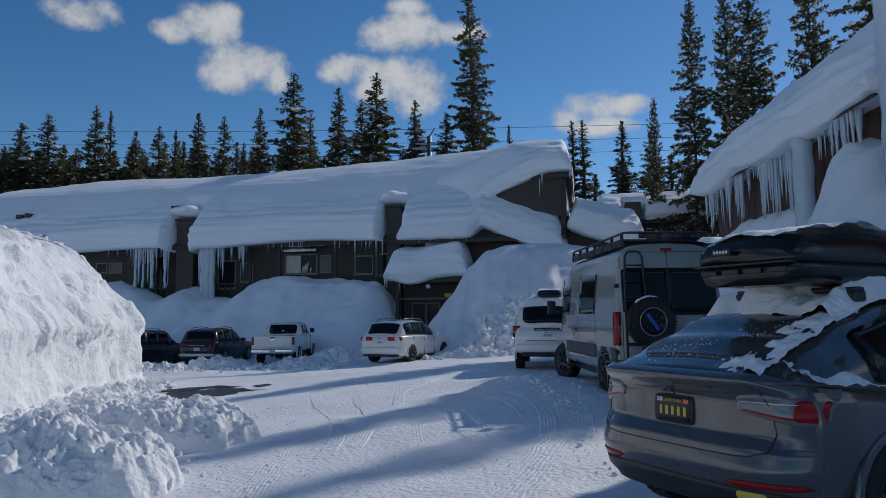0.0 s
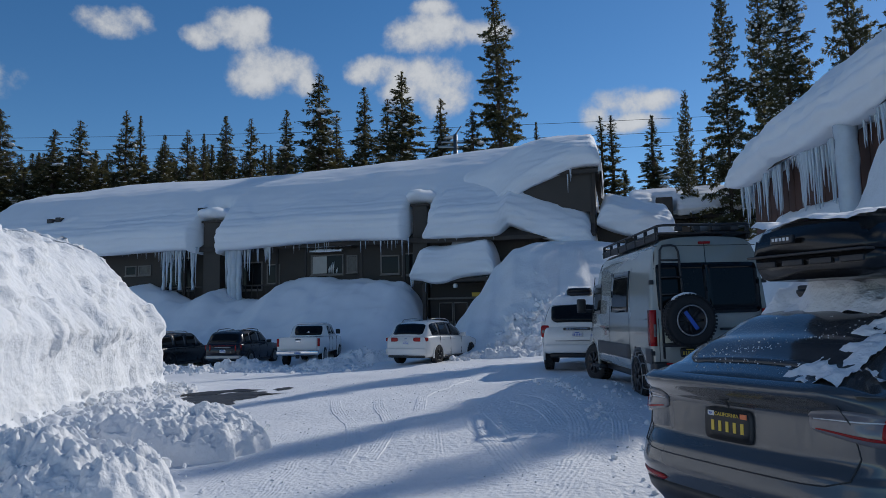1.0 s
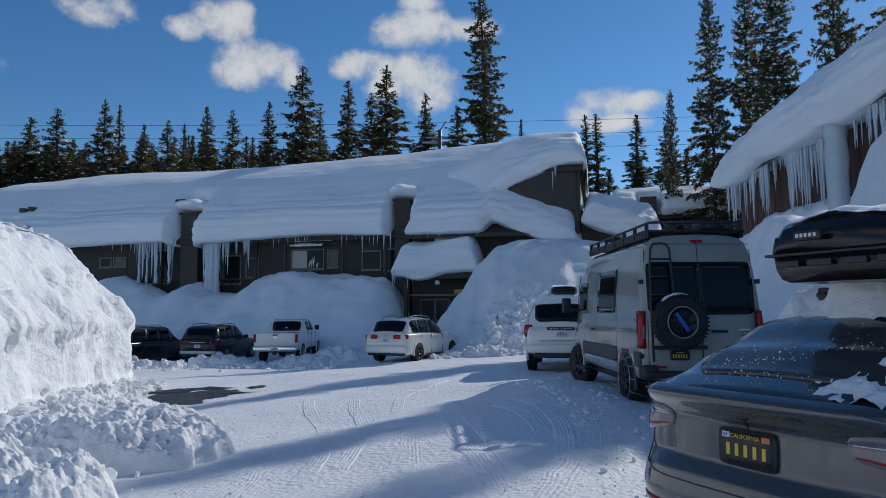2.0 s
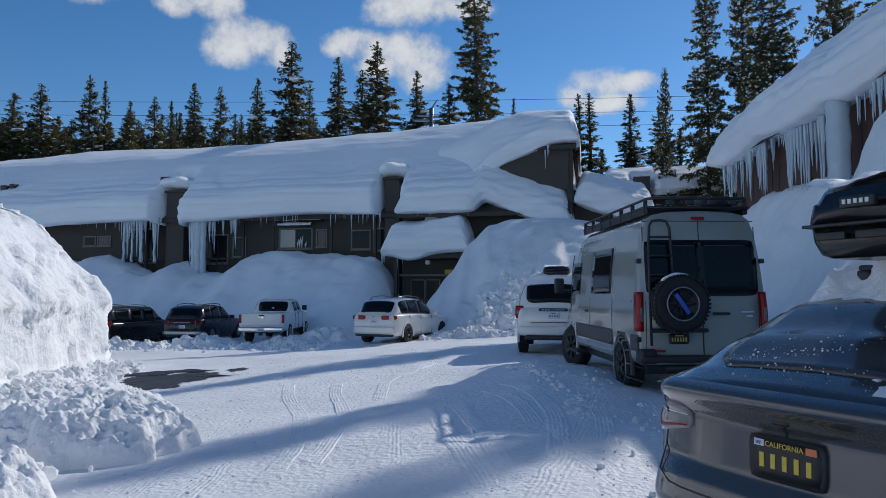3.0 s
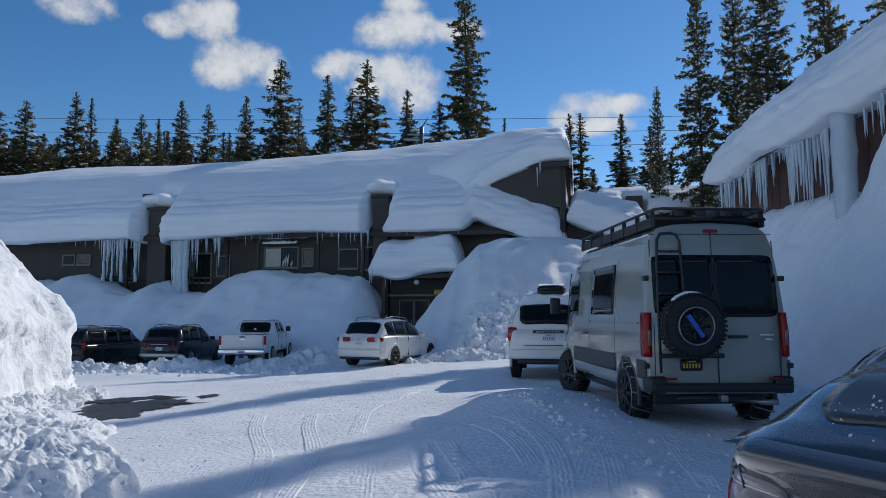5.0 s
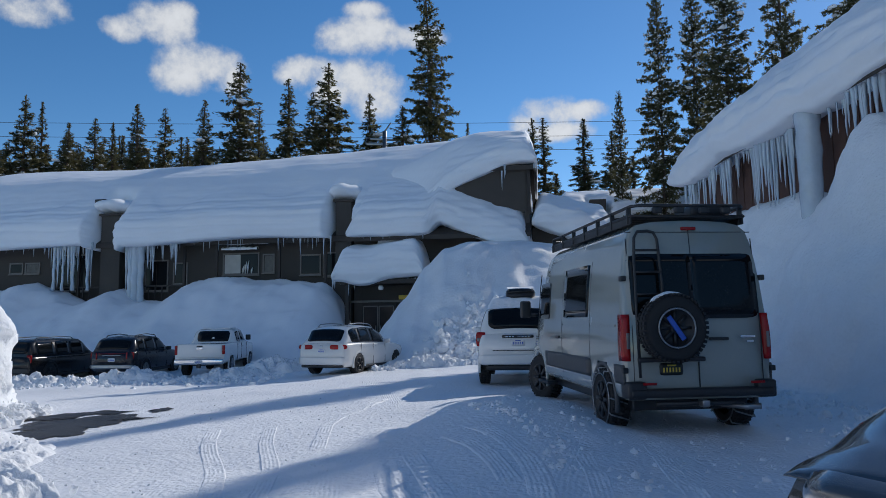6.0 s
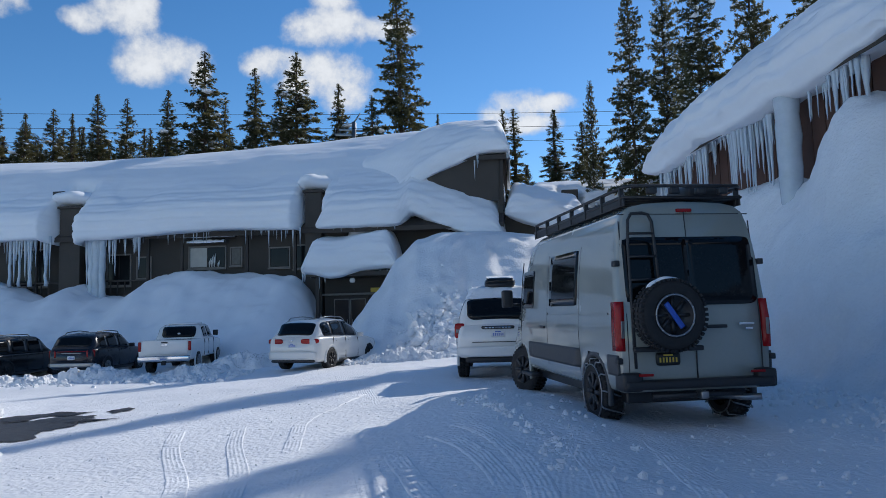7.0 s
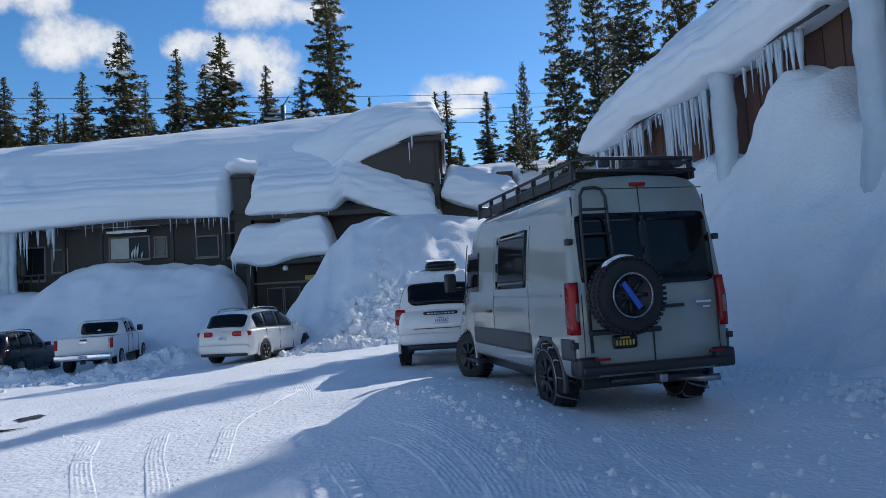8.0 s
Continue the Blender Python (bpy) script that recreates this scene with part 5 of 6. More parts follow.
for s in (-1, 1):
    for a, b in ((2.3, 2.95), (3.05, 3.85)):
        e = (a, b) if s > 0 else (b, a)
        part("side_window", pane(cab_side(s), e[0], e[1], 0.14, 0.84, 6, 4, 0.008, 0.01, 0.12), CARGLASS, truck)
    part("tail_lamp", box(s * 0.95 - 0.055, s * 0.95 + 0.055, -0.02, 0.06, 0.9, 1.27, 0.02), RED_LENS, truck, "red tail lamp")
    part("mirror", box(s * 1.12 - 0.11, s * 1.12 + 0.11, 3.75, 3.85, 1.38, 1.62, 0.03), PLASTIC, truck)
    for dy in (2.25, 3.0, 3.95):
        part("door_seam", box(s * tw - 0.012, s * tw + 0.008, dy, dy + 0.01, 0.6, 1.28), PLASTIC, truck)
    for dy in (2.4, 3.15):
        part("door_handle", box(s * tw - 0.01, s * tw + 0.03, dy, dy + 0.2, 1.12, 1.16, 0.01), PAINT_WHITE, truck)
    for wy in (1.25, 4.9):
        wheel(truck, s * 0.87, wy, tr, 0.28, STEEL, 6)
arch(truck, 1.25, tr, 0.49, tw * 0.99, PAINT_WHITE, 0.04)
arch(truck, 4.9, tr, 0.49, tw * 0.99, PAINT_WHITE, 0.04)
part("rear_window", pane(lambda x, t: (x, 1.98 + 0.3 * t, 1.36 + 0.5 * t), -0.68, 0.68, 0.0, 0.9, 6, 4, 0.03, 0.01, 0.12), CARGLASS, truck)
gate = part("tailgate", box(-0.86, 0.86, -0.03, 0.03, 0.78, 1.31, 0.015), PAINT_WHITE, truck)
part("badge", box(-0.13, 0.13, -0.045, -0.03, 1.1, 1.18, 0.01), CHROME, gate)
part("handle", box(-0.12, 0.12, -0.045, -0.03, 1.21, 1.26, 0.01), PLASTIC, gate)
part("rear_bumper", box(-0.98, 0.98, -0.16, 0.0, 0.5, 0.72, 0.04), CHROME, truck)
plate(truck, lambda x, z: (x, -0.165, z), 0, 0.6, 0.305, 0.15, False)
part("tow_hitch", box(-0.08, 0.08, -0.2, -0.05, 0.36, 0.46, 0.02), PLASTIC, truck)
part("cab_snow", box(-0.6, 0.6, 2.5, 3.6, 1.91, 1.97, 0.03), SNOW_ROUGH, truck, "dusting of snow on the roof")

# ---- the camper van ----
VAN = pose(3.83, 12.78, 0.0, 0, 0, 6.3) @ Matrix.Diagonal((1, 1, 1.03, 1))
van = thing("camper_van", VAN, "pale grey high-roof camper van with rear spare wheel", "van")
VH = [(0.47, 0.955), (0.55, 0.985), (0.9, 0.995), (1.2, 1.0), (1.5, 0.985), (1.9, 0.955), (2.2, 0.92), (2.45, 0.875), (2.6, 0.82), (2.68, 0.72), (2.715, 0.55), (2.73, 0.3)]


def van_w(z):
    return along(VH, z)


def van_top(y):
    return along([(0, 0.0), (3.9, 0.0), (4.2, -0.06), (4.6, -0.45), (5.0, -0.95), (5.3, -1.42), (5.7, -1.62), (5.85, -1.8)], y)


def van_half(y):
    k = along([(0, 0.955), (0.03, 0.985), (0.1, 1.0), (4.6, 1.0), (5.3, 0.95), (5.7, 0.86), (5.85, 0.72)], y)
    cut = van_top(y)
    out = [(0, 0.47)]
    for z, w in VH:
        out.append((w * k, 0.47 + (z - 0.47) * (2.73 + cut - 0.47) / 2.26))
    return out + [(0, 2.74 + cut)]


def leaned(bm, lean):
    for v in bm.verts:
        if v.co.y < 0.8 and v.co.z > 1.3:
            v.co.y += lean * (v.co.z - 1.3) * (1 - v.co.y / 0.8)
    return bm


van_ys = [0, 0.012, 0.03, 0.06, 0.1] + spread(0.16, 5.4, 90) + [5.5, 5.6, 5.7, 5.78, 5.85]
fine = lambda half: [tuple(Vector(a).lerp(Vector(b), t)) for a, b in zip(half, half[1:]) for t in (0, 0.33, 0.67)] + [half[-1]]
part("body", leaned(hull([(y, fine(van_half(y))) for y in van_ys], [(0.88, 0.4, 0.48), (4.6, 0.4, 0.48)], 0.8), 0.11), PAINT_VAN, van)
rear = lambda x, z: (x, 0.11 * max(0, z - 1.3) + 0.02 * abs(x) ** 6, z)
vside = lambda s: (lambda y, z: (s * van_w(z), y, z))
for s in (-1, 1):
    def strip(y0, y1, z0, z1, name, mat, proud=0.008, corner=0.0, label="", ny=10, nz=6, s=s):
        e = (y0, y1) if s > 0 else (y1, y0)
        return part(name, pane(vside(s), e[0], e[1], z0, z1, ny, nz, proud, 0.012, corner), mat, van, label)
    strip(1.5, 2.85, 1.5, 2.27, "side_window", CARGLASS, 0.004, corner=0.04)
    strip(3.75, 4.5, 1.48, 2.12, "door_window", CARGLASS, 0.004, corner=0.1)
    strip(1.4, 4.08, 0.66, 0.92, "side_cladding", CLADDING, 0.014, 0.03, "dark grey lower cladding")
    strip(0.03, 0.38, 0.66, 0.9, "side_cladding", CLADDING, 0.014, 0.06)
    for dy in (1.42, 2.95, 4.6):
        strip(dy, dy + 0.012, 0.6, 2.3, "door_seam", PLASTIC, 0.003, ny=1)
    strip(0.3, 2.9, 1.4, 1.375, "slide_rail", PLASTIC, 0.004)
    strip(3.05, 3.27, 1.16, 1.2, "door_handle", PLASTIC, 0.03, 0.2)
    # tail lamp wrapped round the corner
    bm = bmesh.new()
    for z0, z1 in ((0.95, 1.53),):
        path = [(s * 0.93, -0.03), (s * 0.985, -0.015), (s * 1.012, 0.03), (s * 1.014, 0.17)]
        cols = []
        for z in spread(z0, z1, 8):
            cols.append([bm.verts.new((x * (van_w(z) / 1.0), y + 0.11 * max(0, z - 1.3), z)) for x, y in path] + [bm.verts.new((s * 0.86, 0.1, z))])
        for a, b in zip(cols, cols[1:]):
            for k in range(len(a)):
                bm.faces.new((a[k], a[(k + 1) % len(a)], b[(k + 1) % len(a)], b[k]))
        bm.faces.new(cols[0])
        bm.faces.new(cols[-1][::-1])
    lamp = part("tail_lamp", bm, RED_LENS, van, "tall red tail lamp")
    part("lens", box(s * 0.945 - 0.02, s * 0.945 + 0.02, -0.034, -0.005, 1.1, 1.3, 0.006), CLEAR_LENS, lamp)
    part("reflector", box(s * 0.72 - 0.09, s * 0.72 + 0.09, -0.135, -0.11, 0.66, 0.69, 0.005), RED_LENS, van)
    for hz in (0.8, 1.95):
        part("hinge", box(s * (van_w(hz) + 0.0) - 0.035, s * (van_w(hz)) + 0.035, -0.03 + 0.1 * (hz - 0.8) * 0.6, 0.08 + 0.1 * (hz - 0.8) * 0.6, hz, hz + 0.07, 0.012), PLASTIC, van)
    part("mirror", box(s * 1.22 - 0.1, s * 1.22 + 0.1, 4.65, 4.8, 1.5, 1.82, 0.04), PLASTIC, van)
    part("mirror_arm", tube([(s * 0.98, 4.7, 1.55), (s * 1.16, 4.72, 1.55)], 0.03, 8), PLASTIC, van)
    for wy in (0.88, 4.6):
        w = wheel(van, s * 0.88, wy, 0.4, 0.27, PLASTIC, 8, wy < 2)
        w.rotation_euler = (0, 0, radians(22 if wy > 2 else 0))
    part("step", box(s * 0.98 - 0.1, s * 0.98 + 0.1, 3.7, 4.4, 0.34, 0.4, 0.02), PLASTIC, van)
for wy in (0.88, 4.6):
    arch(van, wy, 0.4, 0.47, 0.985, CLADDING if wy < 2 else PAINT_VAN, 0.03)
part("chassis", box(-0.8, 0.8, 0.3, 5.3, 0.3, 0.45, 0.03), PLASTIC, van)
part("glass_surround", pane(rear, -0.885, 0.875, 1.47, 2.30, 20, 10, 0.005, 0.012, 0.09), PAINT_BLACK, van)
part("rear_window", pane(rear, -0.86, -0.012, 1.515, 2.28, 12, 8, 0.010, 0.008, 0.05), CARGLASS, van)
part("rear_window", pane(rear, 0.012, 0.85, 1.515, 2.28, 12, 8, 0.010, 0.008, 0.08), CARGLASS, van)
part("door_seam", pane(rear, -0.006, 0.006, 0.6, 2.62, 1, 12, 0.004, 0.01), PLASTIC, van)
for x in (-0.87, 0.87):
    part("door_seam", pane(rear, x - 0.005, x + 0.005, 0.62, 2.5, 1, 12, 0.003, 0.01), PLASTIC, van)
part("door_seam", pane(rear, -0.87, 0.87, 2.58, 2.59, 12, 1, 0.003, 0.01), PLASTIC, van)
part("door_handle", box(0.14, 0.4, -0.05, 0.0, 1.19, 1.23, 0.012), PLASTIC, van)
part("badge", box(0.58, 0.78, -0.008, 0.002, 1.22, 1.25, 0.003), CHROME, van)
part("badge", box(0.66, 0.76, -0.008, 0.002, 1.16, 1.19, 0.003), CHROME, van)
bm = box(-0.96, 0.96, -0.12, 0.1, 0.50, 0.61, 0.04)
box(-0.99, -0.74, -0.1, 0.2, 0.48, 0.70, 0.04, bm=bm)
box(0.74, 0.99, -0.1, 0.2, 0.48, 0.70, 0.04, bm=bm)
part("rear_bumper", bm, PLASTIC, van, "black rear bumper")
hitch = part("tow_bar", tube([(-0.6, -0.02, 0.42), (0.55, -0.02, 0.42)], 0.035, 8), PLASTIC, van)
part("shackle", box(-0.05, 0.05, -0.16, 0.0, 0.38, 0.47, 0.02), STEEL, hitch)
part("exhaust", tube([(0.35, 0.3, 0.38), (0.62, 0.0, 0.36), (0.78, -0.06, 0.37)], 0.04, 10), STEEL, van)
plate(van, rear, -0.38, 0.845, 0.305, 0.152, True)
part("brake_lamp", box(-0.1, 0.1, 0.11, 0.2, 2.61, 2.65, 0.01), RED_LENS, van)
# spare wheel on its carrier
spare = part("spare_wheel", spin([(-0.13, 0.24), (-0.14, 0.32), (-0.12, 0.38), (-0.08, 0.405), (0.08, 0.405), (0.12, 0.38), (0.14, 0.32), (0.13, 0.24)], 44, "y"), RUBBER, van, "knobbly spare tyre with snow on top")
spare.location = (-0.47, -0.3, 1.36)
bm = bmesh.new()
for k in range(44):
    a = 2 * math.pi * k / 44
    for dy in (-0.1, 0.0, 0.1):
        bmesh.ops.create_cube(bm, size=1, matrix=Matrix.Rotation(-a, 4, "Y") @ Matrix.Translation((0, dy, 0.405)) @ Matrix.Diagonal((0.034, 0.055, 0.028, 1)))
tagged(part("tread", bm, RUBBER, spare, smooth=False), kind="stuff")
bm = spin([(-0.13, 0.235), (-0.145, 0.25), (-0.12, 0.225), (-0.06, 0.2), (-0.04, 0.08), (-0.08, 0.06), (-0.08, 0.0)], 36, "y")
for k in range(8):
    a = 2 * math.pi * k / 8
    bmesh.ops.create_cube(bm, size=1, matrix=Matrix.Rotation(a, 4, "Y") @ Matrix.Translation((0, -0.075, 0.135)) @ Matrix.Diagonal((0.04, 0.03, 0.15, 1)))
rim = part("rim", bm, PLASTIC, spare, "black rim with a bright bolted ring")
part("beadlock_ring", spin([(-0.147, 0.222), (-0.153, 0.232), (-0.147, 0.246), (-0.135, 0.234)], 40, "y", None, True), STEEL, spare, "bare steel ring")
bm = bmesh.new()
for k in range(16):
    a = 2 * math.pi * k / 16
    bmesh.ops.create_icosphere(bm, subdivisions=1, radius=0.013, matrix=Matrix.Translation((0.235 * math.cos(a), -0.145, 0.235 * math.sin(a))))
tagged(part("bolt_ring", bm, CHROME, spare), kind="stuff")
part("strap", box(-0.032, 0.032, -0.13, -0.1, -0.17, 0.17, 0.01), BLUE_INK, spare, "blue strap across the rim").rotation_euler = (0, radians(-35), 0)
part("rim_well", spin([(0.02, 0.0), (0.02, 0.235)], 30, "y"), PLASTIC, spare)
part("snow_cap", tube([(0.4 * math.sin(a), 0.0, 0.4 * math.cos(a) + 0.012) for a in spread(-0.75, 0.45, 12)], [0.012] + [0.03, 0.035, 0.03, 0.03, 0.034, 0.036, 0.034, 0.03, 0.03, 0.03, 0.025, 0.01], 8), SNOW, spare, "crust of snow")
part("carrier", box(-0.86, 0.02, -0.16, -0.08, 0.94, 1.0, 0.02), PLASTIC, van, "black spare wheel carrier")
part("carrier", box(-0.55, -0.39, -0.2, -0.02, 1.0, 1.6, 0.02), PLASTIC, van)
# ladder
lad = part("ladder", tube([(-0.83, -0.10, 0.75), (-0.83, -0.06, 1.5), (-0.81, 0.02, 2.2), (-0.79, 0.04, 2.5), (-0.74, 0.05, 2.58), (-0.6, 0.05, 2.59), (-0.52, 0.05, 2.57), (-0.48, 0.04, 2.48), (-0.46, 0.0, 2.0), (-0.46, -0.06, 1.5)], 0.02, 8), PLASTIC, van, "black tubular rear ladder")
for z in (1.5, 1.78, 2.06, 2.34):
    part("rung", tube([(-0.82, -0.06 + 0.1 * (z - 1.5), z), (-0.46, -0.06 + 0.1 * (z - 1.5), z)], 0.016, 8), PLASTIC, lad)
# roof rack
rack = part("roof_rack", tube([(-0.78, 0.15, 2.92), (-0.78, 4.1, 2.92), (-0.7, 4.35, 2.9), (0.7, 4.35, 2.9), (0.78, 4.1, 2.92), (0.78, 0.15, 2.92), (0.7, 0.05, 2.92), (-0.7, 0.05, 2.92)], 0.022, 8, None, True), PLASTIC, van, "black tubular roof rack")
part("lower_rail", tube([(-0.78, 0.12, 2.79), (-0.78, 4.2, 2.79), (0.78, 4.2, 2.79), (0.78, 0.12, 2.79)], 0.02, 8, None, True), PLASTIC, rack)
# dark rail band, deepened into plates to block sun between roof and rails
for s in (-1, 1):
    part("side_plate", box(s * 0.78 - 0.012, s * 0.78 + 0.012, 0.14, 4.2, 2.69, 2.825, 0.006), PLASTIC, rack)
# slats set close, which also keeps sun from leaking through the rack floor
for k in range(20):
    part("slat", box(-0.78, 0.78, 0.16 + k * 0.2, 0.31 + k * 0.2, 2.77, 2.79, 0.004), PLASTIC, rack)
for k in range(7):
    for s in (-1, 1):
        part("stay", box(s * 0.78 - 0.03, s * 0.78 + 0.03, 0.2 + k * 0.64, 0.24 + k * 0.64, 2.7, 2.92, 0.006), PLASTIC, rack)
for x in (-0.45, -0.15, 0.2, 0.5):
    part("work_lamp", box(x - 0.06, x + 0.06, 0.02, 0.1, 2.82, 2.9, 0.015), PLASTIC, rack)
part("duffel", box(0.15, 0.65, 0.3, 0.9, 2.8, 2.98, 0.07, 3), PLASTIC, rack, "black bag strapped to the rack")

# ---- the near grey car with a roof box ----
near = thing("electric_car", pose(1.78, 4.83, 0.03, 0, 0, -58.6), "graphite grey hatchback car with snow and roof box", "car")
NL, NW = 4.75, 0.965
n_deck = [(0, 1.10), (0.1, 1.12), (0.5, 1.08), (1.0, 1.04), (2.6, 0.98), (3.5, 0.98), (4.4, 0.82), (4.75, 0.62)]
n_plan = [(0.0, 0.80), (0.08, 0.86), (0.3, 0.935), (0.6, 0.985), (1.0, 1.0), (3.8, 1.0), (4.4, 0.93), (4.75, 0.68)]
n_roof = [(0.14, 1.11), (0.3, 1.19), (0.6, 1.32), (1.0, 1.47), (1.4, 1.57), (1.9, 1.62), (2.5, 1.6), (3.0, 1.48), (3.9, 0.99)]


def n_half(y):
    w, zt = NW * along(n_plan, y), along(n_deck, y)
    zl = along([(0, 0.42), (0.1, 0.32), (0.3, 0.24), (4.4, 0.2), (4.75, 0.35)], y)
    h = zt - zl
    return [(0, zl), (0.6 * w, zl), (0.88 * w, zl + 0.02), (0.95 * w, zl + 0.08), (0.975 * w, zl + 0.2), (0.985 * w, zl + 0.3 * h), (0.995 * w, zl + 0.45 * h), (w, zl + 0.6 * h), (0.995 * w, zl + 0.75 * h),
            (0.97 * w, zl + 0.88 * h), (0.92 * w, zt - 0.02), (0.86 * w, zt), (0.5 * w, zt + 0.02), (0, zt + 0.03)]


part("body", hull([(y, fine(n_half(y))) for y in [0.30, 0.31, 0.33] + spread(0.36, 4.5, 78) + [4.6, 4.7, 4.75]], [(0.94, 0.36, 0.42), (3.83, 0.36, 0.42)], 0.7), PAINT_GREY, near)


def tail(x, z):
    """The rounded tail of the car."""
    q = abs(x) / 0.90
    bow = 0.05 * q ** 2 + 0.30 * q ** 7
    fade = 1 - smooth(0.58, 0.88, abs(x))
    lift = along([(0.3, 0.14), (0.42, 0.03), (0.58, -0.03), (0.70, 0.0), (0.78, 0.07), (0.98, 0.075), (1.02, 0.04), (1.10, -0.035), (1.125, -0.03), (1.15, 0.03)], z)
    if z > 0.7:
        lift = lift * fade + (0.03 + 0.10 * smooth(0.9, 1.15, z)) * (1 - fade)
    z -= 0.09 * (1 - fade) * smooth(0.9, 1.13, z)
    return (x, lift + bow, z)


part("rear_bumper", grid(tail, spread(-0.905, 0.905, 80), spread(0.30, 0.66, 20)), PAINT_GREY, near)
part("liftgate", grid(tail, spread(-0.905, 0.905, 80), spread(0.66, 1.15, 30)), PAINT_GREY, near, "graphite liftgate with a ducktail lip")
part("rear_skirt", pane(tail, -0.82, 0.82, 0.30, 0.47, 30, 6, 0.012, 0.01, 0.15), PLASTIC, near)
line = lambda pts, rr=0.004: tube([tuple(tail(x, z)[k] - (0.002 if k == 1 else 0) for k in range(3)) for x, z in pts], rr, 5)
part("panel_gap", line([(-0.66, 1.06), (-0.69, 0.95), (-0.72, 0.8), (-0.70, 0.70), (-0.6, 0.665)] + [(x, 0.66) for x in spread(-0.5, 0.5, 12)] + [(0.6, 0.665), (0.70, 0.70), (0.72, 0.8), (0.69, 0.95), (0.66, 1.06)]), PLASTIC, near)
for s in (-1, 1):
    def lens(x0, x1, z0, z1, name, mat, proud, parent, label="", s=s, corner=0.18):
        a, b = (x0, x1) if s > 0 else (-x1, -x0)
        f = lambda x, z: tail(x, 0.965 + (z - 0.965) * (0.5 + 0.6 * smooth(0.48, 0.88, abs(x))))
        return part(name, pane(f, a, b, z0, z1, 24, 6, proud, 0.02, corner), mat, parent, label)
    lamp = lens(0.50, 0.90, 0.86, 1.06, "tail_lamp", CLEAR_LENS, 0.012, near, "smoked clear and red tail lamp")
    lens(0.52, 0.80, 0.99, 1.0, "light_line", PLATE_WHITE, 0.016, lamp)
    lens(0.79, 0.893, 0.88, 1.04, "red_corner", RED_LENS, 0.016, lamp)
    lens(0.53, 0.8, 0.885, 0.9, "light_bar", RED_LENS, 0.016, lamp)
    a, b = (0.45, 0.86) if s > 0 else (-0.86, -0.45)
    part("reflector", pane(tail, a, b, 0.485, 0.52, 10, 2, 0.01, 0.01, 0.3), RED_LENS, near)
    for wy in (0.94, 3.83):
        wheel(near, s * 0.82, wy, 0.36, 0.25, PLASTIC, 5)
    part("mirror", box(s * 1.03 - 0.1, s * 1.03 + 0.1, 3.05, 3.2, 1.02, 1.16, 0.045), PAINT_GREY, near)
    for dy in (1.35, 1.55, 2.55, 3.4):
        part("door_seam", pane((lambda s: lambda y, z: (s * NW * along(n_plan, y) * 0.998, y, z))(s), dy, dy + 0.008, 0.35, 0.9, 1, 6, 0.004, 0.01), PLASTIC, near)
    part("door_handle", box(s * 0.962 - 0.012, s * 0.962 + 0.012, 1.7, 1.92, 0.86, 0.89, 0.008), PLASTIC, near)
for wy in (0.94, 3.83):
    arch(near, wy, 0.36, 0.41, 0.955, PAINT_GREY, 0.03)
logo = part("badge", pane(tail, -0.045, 0.045, 1.018, 1.032, 5, 1, 0.004, 0.004, 0.3), PLASTIC, near)
part("badge_stem", pane(lambda x, z: tail(x * (0.35 + 0.65 * smooth(0.96, 1.02, z)), z), -0.012, 0.012, 0.965, 1.019, 2, 4, 0.004, 0.004), PLASTIC, near)
np_ = plate(near, tail, 0, 0.875, 0.305, 0.152, True, True)
np_f = pane(tail, -0.168, 0.168, 0.785, 0.965, 8, 5, 0.014, 0.0, 0.1)
part("plate_frame", np_f, PLASTIC, near)
part("sticker", pane(tail, -0.138, -0.093, 0.918, 0.945, 1, 1, 0.022, -0.017), PLATE_WHITE, np_, smooth=False)
part("sticker", pane(tail, 0.093, 0.138, 0.918, 0.945, 1, 1, 0.022, -0.017), ORANGE_INK, np_, smooth=False)
part("bumper_sticker", pane(tail, 0.5, 0.68, 0.4, 0.46, 5, 2, 0.018, -0.01, 0.2), YELLOW, near, "worn yellow sticker on the bumper")


def lettering(name, text, size, mat, parent, m):
    """Writing in the built-in font, turned into a mesh."""
    cu = bpy.data.curves.new(name, "FONT")
    cu.body, cu.size, cu.align_x, cu.align_y, cu.extrude = text, size, "CENTER", "CENTER", 0.0008
    tmp = bpy.data.objects.new(name, cu)
    scene.collection.objects.link(tmp)
    me = bpy.data.meshes.new_from_object(tmp.evaluated_get(bpy.context.evaluated_depsgraph_get()))
    bpy.data.objects.remove(tmp)
    ob = part_of(name, me, mat, parent, smooth=False)
    ob.matrix_basis = m
    return ob


py = tail(0, 0.93)[1] - 0.024
lettering("lettering", "CALIFORNIA", 0.030, YELLOW, np_, pose(0, py, 0.931, 90, 0, 0))
lettering("lettering", "SEP", 0.018, BLUE_INK, np_, pose(-0.1155, py, 0.931, 90, 0, 0))


def n_cab(y):
    zb, zr, w = along(n_deck, y) - 0.02, max(along(n_roof, y), along(n_deck, y)), NW * along(n_plan, y)
    out = [(w * (0.92 - 0.26 * h ** 1.5 + 0.03 * math.sin(3.14 * h)), zb + (zr - zb) * h) for h in (0, 0.2, 0.4, 0.6, 0.8, 0.93)]
    return [(0, zb)] + out + [(w * 0.6, zr - 0.004), (w * 0.4, zr + 0.015), (0, zr + 0.025)]


part("cabin", hull([(y, n_cab(y)) for y in spread(0.14, 3.9, 60)]), PAINT_GREY, near)


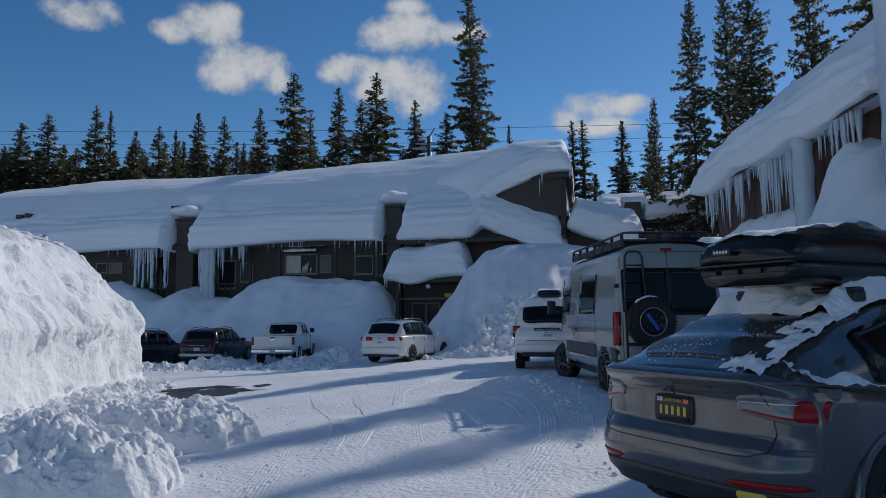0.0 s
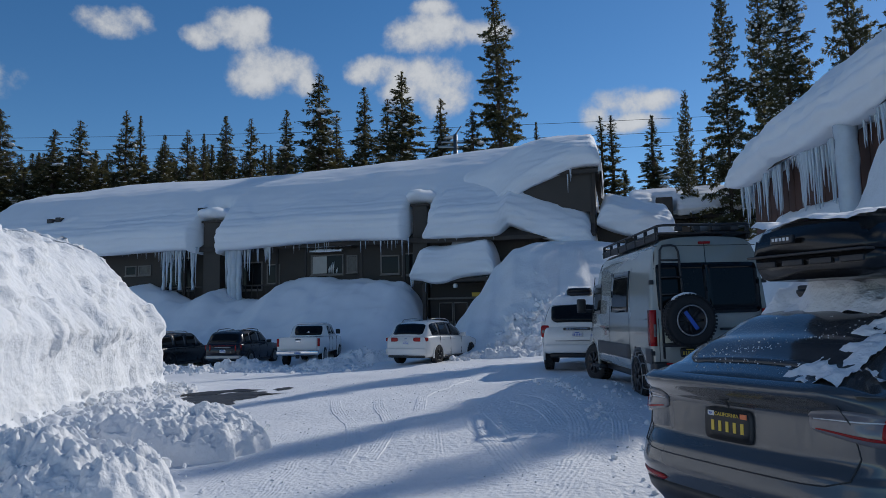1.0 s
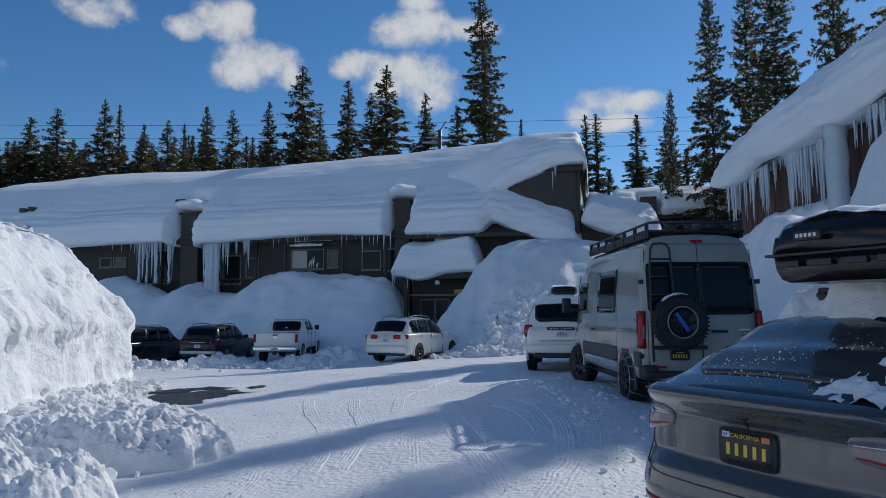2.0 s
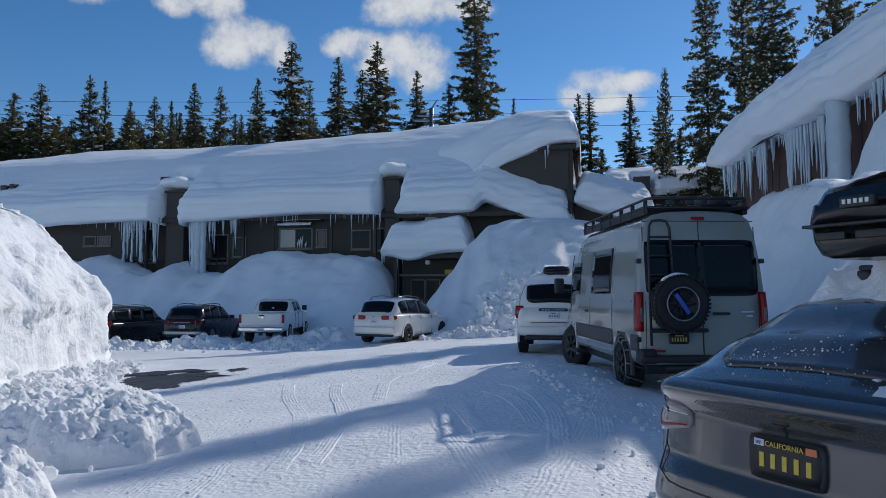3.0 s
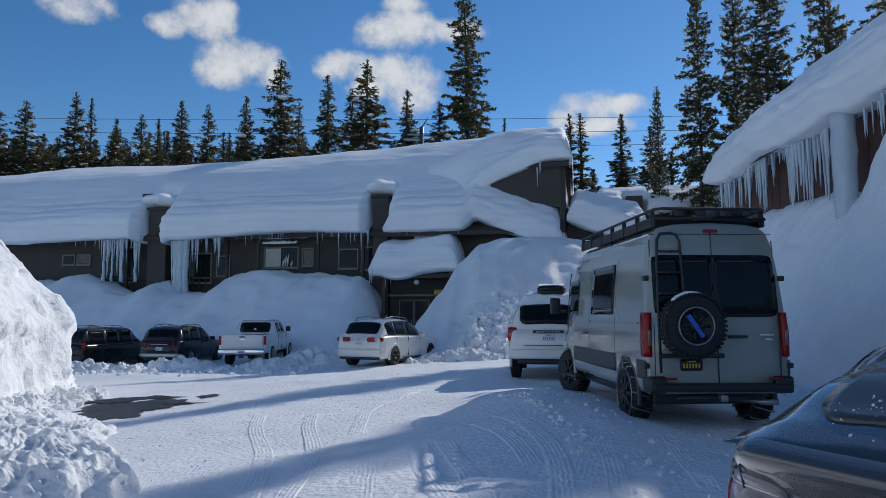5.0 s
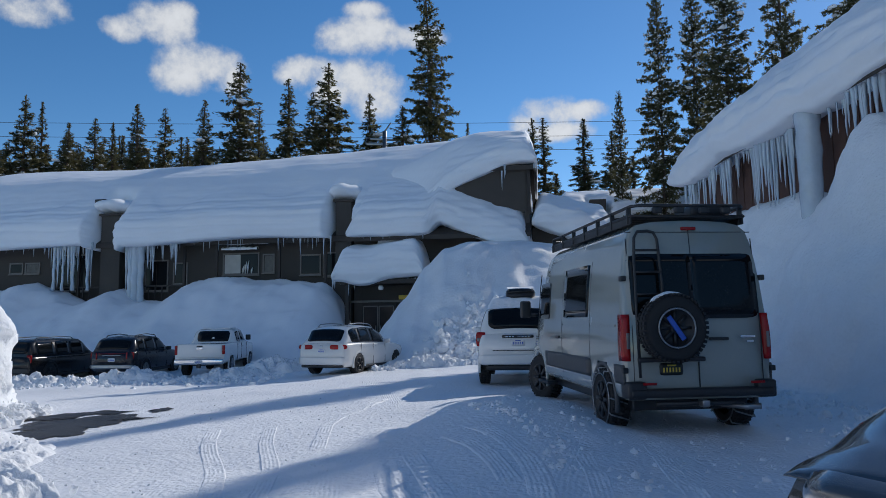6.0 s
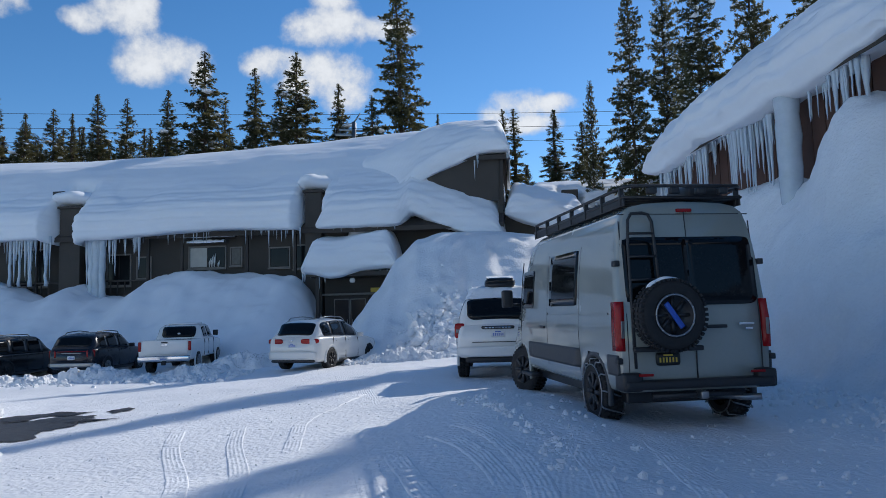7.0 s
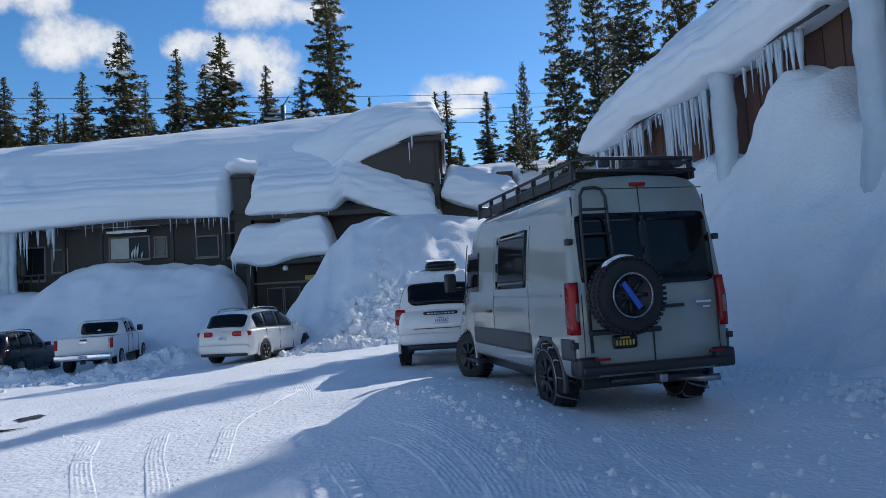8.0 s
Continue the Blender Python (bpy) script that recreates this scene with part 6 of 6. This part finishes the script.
def n_side(s):
    def f(y, h):
        zb, zr, w = along(n_deck, y) - 0.02, along(n_roof, y), NW * along(n_plan, y)
        return (s * w * (0.92 - 0.26 * h ** 1.5 + 0.03 * math.sin(3.14 * h)), y, zb + (zr - zb) * h)
    return f


def n_top(x, y):
    return (x, y, along(n_roof, y) + 0.026 - 0.03 * (x / 0.6) ** 2)


for s in (-1, 1):
    for a, b in ((0.85, 1.45), (1.52, 2.45), (2.52, 3.4)):
        e = (a, b) if s > 0 else (b, a)
        part("side_window", pane(n_side(s), e[0], e[1], 0.1, 0.86, 8, 6, 0.008, 0.01, 0.12), CARGLASS, near)
part("rear_window", pane(n_top, -0.58, 0.58, 0.30, 1.32, 24, 24, 0.012, 0.01, 0.14), WET_GLASS, near)
part("glass_roof", pane(n_top, -0.56, 0.56, 1.36, 3.0, 12, 16, 0.008, 0.01, 0.05), CARGLASS, near)
part("windscreen", pane(n_top, -0.56, 0.56, 3.03, 3.8, 12, 12, 0.008, 0.01, 0.1), CARGLASS, near)


def crust(name, label, f, u0, u1, v0, v1, thick, keep, parent=None, m=None, nu=60, nv=60, mat=None):
    """Patchy snow lying on a surface, with a ragged edge: thick(u, v) may fall below zero, and there it ends."""
    us, vs = spread(u0, u1, nu), spread(v0, v1, nv)

    def g(u, v):
        p = Vector(f(u, v))
        return (p.x, p.y, p.z + max(-0.03, thick(u, v)))

    bm = grid(g, us, vs, lambda u, v: keep(u, v) and thick(u, v) > -0.012)
    bmesh.ops.delete(bm, geom=[v for v in bm.verts if not v.link_faces], context="VERTS")
    ob = part(name, bm, mat or SNOW_ROUGH, parent)
    if m is not None:
        ob.matrix_basis = m
    if label:
        tagged(ob, label, "snow")
    return ob


NEAR = near.matrix_basis.copy()


def roof_crust(x, y):
    edge = min(1.0, (0.62 - abs(x)) / 0.12)
    return (0.24 + 0.14 * fbm(x, y, 3, 0.3, 5)) * smooth(0.9, 1.3, y + 0.25 * fbm(x, y, 1, 0.4, 3)) * edge - 0.015


crust("car_snow", "crusted snow on the grey car's roof", n_top, -0.6, 0.6, 0.95, 2.9, roof_crust, lambda x, y: True, m=NEAR, nu=50, nv=70)


def sill_crust(x, y):
    low = smooth(0.36, 0.24, y + 0.05 * fbm(x, y, 2, 0.3, 3)) * smooth(0.15, 0.5, x + 0.1 * fbm(x, y, 8, 0.3, 2))
    side = 1.3 * smooth(0.28, 0.42, x + 0.14 * fbm(x, y, 5, 0.3, 3) - 0.06 * (y - 0.6))
    return 0.034 * max(low, side) * smooth(0.66, 0.57, x) + 0.03 * fbm(x, y, 7, 0.1, 4) - 0.022


crust("car_snow", "ragged snow along the grey car's rear window", n_top, -0.3, 0.60, 0.17, 1.25, sill_crust, lambda x, y: True, m=NEAR, nu=80, nv=80)
spots = []
grit = random.Random(31)
for k in range(240):
    q = grit.random()
    x, y = -0.45 + 0.95 * q + grit.gauss(0, 0.035), 0.34 + 0.5 * q * q + abs(grit.gauss(0, 0.06)) * (1 if k % 3 else 3)
    if k % 4 == 0:
        x, y = grit.uniform(-0.5, 0.6), grit.uniform(0.2, 0.34)
    p = NEAR @ Vector(n_top(x, y))
    spots.append((p.x, p.y, p.z + 0.014, 0.0015 + 0.005 * grit.random() ** 3))
rubble("ice_crumbs", spots, SNOW_ROUGH, "beads of ice on the grey car's rear glass", "ice", seed=33)
crust("car_snow", "snow lying along the grey car's flank", lambda x, y: (0.62 + 0.28 * x, y, along(n_deck, y) + 0.12 - 0.13 * x + 0.03 * fbm(x, y, 0, 0.3, 2)), 0, 1, 0.3, 1.9,
      lambda x, y: 0.03 + 0.05 * fbm(x, y, 4, 0.25, 4) - 0.04 * abs(x - 0.5), lambda x, y: True, m=NEAR, nu=20, nv=60)

# the roof box
cargo = thing("roof_box", NEAR @ pose(0.10, 0.66, 1.70), "glossy black roof cargo box dusted with snow", "roof box")
PAINT_GLOSS = material("gloss_black_plastic", (0.010, 0.009, 0.009), 0.2, vary=0.2, scale=3.0, fine=40.0, bump=0.0)


def box_half(y, low):
    k = along([(0, 0.80), (0.05, 0.90), (0.2, 0.97), (1.3, 1.0), (1.9, 0.9), (2.15, 0.55)], y) * 0.45
    h = along([(0, 0.30), (0.1, 0.34), (0.9, 0.37), (1.7, 0.30), (2.15, 0.165)], y)
    if low:
        return [(0, 0.0), (0.78 * k, 0.0), (0.91 * k, 0.02), (0.985 * k, 0.08), (1.0 * k, 0.155), (0.5 * k, 0.157), (0, 0.158)]
    return [(0, 0.15), (0.98 * k, 0.152), (1.02 * k, 0.16), (1.02 * k, 0.19), (0.99 * k, 0.26), (0.93 * k, h - 0.05), (0.85 * k, h), (0.5 * k, h + 0.02), (0, h + 0.025)]


def box_lean(bm, low):
    for v in bm.verts:
        if v.co.y < 0.3:
            v.co.y += ((0.16 - v.co.z) * 0.15 if low else (v.co.z - 0.16) * 0.12) * (1 - v.co.y / 0.3)
    return bm


part("base", box_lean(hull([(y, box_half(y, True)) for y in [0, 0.02, 0.05] + spread(0.1, 2.15, 24)]), True), PAINT_GLOSS, cargo)
part("lid", box_lean(hull([(y, box_half(y, False)) for y in [0, 0.02, 0.05] + spread(0.1, 2.15, 24)]), False), PAINT_GLOSS, cargo)
part("seam", box(-0.4, 0.4, -0.035, 0.1, 0.145, 0.16, 0.004), PLASTIC, cargo)
part("logo_plate", box(-0.2, -0.04, -0.055, -0.02, 0.22, 0.275, 0.012), PLASTIC, cargo)
for k in range(5):
    part("logo_bar", box(-0.18 + 0.026 * k, -0.165 + 0.026 * k, -0.060, -0.05, 0.238, 0.258), PLATE_WHITE, cargo, smooth=False)
for k in range(4):
    part("reflector", box(-0.34 + 0.19 * k, -0.2 + 0.19 * k, -0.02, 0.0, 0.085, 0.12, 0.004), PLASTIC, cargo)
for yy in (0.55, 1.35):
    bar = part("crossbar", box(-0.5, 0.5, yy, yy + 0.07, -0.055, -0.015, 0.015), PLASTIC, cargo)
    for s in (-1, 1):
        part("foot", box(s * 0.46 - 0.04, s * 0.46 + 0.04, yy - 0.02, yy + 0.09, -0.12, -0.04, 0.02), PLASTIC, bar)
crust("box_snow", "thin wind-blown snow on the roof box", lambda x, y: (x, y, along([(0, 0.32), (0.1, 0.36), (0.9, 0.395), (1.7, 0.325), (2.15, 0.18)], y) - 0.02 * (x / 0.4) ** 2), -0.42, 0.42, 0.04, 1.8,
      lambda x, y: 0.02 + 0.035 * fbm(x, y, 2, 0.3, 4) * 1.3 + 0.02 * smooth(0.2, 0.8, y), lambda x, y: True, m=NEAR @ pose(0.10, 0.66, 1.72))

# roof box and snow of the white off-road car
RM = runner.matrix_basis.copy()
rbox = thing("roof_box", RM @ pose(0.08, 0.5, 2.0) @ Matrix.Diagonal((0.78, 0.85, 0.6, 1)), "black roof box on the white off-road car", "roof box")
part("lid", hull([(y, box_half(y, False)) for y in [0, 0.02, 0.05] + spread(0.1, 2.15, 16)]), PAINT_GLOSS, rbox)
part("base", hull([(y, box_half(y, True)) for y in [0, 0.02, 0.05] + spread(0.1, 2.15, 16)]), PLASTIC, rbox)
crust("car_snow", "thick snow on the white off-road car's roof", lambda x, y: (x, y, along(RUNNER["roof"], y) + 0.02), -0.68, 0.68, 0.3, 2.7,
      lambda x, y: (0.2 + 0.08 * fbm(x, y, 5, 0.5, 3)) * min(1, (0.7 - abs(x)) / 0.12) * smooth(0.28, 0.5, y), lambda x, y: True, m=RM, nu=30, nv=50)
crust("box_snow", "snow on the black roof box", lambda x, y: (x, y, along([(0, 0.32), (0.9, 0.395), (1.7, 0.325), (2.15, 0.18)], y)), -0.4, 0.4, 0.05, 1.8,
      lambda x, y: 0.03 + 0.05 * fbm(x, y, 2, 0.3, 4), lambda x, y: True, m=rbox.matrix_basis.copy(), nu=30, nv=40)


# ---- trees ----
def conifer(seed, height, width, bare=0.12, density=1.0, taper=1.0, gaps=0.0, snowy=0.0, lean=0.0):
    """A conifer: tapered trunk, drooping limbs in uneven whorls, sprays of needles; standing at the origin."""
    r = random.Random(seed)
    rg = np.random.default_rng(seed)
    root = thing("conifer_tree", Matrix(), "tall dark green conifer behind the buildings", "tree", "conifers")
    n = 14
    path = [(lean * (k / n) ** 2 + 0.06 * r.uniform(-1, 1), 0.06 * r.uniform(-1, 1), -1.0 + (height + 0.6) * k / n) for k in range(n + 1)]
    part("trunk", tube(path, [0.011 * height * (1 - 0.93 * k / n) + 0.02 for k in range(n + 1)], 9), BARK, root)
    limbs = bmesh.new()
    base, clumps = [], []
    z = height * bare
    while z < height * 0.985:
        t = (z - height * bare) / (height * (1 - bare))
        reach = width * (1 - t) ** taper * (0.55 + 0.45 * min(1, t * 5)) * r.uniform(0.8, 1.1) + 0.05
        for _ in range(r.randint(1, 3)):
            if r.random() < gaps:
                continue
            a, ln = r.uniform(0, 2 * math.pi), reach * r.uniform(0.55, 1.2)
            droop, rise = r.uniform(0.1, 0.45) * ln * (1 - 0.8 * t), r.uniform(-0.1, 0.45) * ln * (0.4 + 1.6 * t)
            pts = [Vector((lean * (z / height) ** 2 + math.cos(a) * ln * q, math.sin(a) * ln * q, z + rise * q - droop * q * q)) for q in (0, 0.3, 0.6, 0.85, 1)]
            tube(pts, [0.016 * ln + 0.012, 0.012 * ln + 0.01, 0.01, 0.008, 0.005], 4, limbs)
            for k in range(max(3, int(ln * 16 * density))):
                q = r.uniform(0.12, 1.0) ** 0.8
                i = min(3, int(q / 0.26))
                p = pts[i].lerp(pts[i + 1], (q - (0, 0.3, 0.6, 0.85)[i]) / (0.3, 0.3, 0.25, 0.15)[i])
                sway = ln * 0.26 * (1.15 - q)
                base.append((p.x + r.gauss(0, 0.5) * sway, p.y + r.gauss(0, 0.5) * sway, p.z - abs(r.gauss(0, 0.10))))
                clumps.append(a)
        z += r.uniform(0.08, 0.18) * (0.6 + 0.45 * (1 - t)) * (height / 20) ** 0.5
    tagged(part("limb", limbs, BARK, root), kind="stuff")
    base = np.array(base)
    m = len(base)
    ang = np.array(clumps)[:, None] + rg.normal(0, 0.9, (m, 5))
    tilt = rg.normal(-0.15, 0.45, (m, 5))
    ln = rg.uniform(0.14, 0.42, (m, 5)) * (0.75 + 0.25 * height / 22) * (1 - 0.6 * (base[:, 2:3] / height) ** 3)
    d = np.stack([np.cos(ang) * np.cos(tilt), np.sin(ang) * np.cos(tilt), np.sin(tilt)], -1)
    w = np.stack([-np.sin(ang), np.cos(ang), rg.normal(0, 0.5, (m, 5))], -1) * (0.13 * ln)[..., None] * 1.15
    p0 = base[:, None] - d * ln[..., None] * 0.3
    tri = np.stack([p0 + w, p0 - w, p0 + d * ln[..., None] - w * 0.15, p0 + d * ln[..., None] * 0.95 + w * 0.3], 2).reshape(-1, 3)
    me = bpy.data.meshes.new("crown")
    q = np.arange(len(tri)).reshape(-1, 4)
    me.from_pydata(tri.tolist(), [], q.tolist())
    tagged(part_of("crown", me, NEEDLES, root, smooth=False), kind="stuff")
    if snowy:
        spots = [base[k] for k in rg.choice(m, int(m * snowy), replace=False) if base[k][2] < height * 0.86]
        verts, faces = [], []
        ico = bmesh.new()
        bmesh.ops.create_icosphere(ico, subdivisions=1, radius=1)
        bv = np.array([v.co[:] for v in ico.verts])
        bf = np.array([[v.index for v in f.verts] for f in ico.faces])
        ico.free()
        for k, s in enumerate(spots):
            size = rg.uniform(0.04, 0.13) * (2.4 if rg.random() < 0.05 else 1)
            verts.append(bv * (1 + 0.2 * rg.normal(size=(len(bv), 1))) * size * (1.2, 1.2, 0.55) + s + (0, 0, 0.05))
            faces.append(bf + k * len(bv))
        me = bpy.data.meshes.new("snow_load")
        me.from_pydata(np.concatenate(verts).tolist(), [], np.concatenate(faces).tolist())
        tagged(part_of("snow_load", me, SNOW, root, "clumps of snow on the branches"), kind="stuff")
    return root


FIR = [conifer(11, 22, 3.2, 0.06, 1.2, 0.9, 0.03, 0.05), conifer(12, 22, 2.4, 0.08, 1.2, 1.0, 0.08, 0.03), conifer(13, 22, 3.6, 0.05, 1.3, 0.8, 0.02, 0.06),
       conifer(14, 22, 1.8, 0.12, 1.0, 0.8, 0.25, 0.0), conifer(15, 26, 3.0, 0.12, 1.4, 0.55, 0.12, 0.02, 0.6), conifer(16, 24, 3.8, 0.1, 1.7, 0.6, 0.05, 0.10)]
HEIGHTS = [22, 22, 22, 22, 26, 24]
WIDTHS = [3.2, 2.4, 3.6, 1.8, 3.0, 3.8]
# x, y, height of the tip, half width
BACK = [
    (-60.9, 86, 27.8, 3.3), (-55.9, 84, 28.3, 3.0), (-49.5, 84, 29.3, 2.5), (-49.9, 88, 29.8, 1.8), (-43.2, 82, 25.2, 2.1), (-42.2, 86, 26.9, 2.3), (-39.0, 84, 25.7, 1.7), (-34.3, 80, 26.6, 2.4),
    (-31.1, 80, 26.1, 2.0), (-30.1, 84, 23.8, 1.2), (-26.7, 80, 27.0, 2.2), (-21.8, 77, 30.2, 3.1), (-21.9, 85, 27.7, 1.3), (-16.3, 76, 27.9, 2.4), (-14.4, 80, 27.7, 2.4), (-11.7, 74, 28.8, 3.1),
    (-8.0, 80, 27.4, 2.5), (-3.8, 72, 23.4, 2.4), (3.9, 110, 32.5, 1.9), (12.1, 95, 28.7, 1.2), (13.4, 94, 28.4, 1.2), (17.9, 90, 27.0, 1.8), (22.0, 92, 25.9, 2.1), (-64.0, 80, 29.0, 3.3),
]
SLOPE = [
    (14.9, 60, 20.4, 1.4), (17.4, 57, 28.0, 2.4), (21.3, 60, 30.0, 2.6), (23.6, 62, 25.0, 1.8), (16.3, 41.5, 22.5, 2.0), (24.6, 51.8, 31.0, 2.4), (22.0, 39, 26.0, 2.3), (23.8, 37.2, 26.5, 1.6),
    # 23.8 is set for its shadow band; 27.5, 31 and 34 are unseen shade casters
    (27.5, 33, 27.0, 2.9), (31.0, 31, 26.0, 2.9), (34, 27, 27, 2.9), (19.5, 96, 22.0, 2.2), (24.5, 92, 22.5, 2.4), (15.8, 100, 22.0, 2.2), (20.4, 84, 20.5, 2.2), (11.5, 98, 21.0, 2.0),
]
TREES = [(*b, 3 if b[3] < 1.7 else (1, 0, 2)[k % 3] if b[3] < 2.6 else (0, 2)[k % 2]) for k, b in enumerate(BACK)] + [(*b, 5 if b[1] < 70 else 1) for b in SLOPE] + [(-0.7, 73, 37.4, 1.9, 4)]
fill = random.Random(77)
for k in range(180):      # the denser wood between them
    x = -82 + 86 * (k + fill.random()) / 130 if k < 130 else -84 + 46 * (k - 130 + fill.random()) / 50
    y = fill.uniform(86, 104)
    TREES.append((x * y / 86, y, 1.5 + (y - 3) * fill.uniform(0.22, 0.285) * (1.0 if x < -8 else 0.92), fill.uniform(2.1, 3.3), fill.randrange(3)))
for k, (x, y, tip, half, kind) in enumerate(TREES):
    s = (tip + 0.5) / HEIGHTS[kind]
    fat = half * (1.35 if y < 50 else 1.15 if y < 66 else 3.2 if x > 5 else 2.15) / WIDTHS[kind]
    t = copy_thing(FIR[kind], pose(x, y, -0.5, 0, 0, 67 * k % 360))
    t.scale = (fat, fat, s)
    tagged(t, ("snow-laden tall conifer on the slope" if kind == 5 else "slender sparse conifer behind the lodge" if kind == 3 else "broad dark conifer behind the lodge" if kind == 2 else "tall ragged pine towering over the lodge" if kind == 4 else "dark green conifer behind the lodge roof"))
for f in FIR:
    for o in (*f.children_recursive, f):
        bpy.data.objects.remove(o)

# the far wood as one
wood = random.Random(9)
verts, faces = [], []
for k in range(420):
    x, y = wood.uniform(-150, 130), wood.uniform(125, 210)
    h, w = wood.uniform(15, 27), wood.uniform(2.2, 3.6)
    for tier in range(9):
        z0 = -1 + h * tier / 9.5
        rad = w * (1 - tier / 9.5) * wood.uniform(0.8, 1.15)
        c = len(verts)
        verts.append((x, y, z0 + h * 0.24))
        for q in range(9):
            a = 2 * math.pi * q / 9 + tier
            rr = rad * wood.uniform(0.55, 1.2)
            verts.append((x + rr * math.cos(a), y + rr * math.sin(a), z0 + wood.uniform(-0.5, 0.6)))
        faces += [(c, c + 1 + q, c + 1 + (q + 1) % 9) for q in range(9)]
me = bpy.data.meshes.new("far_wood")
me.from_pydata(verts, [], faces)
tagged(part_of("far_wood", me, NEEDLES, smooth=False), "distant dark conifer wood on the slope", "wood", kind="stuff")

# chairlift tower and cables
tower = thing("lift_tower", pose(-6.2, 78, 0, 0, 0, 12), "steel chairlift tower with a crossarm among the trees", "lift tower")
part("mast", tube([(0, 0, -1), (0, 0, 22.0)], [0.35, 0.25], 12), STEEL, tower)
part("crossarm", box(-2.0, 2.0, -0.15, 0.15, 20.4, 20.7, 0.03), STEEL, tower)
part("crossarm", box(-1.6, 1.6, -0.12, 0.12, 21.0, 21.2, 0.03), STEEL, tower)
for s in (-1, 1):
    part("sheave_train", box(s * 1.9 - 0.12, s * 1.9 + 0.12, -1.3, 1.3, 20.7, 21.0, 0.04), PLASTIC, tower)
part("brace", tube([(0, 0, 22.0), (0.7, 0, 23.0)], 0.08, 8), STEEL, tower)
for dz, dy in ((20.95, -1.5), (20.2, 1.5), (22.9, 0.0)):
    pts = [(x, 78 + dy + 0.02 * x, dz - 1.3 * (1 - ((x - 5) / 75) ** 2) + 1.2) for x in spread(-95, 80, 40)]
    tagged(part("lift_cable", tube(pts, 0.024, 5), CABLE), "thin steel cable strung above the roofs", "cable", "lift cables")
